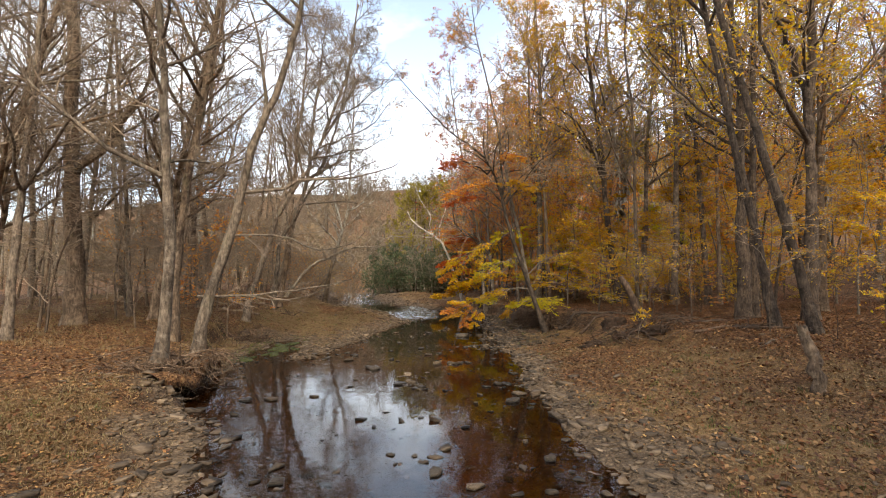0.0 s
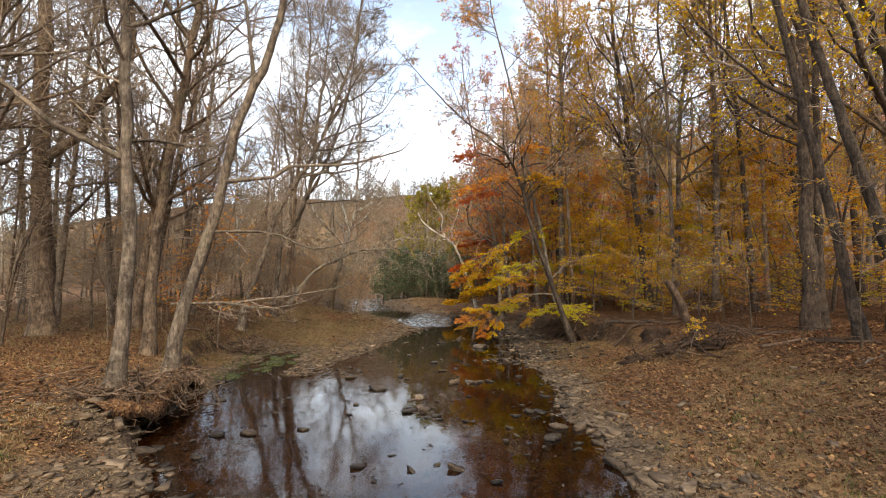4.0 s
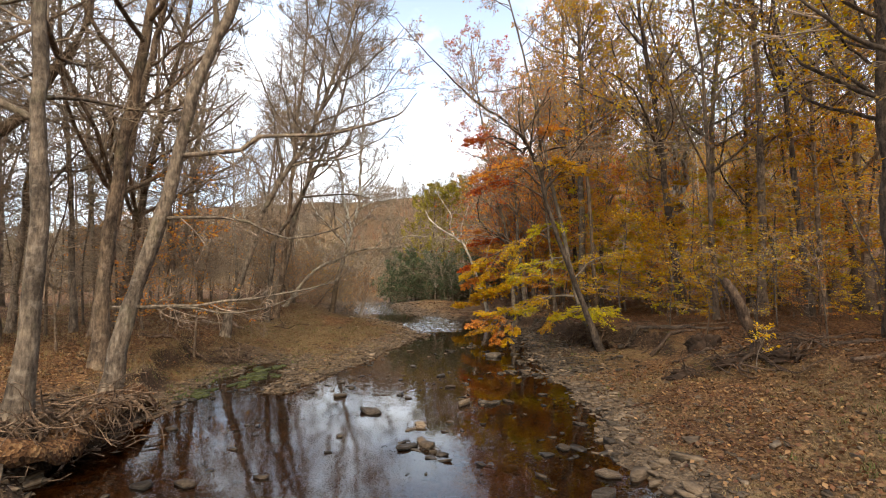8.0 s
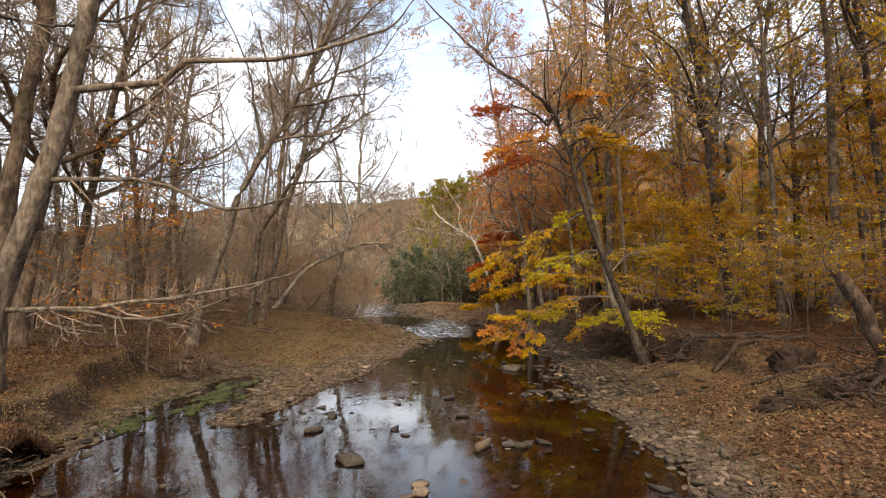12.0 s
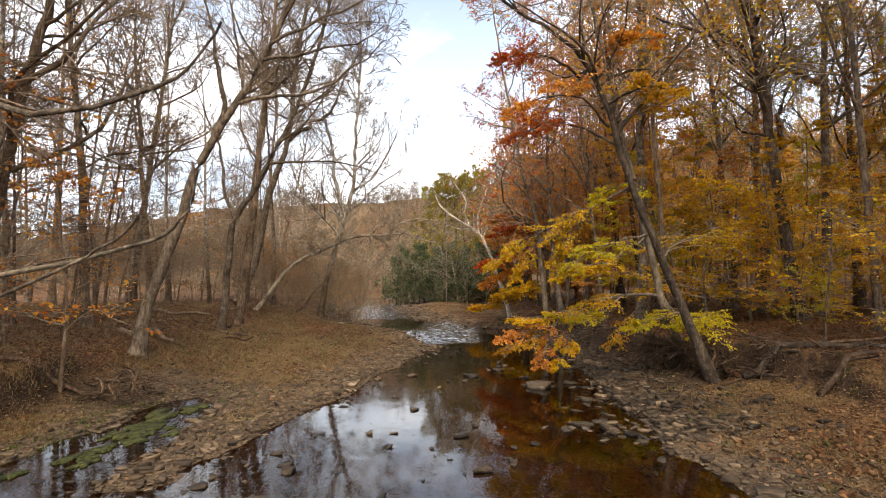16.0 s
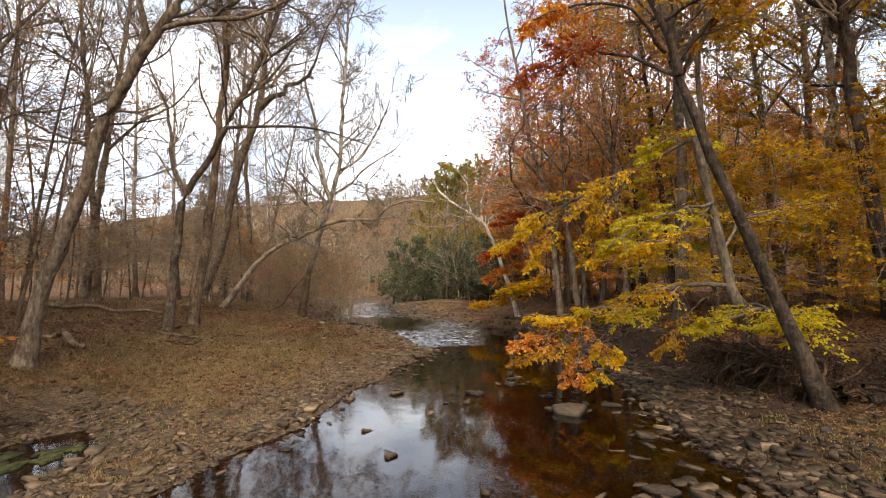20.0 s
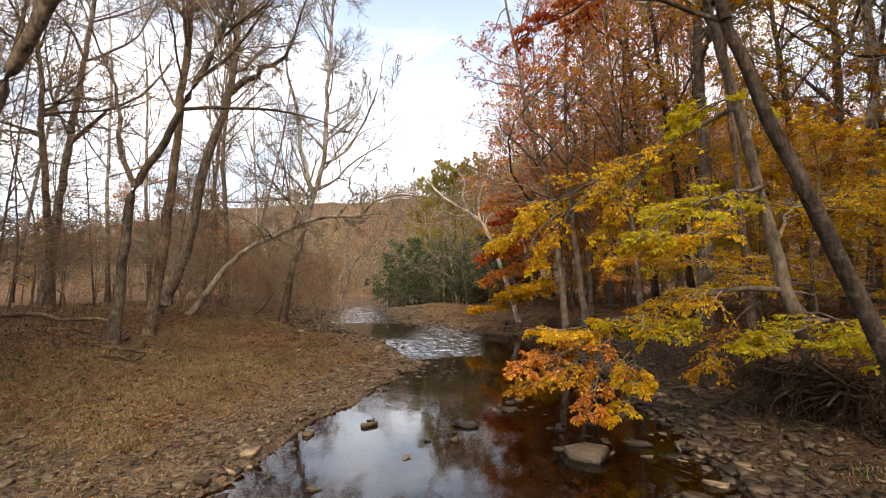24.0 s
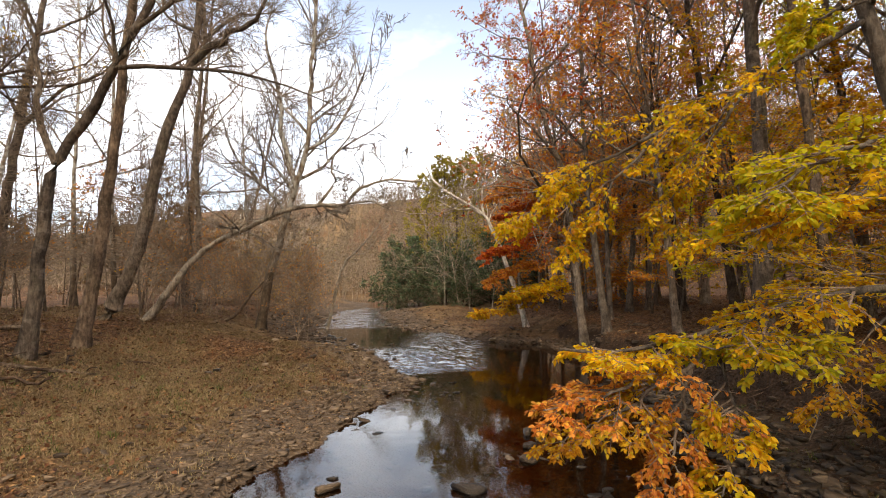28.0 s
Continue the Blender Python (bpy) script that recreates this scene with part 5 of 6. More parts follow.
for k in range(5):
    wood("tree", "autumn tree of the far hillside", scatter(160 + k, 13, *FAR_R, 2.2, right_side), 170 + k, 15 + k % 3, 0.15, (BARK_BROWN, BARK_GREY, BARK_PALE, BARK_BROWN, BARK_BEECH)[k],
         limbs=16, low=0.25, ratio=0.27, ang=40, sec=7, twigs=6, fine=0, up=0.12, thin=0.008, whole=False, leaf_mat=(L_OCHRE, L_OLIVE, L_OCHRE, L_ORANGE, L_RED)[k], per=(8, 6, 4, 8, 7)[k], size=0.13, leaf_flat=0.6, group="slope trees")

for k in range(3):
    wood("young_tree", "slim dark young tree with few remaining leaves", scatter(320 + k, 9, (5.5, 24), (16, 44), 0.8, right_side, 0.8, 1.2), 325 + k, 11.0 + k, 0.06, (BARK_DARK, BARK_BROWN, BARK_DARK)[k],
         limbs=16, low=0.3, ratio=0.2, ang=52, sec=6, twigs=5, fine=2, up=0.1, thin=0.006, whole=False, leaf_mat=(L_OCHRE, L_ORANGE, L_YELLOW)[k], per=2, size=0.08, leaf_flat=0.8, group="slope trees")

# Understorey: young beeches with flat sprays
GROVE = [(5.4, 20.6, 10, 0.9), (6.3, 22.6, 80, 1.0), (5.3, 24.2, 200, 1.1), (7.6, 24.0, 130, 1.0), (10.4, 20.0, 300, 1.0), (8.6, 25.5, 40, 1.1), (11.5, 22.5, 170, 1.0), (6.4, 27.0, 250, 1.1), (4.6, 26.4, 20, 0.9), (10.8, 16.0, 90, 0.9), (12.2, 13.0, 210, 0.9), (7.0, 19.6, 330, 0.8), (9.6, 28.0, 60, 1.2), (12.6, 18.5, 120, 1.1), (5.0, 29.5, 270, 1.1), (6.6, 20.8, 15, 0.9), (8.2, 21.4, 100, 1.0), (9.8, 23.4, 220, 1.0), (7.2, 25.6, 310, 1.1), (11.2, 18.6, 60, 1.0), (12.8, 20.8, 150, 1.1), (13.6, 16.4, 240, 1.0), (10.6, 25.0, 330, 1.1), (14.6, 23.6, 45, 1.2), (5.9, 23.0, 135, 0.9)]
KEPT.extend((a[0], a[1]) for a in GROVE)
for k in range(5):
    mat = (L_YELLOW, L_OCHRE, L_LIME, L_ORANGE, L_OCHRE)[k]
    wood("young_beech", "young beech with flat sprays of " + ("yellow", "ochre", "yellow-green", "orange", "ochre")[k] + " leaves", GROVE[k::5] + scatter(180 + k, 6, (4.8, 18), (12, 42), 1.2, right_side, 0.8, 1.2) + scatter(355 + k, 6, (5.4, 15), (15.5, 25), 0.5, lambda x, y: True, 0.3, 0.5), 190 + k, 4.6 + 0.5 * k, 0.04, BARK_BEECH,
         limbs=13, low=0.14, ratio=0.36, ang=74, up=0.0, sec=8, twigs=6, fine=0, thin=0.004, whole=False, leaf_mat=mat, per=8, size=0.08, leaf_flat=0.85, flat=True, group="young beeches", sec_ratio=0.5)
for k in range(2):
    wood("young_beech", "young beech glowing orange by the far pool", [((3.9, 33.5, 0, 1.1), (3.2, 35.5, 60, 1.1))[k]] + scatter(200 + k, 5, (3.2, 7), (31, 44), 1.0, right_side, 0.9, 1.4), 205 + k, 6.5, 0.06, BARK_BEECH,
         limbs=18, low=0.12, ratio=0.42, ang=72, up=-0.01, sec=9, twigs=6, fine=0, thin=0.006, whole=False, leaf_mat=(L_ORANGE, L_COPPER)[k], per=8, size=0.10, leaf_flat=0.85, flat=True, group="young beeches")
wood("sapling", "sapling with a few orange leaves in the bare wood", scatter(210, 7, (-18, -7.5), (13, 34), 1.3, left_side, 0.5, 0.9), 211, 5.0, 0.04, BARK_BROWN,
     limbs=12, low=0.15, ratio=0.42, ang=66, up=0.02, sec=7, twigs=5, fine=0, thin=0.005, whole=False, leaf_mat=L_ORANGE, per=3, size=0.085, leaf_flat=0.8, group="saplings")

# Taller beeches in full orange and red over the pool
BRIGHT = [(4.0, 25.0, 30, 0.85), (3.6, 29.0, 140, 1.0), (5.6, 31.5, 250, 1.05), (4.2, 35.0, 20, 1.0), (6.8, 27.6, 310, 0.95), (5.4, 36.0, 100, 1.1), (8.2, 33.0, 200, 1.1), (3.0, 39.5, 60, 1.0), (7.0, 39.0, 280, 1.2)]
for k in range(3):
    wood("beech_tree", "beech crowned with " + ("orange", "red", "copper")[k] + " leaves over the pool", BRIGHT[k::3], 251 + k, 11.0 + k, 0.10, BARK_GREY,
         limbs=20, low=0.22, ratio=0.28, ang=44, up=0.10, sec=8, twigs=6, fine=0, thin=0.0055, twig_mat=TWIG_GREY, leaf_mat=(L_ORANGE, L_RED, L_COPPER)[k], per=5, size=0.085, leaf_flat=0.8, flat=True, group="bright beeches")

# Bare crowns of upright fine twigs at the pool's far end
for k, (x, y) in enumerate([(1.6, 36.5), (2.6, 38.0), (3.4, 33.0)]):
    tree("tree", "bare tree with upright fine grey twigs and few red leaves", shifted(stem(290 + k, 9.5 + k), x, y), 0.10, BARK_GREY, 290 + k,
         limbs=22, low=0.2, ratio=0.32, ang=38, up=0.12, sec=9, twigs=7, fine=0, thin=0.0045, wob=0.10, leaf_mat=L_RED, per=0.5, size=0.08)

# Brushwood along the bare bank
for k in range(3):
    wood("brush", "leafless brush with many fine twigs", scatter(220 + k, 5, (-22, -7.4), (15, 46), 0.9, left_side, 0.6, 1.2), 225 + k, 3.8, 0.025, TWIG,
         limbs=18, low=0.04, ratio=0.6, ang=45, up=0.04, sec=8, twigs=5, fine=0, thin=0.007, whole=False, leaf_mat=L_TAN, per=0.10, size=0.07, category="shrub", group="brush")

def stream_edge(x, y):
    return -inside(x, y) > 0.7 and x < np.interp(y, EDGE_Y, EDGE_L) - 0.6 and x > np.interp(y, BANK_LY, BANK_L) - 1.5


for k in range(2):
    wood("brush", "twiggy brush with faded leaves along the upper stream", scatter(270 + k, 12, (-12, -3.5), (25.5, 46), 0.6, stream_edge, 0.5, 1.0), 275 + k, 2.8, 0.02, TWIG_GREY,
         limbs=18, low=0.04, ratio=0.6, ang=48, up=0.03, sec=8, twigs=5, fine=0, thin=0.006, whole=False, twig_mat=TWIG_GREY, leaf_mat=(L_COPPER, L_OCHRE)[k], per=(1, 0.6)[k], size=0.06, category="shrub", group="brush")

# Low spreading saplings, all fine grey-brown twigs, between the bare trunks
for k in range(4):
    wood("sapling", "bare sapling with level sprays of fine twigs", scatter(330 + k, (7, 5, 4, 4)[k], ((-12, -6.4), (-17, -7), (-22, -8), (-14, -6.8))[k], ((9.5, 18), (14, 26), (18, 34), (22, 36))[k], 0.7, left_side, 0.7, 1.2), 335 + k, 5.0 + 0.6 * k, 0.035, (BARK_BROWN, BARK_GREY, BARK_BROWN, BARK_GREY)[k],
         limbs=20, low=0.12, ratio=0.42, ang=70, up=0.02, sec=8, twigs=6, fine=0, thin=0.0034, whole=False, twig_mat=(TWIG_GREY, TWIG_GREY, TWIG, TWIG_GREY)[k], leaf_mat=(L_TAN, L_OCHRE, L_TAN, L_COPPER)[k], per=(0.06, 0.05, 0.10, 0.06)[k], size=0.07, leaf_flat=0.8, flat=True, group="saplings")
wood("sapling", "small sapling with bright orange leaves among bare stems", [(-6.9, 15.2, 20, 0.62), (-7.8, 14.0, 140, 0.5), (-12.6, 19.0, 80, 0.8), (-14.5, 24.0, 10, 0.9)], 212, 4.6, 0.035, BARK_BROWN,
     limbs=12, low=0.2, ratio=0.42, ang=70, up=0.0, sec=7, twigs=5, fine=0, thin=0.004, whole=False, leaf_mat=L_COPPER, per=3, size=0.08, leaf_flat=0.8, flat=True, group="saplings")

# The wood, unseen beside and behind the start, added to shade the terrace
for k in range(2):
    wood("tree", "unseen autumn tree added to shade the terrace", scatter(340 + k, 7, (4.6, 10.5), (-12, 1.5), 1.6, lambda x, y: y < 0.9 * x - 4.5), 345 + k, 15 + k, 0.16, (BARK_BROWN, BARK_DARK)[k],
         limbs=20, low=0.25, ratio=0.3, ang=50, sec=8, twigs=6, fine=0, thin=0.007, whole=False, leaf_mat=(L_OCHRE, L_ORANGE)[k], per=8, size=0.14, leaf_flat=0.7, group="slope trees")
wood("tree", "unseen bare tree added to the wood along the bank", scatter(348, 10, (-26, -9), (-16, 7), 2.2, lambda x, y: y < -0.9 * x - 1.5), 349, 15, 0.15, BARK_BROWN,
     limbs=18, low=0.3, ratio=0.26, sec=8, twigs=6, fine=0, thin=0.008, whole=False, leaf_mat=L_TAN, per=0.2, size=0.1, group="woodland trees")

# Tan-leaved brush on the far bank, and green trees over the thicket
wood("young_beech", "young beech with faded tan leaves on the far bank", scatter(240, 16, (-17, -7.5), (27, 60), 1.0, left_side, 0.6, 1.0), 241, 5.0, 0.05, BARK_BROWN,
     limbs=14, low=0.08, ratio=0.42, ang=66, up=0.02, sec=8, twigs=5, fine=0, thin=0.010, whole=False, leaf_mat=L_TAN, per=2, size=0.11, leaf_flat=0.7, group="young beeches")
wood("tree", "tree still in green leaf above the thicket", [(-3.6, 49.5, 0, 0.95), (-2.2, 51.5, 80, 1.05), (-0.8, 50.0, 190, 1.0), (-4.4, 54.0, 250, 1.0), (0.6, 52.5, 140, 1.1)], 246, 10.5, 0.13, BARK_DARK,
     limbs=22, low=0.15, ratio=0.3, sec=8, twigs=6, fine=0, thin=0.012, whole=False, leaf_mat=L_OLIVE, per=10, size=0.14, leaf_flat=0.7, group="slope trees")

# Evergreen thicket beyond the pool
THICKET = [(-6.9, 46.8), (-6.1, 46.2), (-5.4, 45.6), (-4.6, 45.2), (-3.8, 44.7), (-3.0, 44.3), (-2.2, 43.9), (-1.4, 43.4), (-0.6, 43.0), (0.2, 42.5), (0.9, 41.8), (-5.0, 47.6), (-4.0, 47.0), (-3.0, 46.4), (-2.0, 46.0), (-1.0, 45.4), (0.0, 45.0), (1.0, 44.2), (-6.4, 49.0), (-2.5, 48.4), (-0.5, 47.6), (1.4, 46.8), (1.7, 40.6), (2.2, 42.8)]
rt = np.random.RandomState(230)
THICKET = [(x + rt.uniform(-0.3, 0.3), y + rt.uniform(-0.3, 0.3), rt.uniform(0, 360), rt.uniform(0.62, 1.08)) for x, y in THICKET]
KEPT.extend(q[:2] for q in THICKET)
for k in range(2):
    wood("evergreen_shrub", "dark evergreen shrub in a thicket by the far bend", THICKET[k::2], 235 + k, 4.6, 0.07, BARK_DARK,
         limbs=24, low=0.03, ratio=0.40, ang=66, up=0.02, sec=9, twigs=6, fine=0, thin=0.007, whole=False, leaf_mat=L_GREEN, per=4, size=0.13, leaf_flat=0.7, category="shrub", group="evergreen thicket")
wood("brush", "pale leafless stems leaning from the thicket", [(-2.4, 41.8, 0, 1.0), (-0.9, 41.2, 120, 0.9), (0.3, 40.4, 240, 1.0), (-1.6, 42.4, 60, 1.2)], 248, 4.5, 0.03, BARK_LIMB,
     limbs=9, low=0.03, ratio=0.8, ang=32, up=0.06, sec=5, twigs=4, fine=0, thin=0.006, whole=False, twig_mat=TWIG_PALE, category="shrub", group="brush")


def far_woods(name, label, spots, seed, mat, height, stems=None, per=4):
    """Distant trees joined into one sheet of woodland: stems and loose crowns."""
    rng = np.random.RandomState(seed)
    n = len(spots)
    base = np.stack([spots[:, 0], spots[:, 1], land(spots[:, 0], spots[:, 1])], -1)
    h = height * rng.uniform(0.8, 1.1, n)
    t = np.linspace(0, 1, 4)[None, :, None]
    P = base[:, None] + np.concatenate([rng.normal(0, 0.10, (n, 1, 2)) * h[:, None, None] * t, h[:, None, None] * t], -1)
    R = 0.01 * height * np.linspace(1, 0.2, 4)[None] * np.ones((n, 1))
    root = thing(name, (0, 0, 0), label, "woods", kind="stuff")
    soup = Soup()
    soup.add(*tubes(P, R, 4))
    P2, R2 = sprout(rng, P, R, 10, 0.06, 1.0, 50, 0.38, 3, 0.12, 0.15)
    soup.add(*tubes(P2, R2, 3))
    P3, R3 = sprout(rng, P2, R2, 3, 0.2, 1.0, 40, 0.6, 2, 0.1, 0.15)
    soup.add(*tubes(P3, np.maximum(R3, 0.006 if height < 5 else 0.02), 3))
    tagged(piece("stems", soup.mesh("stems"), stems or TWIG, root), kind="stuff")
    V, F = leaves(rng, P3, per, 0.30 if height > 5 else 0.13, 0.2)
    tagged(piece("crowns", mesh_of("crowns", V, [F]), mat, root), kind="stuff")


def hill_spots(seed, n, xr, yr):
    rng = np.random.RandomState(seed)
    s = np.stack([rng.uniform(*xr, n), rng.uniform(*yr, n)], -1)
    return s[(np.abs(s[:, 0] - np.interp(s[:, 1], EDGE_Y, EDGE_L) - 2) > 4)]


far_woods("far_woods", "brown leafless woods on the distant ridge", hill_spots(301, 1300, (-90, 60), (60, 230)), 302, L_HAZE, 9, TWIG_GREY, 5)
far_woods("far_woods", "russet woods on the distant slope", hill_spots(303, 380, (15, 110), (60, 220)), 304, L_OCHRE, 12, TWIG_GREY, 2)
far_woods("far_woods", "grey-brown woods on the low distant ridge", hill_spots(305, 700, (-200, -60), (10, 170)), 306, L_HAZE, 8, TWIG_GREY, 2)

far_woods("far_woods", "thin brown saplings on the rising ground", hill_spots(311, 800, (-75, 4), (50, 120)), 312, L_HAZE, 5.5, TWIG_GREY, 3)


def low_spots(seed, n, xr, yr, keep):
    rng = np.random.RandomState(seed)
    s = np.stack([rng.uniform(*xr, n), rng.uniform(*yr, n)], -1)
    return np.array([q for q in s if keep(q[0], q[1])])


far_woods("undergrowth", "brown undergrowth between the bare trunks", low_spots(307, 420, (-70, -11), (20, 85), left_side), 308, L_HAZE, 2.2, TWIG_GREY, 2)
far_woods("undergrowth", "ochre undergrowth between trunks on the slope", low_spots(309, 260, (7, 50), (22, 80), right_side), 310, L_OCHRE, 2.6, TWIG, 2)


# ---------------------------------------------------------------- stones
def stone_mesh(seed):
    """An angular shale slab, one unit across, with a broken edge and an uneven top."""
    rng = np.random.RandomState(seed)
    n = rng.randint(4, 7)
    a = np.arange(n) / n * 2 * np.pi + rng.uniform(-0.45, 0.45, n) * 6 / n
    r = rng.uniform(0.6, 1.25, n)
    slope = rng.uniform(-0.16, 0.16, 2)
    rings, zs, ks = [], (-0.5, 0.20, 0.46), (0.94, 1.04, 0.98)
    for z, k in zip(zs, ks):
        kk = k * (1 + rng.uniform(-0.06, 0.06, n))
        x, y = np.cos(a) * r * kk * 0.5, np.sin(a) * r * kk * 0.5
        rings.append(np.stack([x, y, z + (x * slope[0] + y * slope[1]) * 2 + rng.uniform(-0.05, 0.05, n)], -1))
    V = np.concatenate(rings + [np.array([[rng.uniform(-0.2, 0.2), rng.uniform(-0.2, 0.2), 0.46 + rng.uniform(-0.08, 0.10)], [0, 0, -0.5]])])
    q = [[i * n + k, i * n + (k + 1) % n, (i + 1) * n + (k + 1) % n, (i + 1) * n + k] for i in range(2) for k in range(n)]
    t = [[2 * n + k, 2 * n + (k + 1) % n, 3 * n] for k in range(n)] + [[(k + 1) % n, k, 3 * n + 1] for k in range(n)]
    return V, np.array(q), np.array(t)


STONES = [stone_mesh(400 + k) for k in range(18)]
STONE_MESHES = [mesh_of("stone", v, [q, t]) for v, q, t in STONES]
WET_MESHES = [m.copy() for m in STONE_MESHES]
for m in STONE_MESHES:
    m.materials.append(STONE)
for m in WET_MESHES:
    m.materials.append(STONE_WET)
CREEK_A = [(-1.62, 11.09, 0.40), (-1.21, 7.16, 0.23), (-0.33, 5.71, 0.13), (-0.63, 5.75, 0.16), (-1.84, 5.38, 0.31), (-1.7, 4.99, 0.36), (0.32, 4.88, 0.24), (-2.69, 5.99, 0.27), (-2.96, 8.3, 0.30), (-1.79, 9.27, 0.16), (-1.57, 6.27, 0.11), (0.3, 6.76, 0.18), (1.08, 9.51, 0.35), (1.16, 8.18, 0.36), (1.7, 7.21, 0.38), (0.55, 8.07, 0.18), (1.06, 6.19, 0.18), (1.23, 5.59, 0.27), (0.88, 5.36, 0.19), (1.62, 5.89, 0.17), (-0.6, 9.51, 0.4), (-0.09, 5.23, 0.28), (0.43, 11.81, 0.29), (-1.43, 6.47, 0.09)]
CREEK_B = [(-3.38, 8.23, 0.29), (-1.81, 9.89, 0.17), (-0.85, 9.48, 0.36), (-0.5, 9.3, 0.25), (-0.7, 9.69, 0.3), (0.18, 11.71, 0.3), (1.39, 8.68, 0.38), (-2.37, 12.2, 0.36), (-0.14, 11.64, 0.47), (0.28, 11.73, 0.32), (0.61, 11.88, 0.26), (1.93, 10.21, 0.34), (1.54, 10.55, 0.24), (-3.12, 10.32, 0.16), (-0.76, 10.32, 0.31), (-1.14, 12.06, 0.18), (-0.39, 13.04, 0.29), (1.86, 10.53, 0.2), (-1.82, 16.2, 0.16), (-1.42, 15.39, 0.26), (-0.65, 14.15, 0.26), (-1.5, 14.21, 0.18), (-0.98, 13.66, 0.11), (-0.09, 13.31, 0.2)]
CREEK_C = [(0.68, 17.13, 0.62), (0.98, 14.68, 0.36), (1.24, 14.46, 0.41), (1.96, 14.7, 0.28), (2.1, 14.51, 0.24), (0.04, 18.93, 0.32), (-0.55, 18.17, 0.34), (1.47, 14.32, 0.24), (0.7, 14.46, 0.27), (1.33, 17.54, 0.37), (-0.67, 17.61, 0.21), (-0.97, 17.56, 0.16), (-1.14, 17.0, 0.14), (0.57, 18.04, 0.27), (1.02, 17.64, 0.22), (-1.77, 18.13, 0.36), (0.09, 19.02, 0.27), (0.12, 19.82, 0.35), (0.07, 19.36, 0.26), (1.0, 18.3, 0.21), (0.62, 18.21, 0.23), (2.27, 20.05, 0.44), (-1.8, 18.36, 0.13), (-4.95, 21.9, 0.30)]
rs = np.random.RandomState(410)
for k, (x, y, w) in enumerate(CREEK_A + CREEK_B + CREEK_C):
    z, w = max(float(land(x, y)), float(level(x, y)) - 0.10), w * 0.76
    tall = w * rs.uniform(0.2, 0.36)
    ob = piece("stone", (STONE_MESHES if rs.uniform() < 0.5 else WET_MESHES)[k % 18], None)
    ob.matrix_world = pose(x, y, max(z + tall * 0.35, float(level(x, y)) + tall * 0.12), rs.uniform(-8, 8), rs.uniform(-8, 8), rs.uniform(0, 360)) @ Matrix.Diagonal((w * 1.05, w * rs.uniform(0.6, 0.85), tall, 1))
    tagged(ob, "flat weathered grey-brown stone lying in the creek", "stone", "creek stones")


def stone_bed(name, label, count, seed, spot, lo, hi, mat, sunk=9.0):
    """Countless stones, joined."""
    rng = np.random.RandomState(seed)
    soup = Soup()
    pts = spot(rng, count)
    z = np.maximum(land(pts[:, 0], pts[:, 1]), level(pts[:, 0], pts[:, 1]) - sunk)
    w = lo * (hi / lo) ** (rng.uniform(0, 1, len(pts)) ** 2.8)
    kind = rng.randint(0, 18, len(pts))
    for k in range(18):
        v, q, t = STONES[k]
        sel = kind == k
        m = int(sel.sum())
        if not m:
            continue
        a = rng.uniform(0, 6.283, m)[:, None]
        sx, sy, sz = w[sel][:, None], (w[sel] * rng.uniform(0.55, 0.95, m))[:, None], (w[sel] * rng.uniform(0.12, 0.40, m))[:, None]
        X, Y, Z = v[:, 0] * sx, v[:, 1] * sy, v[:, 2] * sz
        tx, ty = rng.normal(0, 0.14, (m, 1)), rng.normal(0, 0.14, (m, 1))
        Z = Z + X * tx + Y * ty
        out = np.stack([X * np.cos(a) - Y * np.sin(a) + pts[sel][:, :1], X * np.sin(a) + Y * np.cos(a) + pts[sel][:, 1:], Z + z[sel][:, None] + sz * 0.22], -1)
        shift = (np.arange(m) * len(v))[:, None, None]
        base = soup.count
        soup.v.append(out.reshape(-1, 3))
        soup.q.append((q[None] + shift).reshape(-1, 4) + base)
        soup.t.append((t[None] + shift).reshape(-1, 3) + base)
        soup.count += m * len(v)
    tagged(piece(name, soup.mesh(name), mat), label, "stones", kind="stuff")


def by_edge(xr, yr, near, far):
    def spot(rng, n):
        p = np.stack([rng.uniform(*xr, n * 14), rng.uniform(*yr, n * 14)], -1)
        d = -inside(p[:, 0], p[:, 1])
        keep = (d > near) & (d < far) & (rng.uniform(0, 1, len(p)) < np.where(d < 0, 0.5, 1 - 0.8 * np.clip(d / far, 0, 1)) * (0.35 + 0.65 * gravelly(p[:, 0], p[:, 1])))
        return p[keep][:n]
    return spot


stone_bed("shore_gravel", "loose flat shale cobbles along the water's edge", 9000, 421, by_edge((-6, 6), (3.2, 15), -0.2, 1.9), 0.016, 0.15, STONE)
stone_bed("shore_gravel", "shale cobbles of the long gravel bar", 9000, 422, by_edge((-6, 0), (14, 24), -0.10, 2.0), 0.016, 0.13, STONE)
stone_bed("shore_gravel", "damp shale pieces with shade in their dark colour below the bare roots", 9000, 427, by_edge((0.5, 5), (14, 25), -0.15, 2.2), 0.02, 0.20, STONE_DAMP_SHADED)
stone_bed("shore_gravel", "cobbles around the riffle and far bar", 4200, 423, by_edge((-9, 4), (22, 42), -0.5, 3.2), 0.04, 0.26, STONE)
stone_bed("bar_stones", "flat stones half sunk in the leafy bar", 3600, 426, by_edge((-8, 7), (4, 26), 1.0, 5.0), 0.02, 0.15, STONE)
stone_bed("creek_bed_stones", "dark wet stones on the creek bed", 1900, 424, by_edge((-6, 3), (3.5, 24), -2.2, 0.0), 0.04, 0.22, STONE_WET)
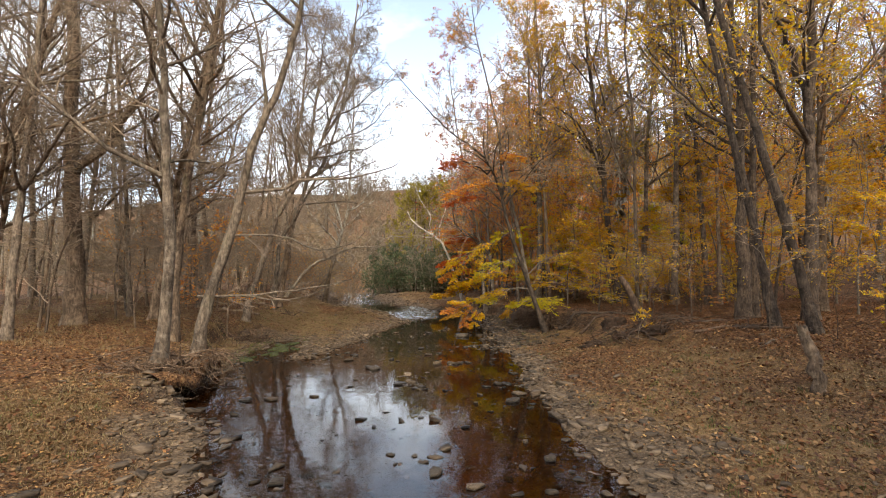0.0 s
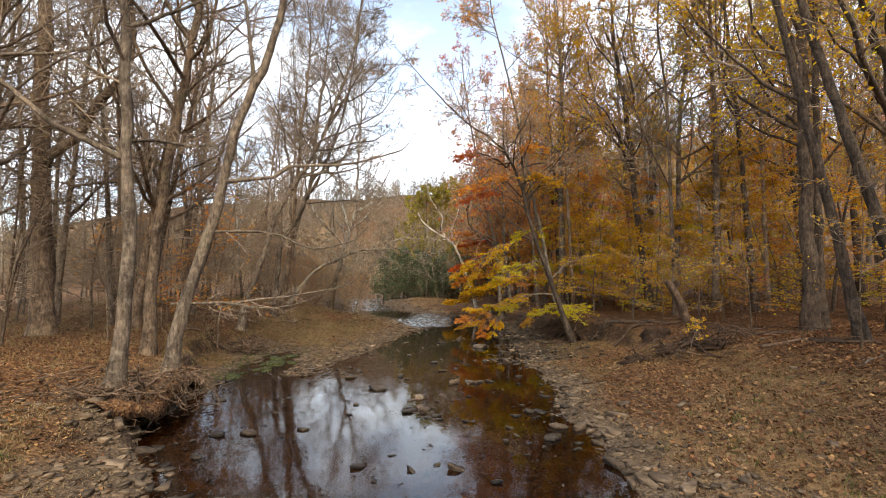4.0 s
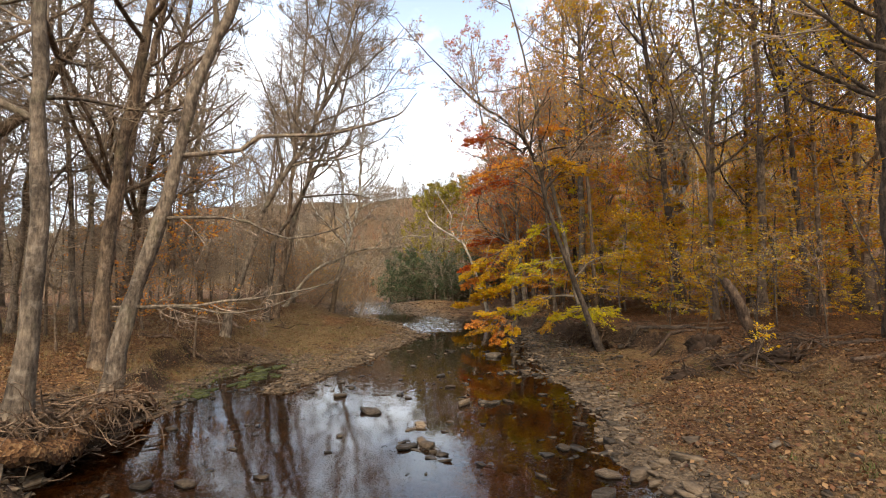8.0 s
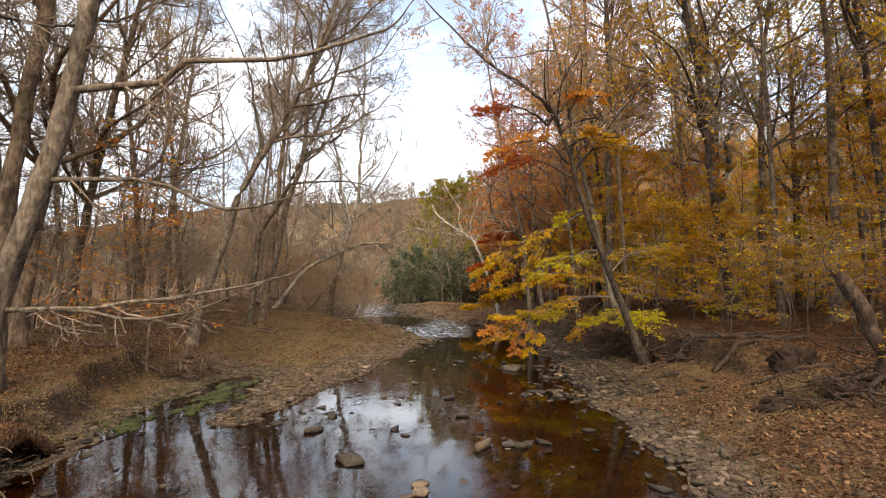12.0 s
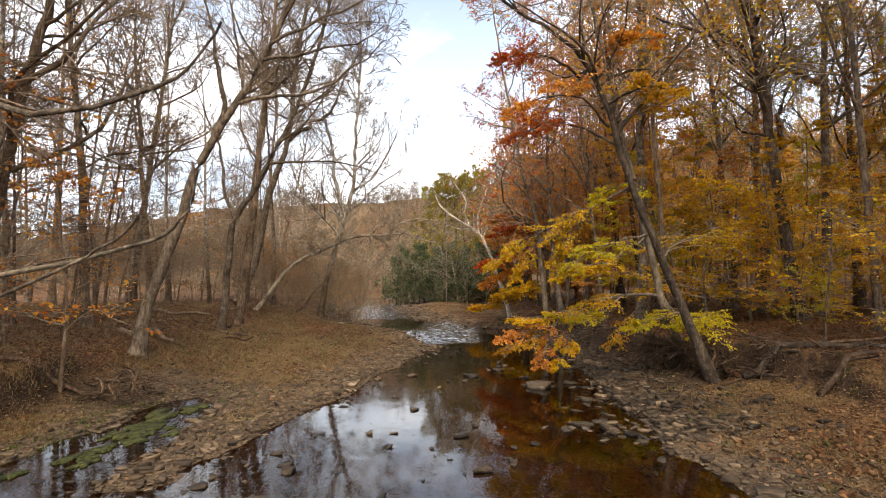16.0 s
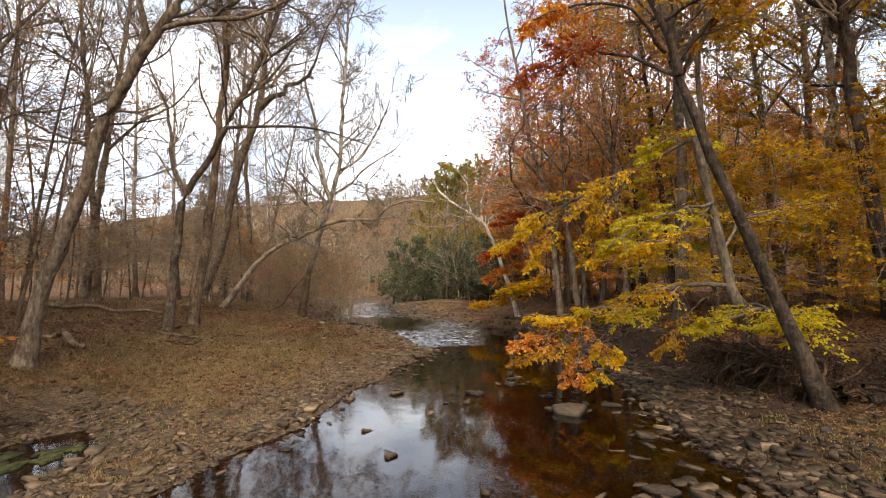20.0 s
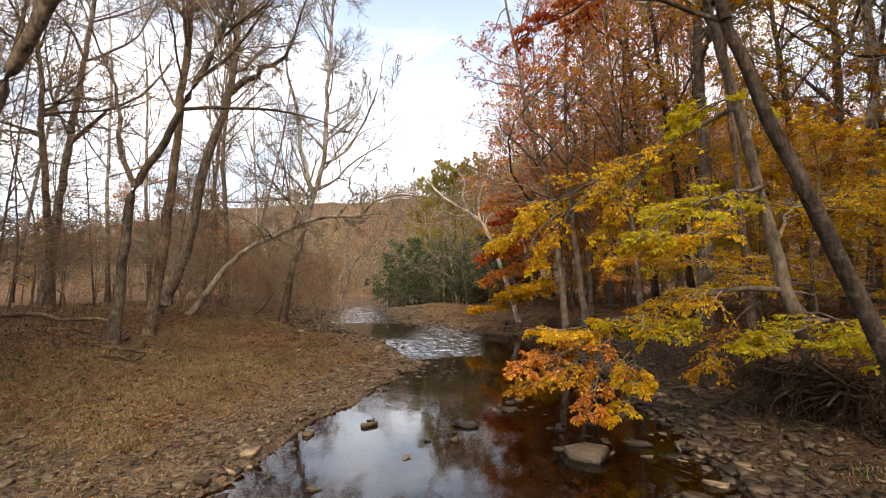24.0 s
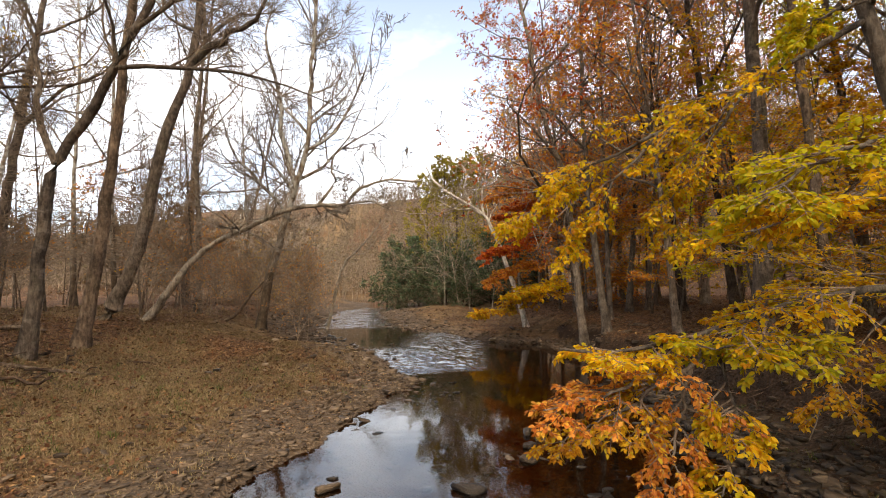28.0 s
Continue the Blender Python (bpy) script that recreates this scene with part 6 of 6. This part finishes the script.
stone_bed("edge_stones", "angular stones breaking the shallow water by the shore", 1300, 428, by_edge((-6, 3), (3.6, 23), -0.9, 0.1), 0.03, 0.20, STONE_DAMP_SHADED, 0.025)
stone_bed("edge_stones", "pale angular stones along the shore", 800, 429, by_edge((-5, 4), (3.6, 23), -0.35, 0.6), 0.05, 0.26, STONE, 0.02)
stone_bed("edge_stones", "chunky flat stones strewn on the dark gravel", 360, 430, by_edge((0.8, 5), (14.2, 23), -0.5, 1.7), 0.08, 0.26, STONE_DAMP_SHADED, 0.02)
stone_bed("edge_stones", "pale flat slabs lying on the dark gravel", 170, 432, by_edge((0.8, 4.4), (13.8, 21), -0.4, 1.3), 0.10, 0.30, STONE, 0.02)
stone_bed("creek_stones", "small stones just breaking the creek's surface", 330, 433, by_edge((-3.6, 2), (4.2, 15), -2.6, -0.1), 0.04, 0.20, STONE_DAMP_SHADED, 0.012)
stone_bed("edge_stones", "pale slabs lying on the near shore", 150, 434, by_edge((-6, -2), (3.4, 8.6), -0.3, 1.5), 0.10, 0.34, STONE, 0.02)
stone_bed("edge_stones", "pale slabs along the gravel edge", 130, 435, by_edge((1.4, 5), (3.4, 13), -0.4, 1.1), 0.10, 0.34, STONE, 0.02)
stone_bed("riffle_stones", "dark wet stones breaking the riffle", 900, 425, by_edge((-6, 0.4), (23, 31), -3.5, 0.2), 0.06, 0.24, STONE_WET)


def heap(x, y, r, squash=0.7):
    def spot(rng, n):
        return np.array([x, y]) + rng.normal(0, 1, (n, 2)) * np.array([r, r * squash])
    return spot


for k, (x, y, r, n) in enumerate([(-0.68, 9.5, 0.26, 46), (0.25, 11.75, 0.3, 34), (1.15, 14.5, 0.38, 50), (1.15, 9.4, 0.22, 26), (0.05, 19.1, 0.32, 30), (-0.8, 10.3, 0.2, 22), (1.3, 8.2, 0.3, 26), (-1.7, 5.2, 0.22, 16), (-2.5, 12.3, 0.4, 36), (0.6, 17.9, 0.45, 26), (1.2, 17.6, 0.4, 26), (-0.3, 5.3, 0.25, 18)]):
    stone_bed("cobble_cluster", "small heap of cobbles breaking the water", n, 600 + k, heap(x, y, r), 0.04, 0.22, STONE if k % 3 else STONE_WET, 0.02)


# ---------------------------------------------------------------- litter, grass, weeds
def flakes(name, label, count, seed, spot, size, mat, lift=0.012, curl=0.28):
    rng = np.random.RandomState(seed)
    p = spot(rng, count)
    n = len(p)
    p = np.stack([p[:, 0], p[:, 1], land(p[:, 0], p[:, 1]) + lift + rng.uniform(0, 0.02, n)], -1)
    a = rng.uniform(0, 6.283, n)
    d = unit(np.stack([np.cos(a), np.sin(a), rng.normal(0, curl, n)], -1))
    w = unit(np.cross(d, np.array([0, 0, 1.0]) + rng.normal(0, curl, (n, 3))))
    up = np.cross(w, d)
    z = (size * rng.uniform(0.5, 1.3, n))[:, None]
    V = np.stack([p - d * z * 0.5, p + w * z * 0.32 + up * z * 0.14, p + d * z * 0.5, p - w * z * 0.32 + up * z * 0.12], 1).reshape(-1, 3)
    tagged(piece(name, mesh_of(name, V, [np.arange(n * 4).reshape(n, 4)]), mat), label, "leaves", kind="stuff")


def on_land(xr, yr, dry=0.5):
    def spot(rng, n):
        p = np.stack([rng.uniform(*xr, n * 3), rng.uniform(*yr, n * 3)], -1)
        d = -inside(p[:, 0], p[:, 1])
        stony = (p[:, 0] > 0.5) & (p[:, 0] < 5) & (p[:, 1] > 14.6) & (p[:, 1] < 25) & (d < 1.6 + 0.4 * lattice(p[:, 0] * 1.4, p[:, 1] * 1.4, 29))
        keep = (d > 0.15) & (~stony | (rng.uniform(0, 1, len(p)) < 0.08)) & (rng.uniform(0, 1, len(p)) < np.clip((d - 0.1) / dry, 0.12, 1) * (1 - 0.75 * gravelly(p[:, 0], p[:, 1])))
        return p[keep][:n]
    return spot


def off_bar(xr, yr, share):
    """Dry land, with only a share of the leaves on the grassy bar."""
    base = on_land(xr, yr)

    def spot(rng, n):
        p = base(rng, n)
        grass = grassy(p[:, 0], p[:, 1]) * np.where(p[:, 0] < 0, step(12.0, 15.0, p[:, 1]), step(16.0, 13.0, p[:, 1]))
        return p[rng.uniform(0, 1, len(p)) > grass * (1 - share)]
    return spot


flakes("fallen_leaves", "brown fallen leaves covering the bare bank", 105000, 431, off_bar((-13, -2), (3, 26), 0.35), 0.040, L_LITTER_LIT)
flakes("fallen_leaves", "brown fallen leaves covering the wooded terrace", 110000, 432, off_bar((1.8, 13), (3, 24), 0.45), 0.038, L_LITTER)
def on_terrace(rng, n):
    """The higher ground under the trees, past the edge of the gravel."""
    p = on_land((3.5, 16), (4, 24))(rng, n)
    over = p[:, 0] - np.interp(p[:, 1], BANK_RY, BANK_R) + 0.5 * lattice(p[:, 0] * 0.8, p[:, 1] * 0.8, 28)
    return p[rng.uniform(0, 1, len(p)) < step(-0.6, 0.6, over)]


flakes("fallen_leaves", "russet fallen leaves deep on the terrace under the trees", 90000, 434, on_terrace, 0.045, L_RUSSET, 0.018)
flakes("curled_leaves", "larger curled leaves lying loose on the gravel terrace", 7000, 435, on_land((1.9, 10), (2.8, 14)), 0.065, L_LITTER_LIT, 0.02, 0.5)
flakes("curled_leaves", "dark curled leaves scattered over the gravel terrace", 9000, 436, on_land((1.9, 10), (2.8, 14)), 0.06, L_RUSSET, 0.02, 0.55)
flakes("curled_leaves", "dark curled leaves scattered over the bare bank", 9000, 437, on_land((-11, -2.2), (2.8, 24)), 0.055, L_RUSSET, 0.02, 0.55)
flakes("fallen_leaves", "brown fallen leaves under the farther trees", 26000, 433, on_land((-16, 16), (23, 40)), 0.08, L_LITTER)


def blades(name, label, count, seed, spot, height, mat, tuft=9):
    """Tufts of narrow bent blades."""
    rng = np.random.RandomState(seed)
    p = np.repeat(spot(rng, count), tuft, 0)
    n = len(p)
    p = p + rng.normal(0, 0.035, (n, 2))
    b = np.stack([p[:, 0], p[:, 1], land(p[:, 0], p[:, 1]) - 0.01], -1)
    h = (height * rng.uniform(0.35, 1.2, n))[:, None]
    a = rng.uniform(0, 6.283, n)
    lean = np.stack([np.cos(a), np.sin(a), np.zeros(n)], -1)
    w = np.stack([-np.sin(a), np.cos(a), np.zeros(n)], -1) * 0.0032
    zed = np.array([0, 0, 1.0])
    m = b + lean * h * rng.uniform(0.1, 0.45, (n, 1)) + zed * h * 0.55
    t = m + lean * h * rng.uniform(0.2, 0.6, (n, 1)) + zed * h * rng.uniform(-0.1, 0.4, (n, 1))
    V = np.stack([b - w, b + w, m + w, m - w, t], 1).reshape(-1, 3)
    k = (np.arange(n) * 5)[:, None]
    tagged(piece(name, mesh_of(name, V, [k + np.array([[0, 1, 2, 3]]), k + np.array([[3, 2, 4]])]), mat), label, "grass", kind="stuff")


def on_bar(xr, yr, power=1.0):
    def spot(rng, n):
        p = np.stack([rng.uniform(*xr, n * 6), rng.uniform(*yr, n * 6)], -1)
        keep = (rng.uniform(0, 1, len(p)) < grassy(p[:, 0], p[:, 1]) ** power * (1 - 0.9 * gravelly(p[:, 0], p[:, 1]))) & (inside(p[:, 0], p[:, 1]) < -0.3)
        return p[keep][:n]
    return spot


blades("dry_grass", "short dry straw-coloured grass on the long bar", 15000, 441, on_bar((-8, -1.5), (4, 26)), 0.055, L_GOLD, 13)
blades("moss_tufts", "low olive moss and grass tufts on the long bar", 900, 444, on_bar((-8, -1.5), (12, 26), 1.5), 0.035, L_WEED, 8)
blades("dry_grass", "flattened dry grass on the gravel bar", 9000, 442, on_bar((2, 8), (3, 18)), 0.045, L_STRAW)
blades("dry_grass", "thin yellowed grass under the bare trees", 7000, 445, on_land((-18, -6.5), (9, 30)), 0.13, L_GOLD, 7)
blades("weeds", "small green weeds scattered on the bars", 260, 443, on_bar((-8, 7), (4, 24), 2.0), 0.11, L_WEED, 12)


# ---------------------------------------------------------------- small things on the banks
def log(label, a, b, radius, seed, mat=None):
    rng = np.random.RandomState(seed)
    a, b = np.array(a, float), np.array(b, float)
    line = np.linspace(a, b, 9)
    line[:, 2] = land(line[:, 0], line[:, 1]) + radius * 0.7
    line[1:-1] += rng.normal(0, radius * 0.5, (7, 3))
    foot = line[0].copy()
    root = thing("fallen_log", foot, label, "log")
    V, F = tubes((line - foot)[None], (radius * np.linspace(1, 0.6, 9))[None], 9)
    n = len(V)
    piece("trunk", mesh_of("trunk", np.concatenate([V, (line - foot)[[0, -1]]]), [F, np.array([[(k + 1) % 9, k, n] for k in range(9)] + [[72 + k, 72 + (k + 1) % 9, n + 1] for k in range(9)])], True), mat or BARK_BROWN, root)
    P, R = sprout(rng, (line - foot)[None], (radius * np.linspace(1, 0.6, 9))[None], 3, 0.3, 0.95, 50, 0.22, 5, 0.06, 0.15, 0.5)
    for k in range(3):
        V, F = tubes(P[k:k + 1], R[k:k + 1], 5)
        piece("branch_stub", mesh_of("branch_stub", V, [F], True), mat or BARK_BROWN, root)


log("slim fallen log lying along the leafy bank", (-11.6, 21.9, 0), (-8.6, 22.4, 0), 0.06, 501)
log("weathered fallen branch on the bar's upper edge", (-7.4, 20.1, 0), (-6.2, 20.8, 0), 0.035, 502)
log("dark fallen branch beside the bare roots", (4.4, 15.3, 0), (6.6, 15.9, 0), 0.05, 503, DEAD)
log("bleached fallen branch on the leafy terrace", (5.2, 16.6, 0), (7.4, 17.0, 0), 0.035, 504, ROOT)
log("rotting log half buried in leaves", (6.4, 12.2, 0), (8.6, 12.9, 0), 0.07, 505, DEAD)
log("broken branch lying on leaves", (-7.9, 14.6, 0), (-6.4, 15.6, 0), 0.05, 506, DEAD)


def stick_pile(label, x, y, r, count, seed, mat, length=0.7, high=0.18):
    """A loose heap of broken sticks."""
    rng = np.random.RandomState(seed)
    z = float(land(x, y))
    root = thing("brush_pile", (x, y, z), label, "brush pile")
    for k in range(count):
        px, py = rng.normal(0, r, 2)
        g0 = float(land(x + px, y + py)) - z
        a = rng.uniform(0, 6.283)
        d = np.array([math.cos(a), math.sin(a), rng.normal(0, 0.22)])
        c = np.array([px, py, g0 + rng.uniform(0.0, high)])
        l = length * rng.uniform(0.4, 1.3)
        q = [c - d * l / 2, c - d * l * 0.1 + rng.normal(0, 0.04, 3), c + d * l * 0.2 + rng.normal(0, 0.04, 3), c + d * l / 2]
        r0 = rng.choice([0.007, 0.011, 0.018, 0.03], p=[0.4, 0.35, 0.18, 0.07])
        V, F = tubes(smooth_line(q, 6)[None], (r0 * np.linspace(1, 0.5, 6))[None], 5)
        piece("stick", mesh_of("stick", V, [F], True), mat, root)


stick_pile("heap of dark broken branches beside the rotten snag", 5.75, 12.5, 0.55, 60, 521, DEAD)
stick_pile("low pile of dead brush on the leafy bank", 4.6, 12.5, 0.4, 40, 522, DEAD)
stick_pile("pale driftwood sticks heaped on the root mat", -5.0, 9.1, 0.5, 70, 523, ROOT, 0.8)
stick_pile("pale dry twigs lying on the bank edge", -5.3, 8.0, 0.45, 45, 524, ROOT, 0.6, 0.1)
stick_pile("dark flood debris caught at the bank", -6.2, 15.6, 0.35, 40, 525, DEAD, 0.6, 0.3)
stick_pile("scattered dead branches under the bare trees", -7.2, 20.6, 0.6, 35, 526, DEAD, 0.7, 0.08)
stick_pile("flood-washed branches along the root bank", 4.6, 16.3, 0.6, 45, 527, DEAD, 0.9, 0.12)
stick_pile("tangle of fallen branches on the terrace", 6.9, 14.2, 0.7, 40, 528, DEAD, 0.9, 0.1)
stick_pile("twigs and small branches littering the gravel edge", 3.4, 20.6, 0.5, 35, 529, DEAD, 0.7, 0.1)


def root_plate(label, x, y, r, high, seed):
    """A ragged lump of torn-up earth bristling with broken roots."""
    rng = np.random.RandomState(seed)
    z = float(land(x, y)) - 0.05
    root = thing("root_plate", (x, y, z), label, "roots")
    n, m = 30, 10
    a = np.arange(n) / n * 2 * np.pi
    rings = []
    for k in range(m):
        f = k / (m - 1)
        rough = 0.45 * lattice(np.cos(a) * 2.2 + 9 + seed, np.sin(a) * 2.2 + f * 4 + 9, seed % 60) + 0.30 * lattice(np.cos(a) * 5 + 20, np.sin(a) * 5 + f * 9 + 20, seed % 47)
        wide = r * math.cos(f * 1.45) * (1 + rough + rng.uniform(-0.10, 0.10, n))
        rings.append(np.stack([np.cos(a) * wide, np.sin(a) * wide * 0.7, high * math.sin(f * 1.5) * (1 + 0.5 * rough + rng.uniform(-0.10, 0.10, n))], -1))
    V = np.concatenate(rings + [np.array([[0, 0, high]])])
    q = np.array([[k * n + i, k * n + (i + 1) % n, (k + 1) * n + (i + 1) % n, (k + 1) * n + i] for k in range(m - 1) for i in range(n)])
    t = np.array([[(m - 1) * n + i, (m - 1) * n + (i + 1) % n, m * n] for i in range(n)])
    piece("earth", mesh_of("earth", V, [q, t]), EARTH, root)
    for k in range(26):
        d = unit(np.array([rng.normal(0, 1), rng.normal(-0.4, 0.8), rng.uniform(0.0, 0.7)]))
        p = [d * r * 0.45]
        for j in range(5):
            p.append(p[-1] + d * r * rng.uniform(0.15, 0.34))
            d = unit(d + rng.normal(0, 0.5, 3) + np.array([0, 0, -0.15]))
        r0 = rng.choice([0.006, 0.011, 0.02])
        V, F = tubes(smooth_line(p, 9)[None], (r0 * np.linspace(1, 0.3, 9))[None], 5)
        piece("root", mesh_of("root", V, [F], True), ROOT_SHADED if k % 3 else DEAD, root)
    w = rng.uniform(-1, 1, (90, 2)) * r
    h = high * np.sqrt(np.maximum(0.05, 1 - (w[:, 0] / r) ** 2 - (w[:, 1] / (0.7 * r)) ** 2)) * 1.08
    p = np.stack([w[:, 0], w[:, 1], h], -1)
    d, e = unit(rng.normal(0, 1, (90, 3)) * np.array([1, 1, 0.3])), unit(rng.normal(0, 1, (90, 3)) * np.array([1, 1, 0.3]))
    V = np.stack([p - d * 0.022, p + e * 0.016, p + d * 0.022, p - e * 0.016], 1).reshape(-1, 3)
    tagged(piece("caught_leaves", mesh_of("caught_leaves", V, [np.arange(360).reshape(90, 4)]), L_RUSSET, root), kind="stuff")


for x, y, r, high, label in [(4.05, 12.6, 0.34, 0.17, "dark torn root plate lying on the bank's edge"), (4.7, 12.4, 0.28, 0.14, "small clod of earth and broken roots"), (5.5, 12.0, 0.40, 0.18, "mound of dark earth and roots beside the snag"),
                             (5.0, 13.9, 0.30, 0.34, "rotten mossy stump base behind the snag"), (6.9, 10.9, 0.36, 0.16, "low heap of dark earth and roots")]:
    root_plate(label, x, y, r, high, int(x * 100 + y * 10))

log("dark dead branch lying over the bank's edge", (5.2, 13.3, 0), (4.3, 13.9, 0), 0.04, 507, DEAD)
log("dark fallen limb among the russet leaves", (5.9, 11.2, 0), (7.7, 10.6, 0), 0.045, 508, DEAD)
log("thin grey fallen branch on the leafy terrace", (6.2, 9.4, 0), (7.6, 9.9, 0), 0.022, 509, BARK_GREY)
log("mossy trunk lying along the root bank", (4.0, 16.5, 0), (6.2, 15.9, 0), 0.07, 510, BARK_DARK)
log("weathered log half sunk in the grassy bank", (-8.6, 18.6, 0), (-7.0, 18.1, 0), 0.07, 517, BARK_BROWN)

# Low saplings and brush along the terrace's edge
EDGE = [(5.9, 13.4), (6.6, 12.6), (7.4, 12.0), (6.3, 14.4), (7.0, 10.2), (7.6, 9.2), (5.6, 15.0), (8.4, 11.0), (7.9, 14.6), (9.0, 9.6), (6.8, 16.2), (9.4, 13.9)]
re_ = np.random.RandomState(350)
EDGE = [(x, y, re_.uniform(0, 360), re_.uniform(0.6, 1.2)) for x, y in EDGE]
wood("sapling", "thin sapling with sparse golden leaves at the terrace's edge", EDGE[::3], 351, 2.6, 0.016, BARK_DARK,
     limbs=12, low=0.2, ratio=0.4, ang=62, up=0.0, sec=5, twigs=4, fine=0, thin=0.003, whole=False, leaf_mat=L_YELLOW, per=1, size=0.065, leaf_flat=0.85, flat=True, group="saplings")
wood("sapling", "thin sapling with sparse ochre leaves at the terrace's edge", EDGE[1::3], 352, 3.2, 0.018, BARK_BROWN,
     limbs=14, low=0.2, ratio=0.36, ang=66, up=0.0, sec=6, twigs=4, fine=0, thin=0.003, whole=False, leaf_mat=L_OCHRE, per=1, size=0.065, leaf_flat=0.85, flat=True, group="saplings")
wood("brush", "low tangle of dark bare stems", EDGE[2::3], 353, 1.4, 0.012, DEAD,
     limbs=16, low=0.05, ratio=0.7, ang=50, up=0.02, sec=6, twigs=4, fine=0, thin=0.003, whole=False, twig_mat=DEAD, leaf_mat=L_YELLOW, per=0.08, size=0.06, category="shrub", group="brush")
tree("sapling", "tiny sapling with a few bright yellow leaves by the snag", shifted([(0, 0, 0), (0.05, 0, 0.3), (0.15, -0.05, 0.6), (0.2, -0.1, 0.8)], 4.85, 11.9), 0.014, TWIG, 531,
     limbs=7, low=0.3, ratio=0.6, ang=65, up=0, sec=4, twigs=3, fine=0, thin=0.002, whole=False, leaf_mat=L_YELLOW, per=3, size=0.05, leaf_flat=0.8, flat=True)


def algae(label, x, y, rx, ry, seed):
    """A ragged floating mat: a few torn lobes joined into one."""
    rng = np.random.RandomState(seed)
    soup = Soup()
    n = 40
    a = np.arange(n) / n * 2 * np.pi
    for k in range(9):
        cx, cy = rng.normal(0, rx * 0.7), rng.normal(0, ry * 0.6)
        size = rng.uniform(0.15, 0.5)
        r = (1 + 0.35 * np.sin(a * rng.randint(2, 5) + rng.uniform(0, 6)) + rng.uniform(-0.3, 0.3, n)) * size
        top = np.stack([cx + np.cos(a) * r * rx, cy + np.sin(a) * r * ry, 0.012 + 0.001 * k + rng.uniform(0, 0.006, n)], -1)
        low = top * np.array([1.0, 1.0, 0]) + np.array([0, 0, -0.02])
        V = np.concatenate([low, top, [[cx, cy, 0.016 + 0.001 * k]]])
        q = np.array([[i, (i + 1) % n, n + (i + 1) % n, n + i] for i in range(n)])
        t = np.array([[n + i, n + (i + 1) % n, 2 * n] for i in range(n)])
        base = soup.count
        soup.v.append(V)
        soup.q.append(q + base)
        soup.t.append(t + base)
        soup.count += len(V)
    ob = piece("algae_mat", soup.mesh("algae_mat"), ALGAE)
    ob.location = (x, y, 0.0)
    tagged(ob, label, "algae", kind="stuff")


algae("ragged green mat of algae in the still backwater", -5.0, 14.7, 0.26, 0.5, 511)
algae("small green algae patch beside the gravel", -4.75, 13.3, 0.2, 0.35, 512)
algae("green algae strip along the muddy edge", -5.2, 12.3, 0.22, 0.4, 513)
algae("thin algae patch in the backwater", -4.75, 15.4, 0.22, 0.25, 514)
algae("ragged algae patch near the gravel bar", -4.75, 14.2, 0.2, 0.4, 515)
blades("weeds", "green water weeds round the backwater", 160, 516, lambda rng, n: np.array([-5.1, 14.0]) + rng.normal(0, 1, (n, 2)) * np.array([0.45, 1.2]), 0.10, L_WEED, 14)
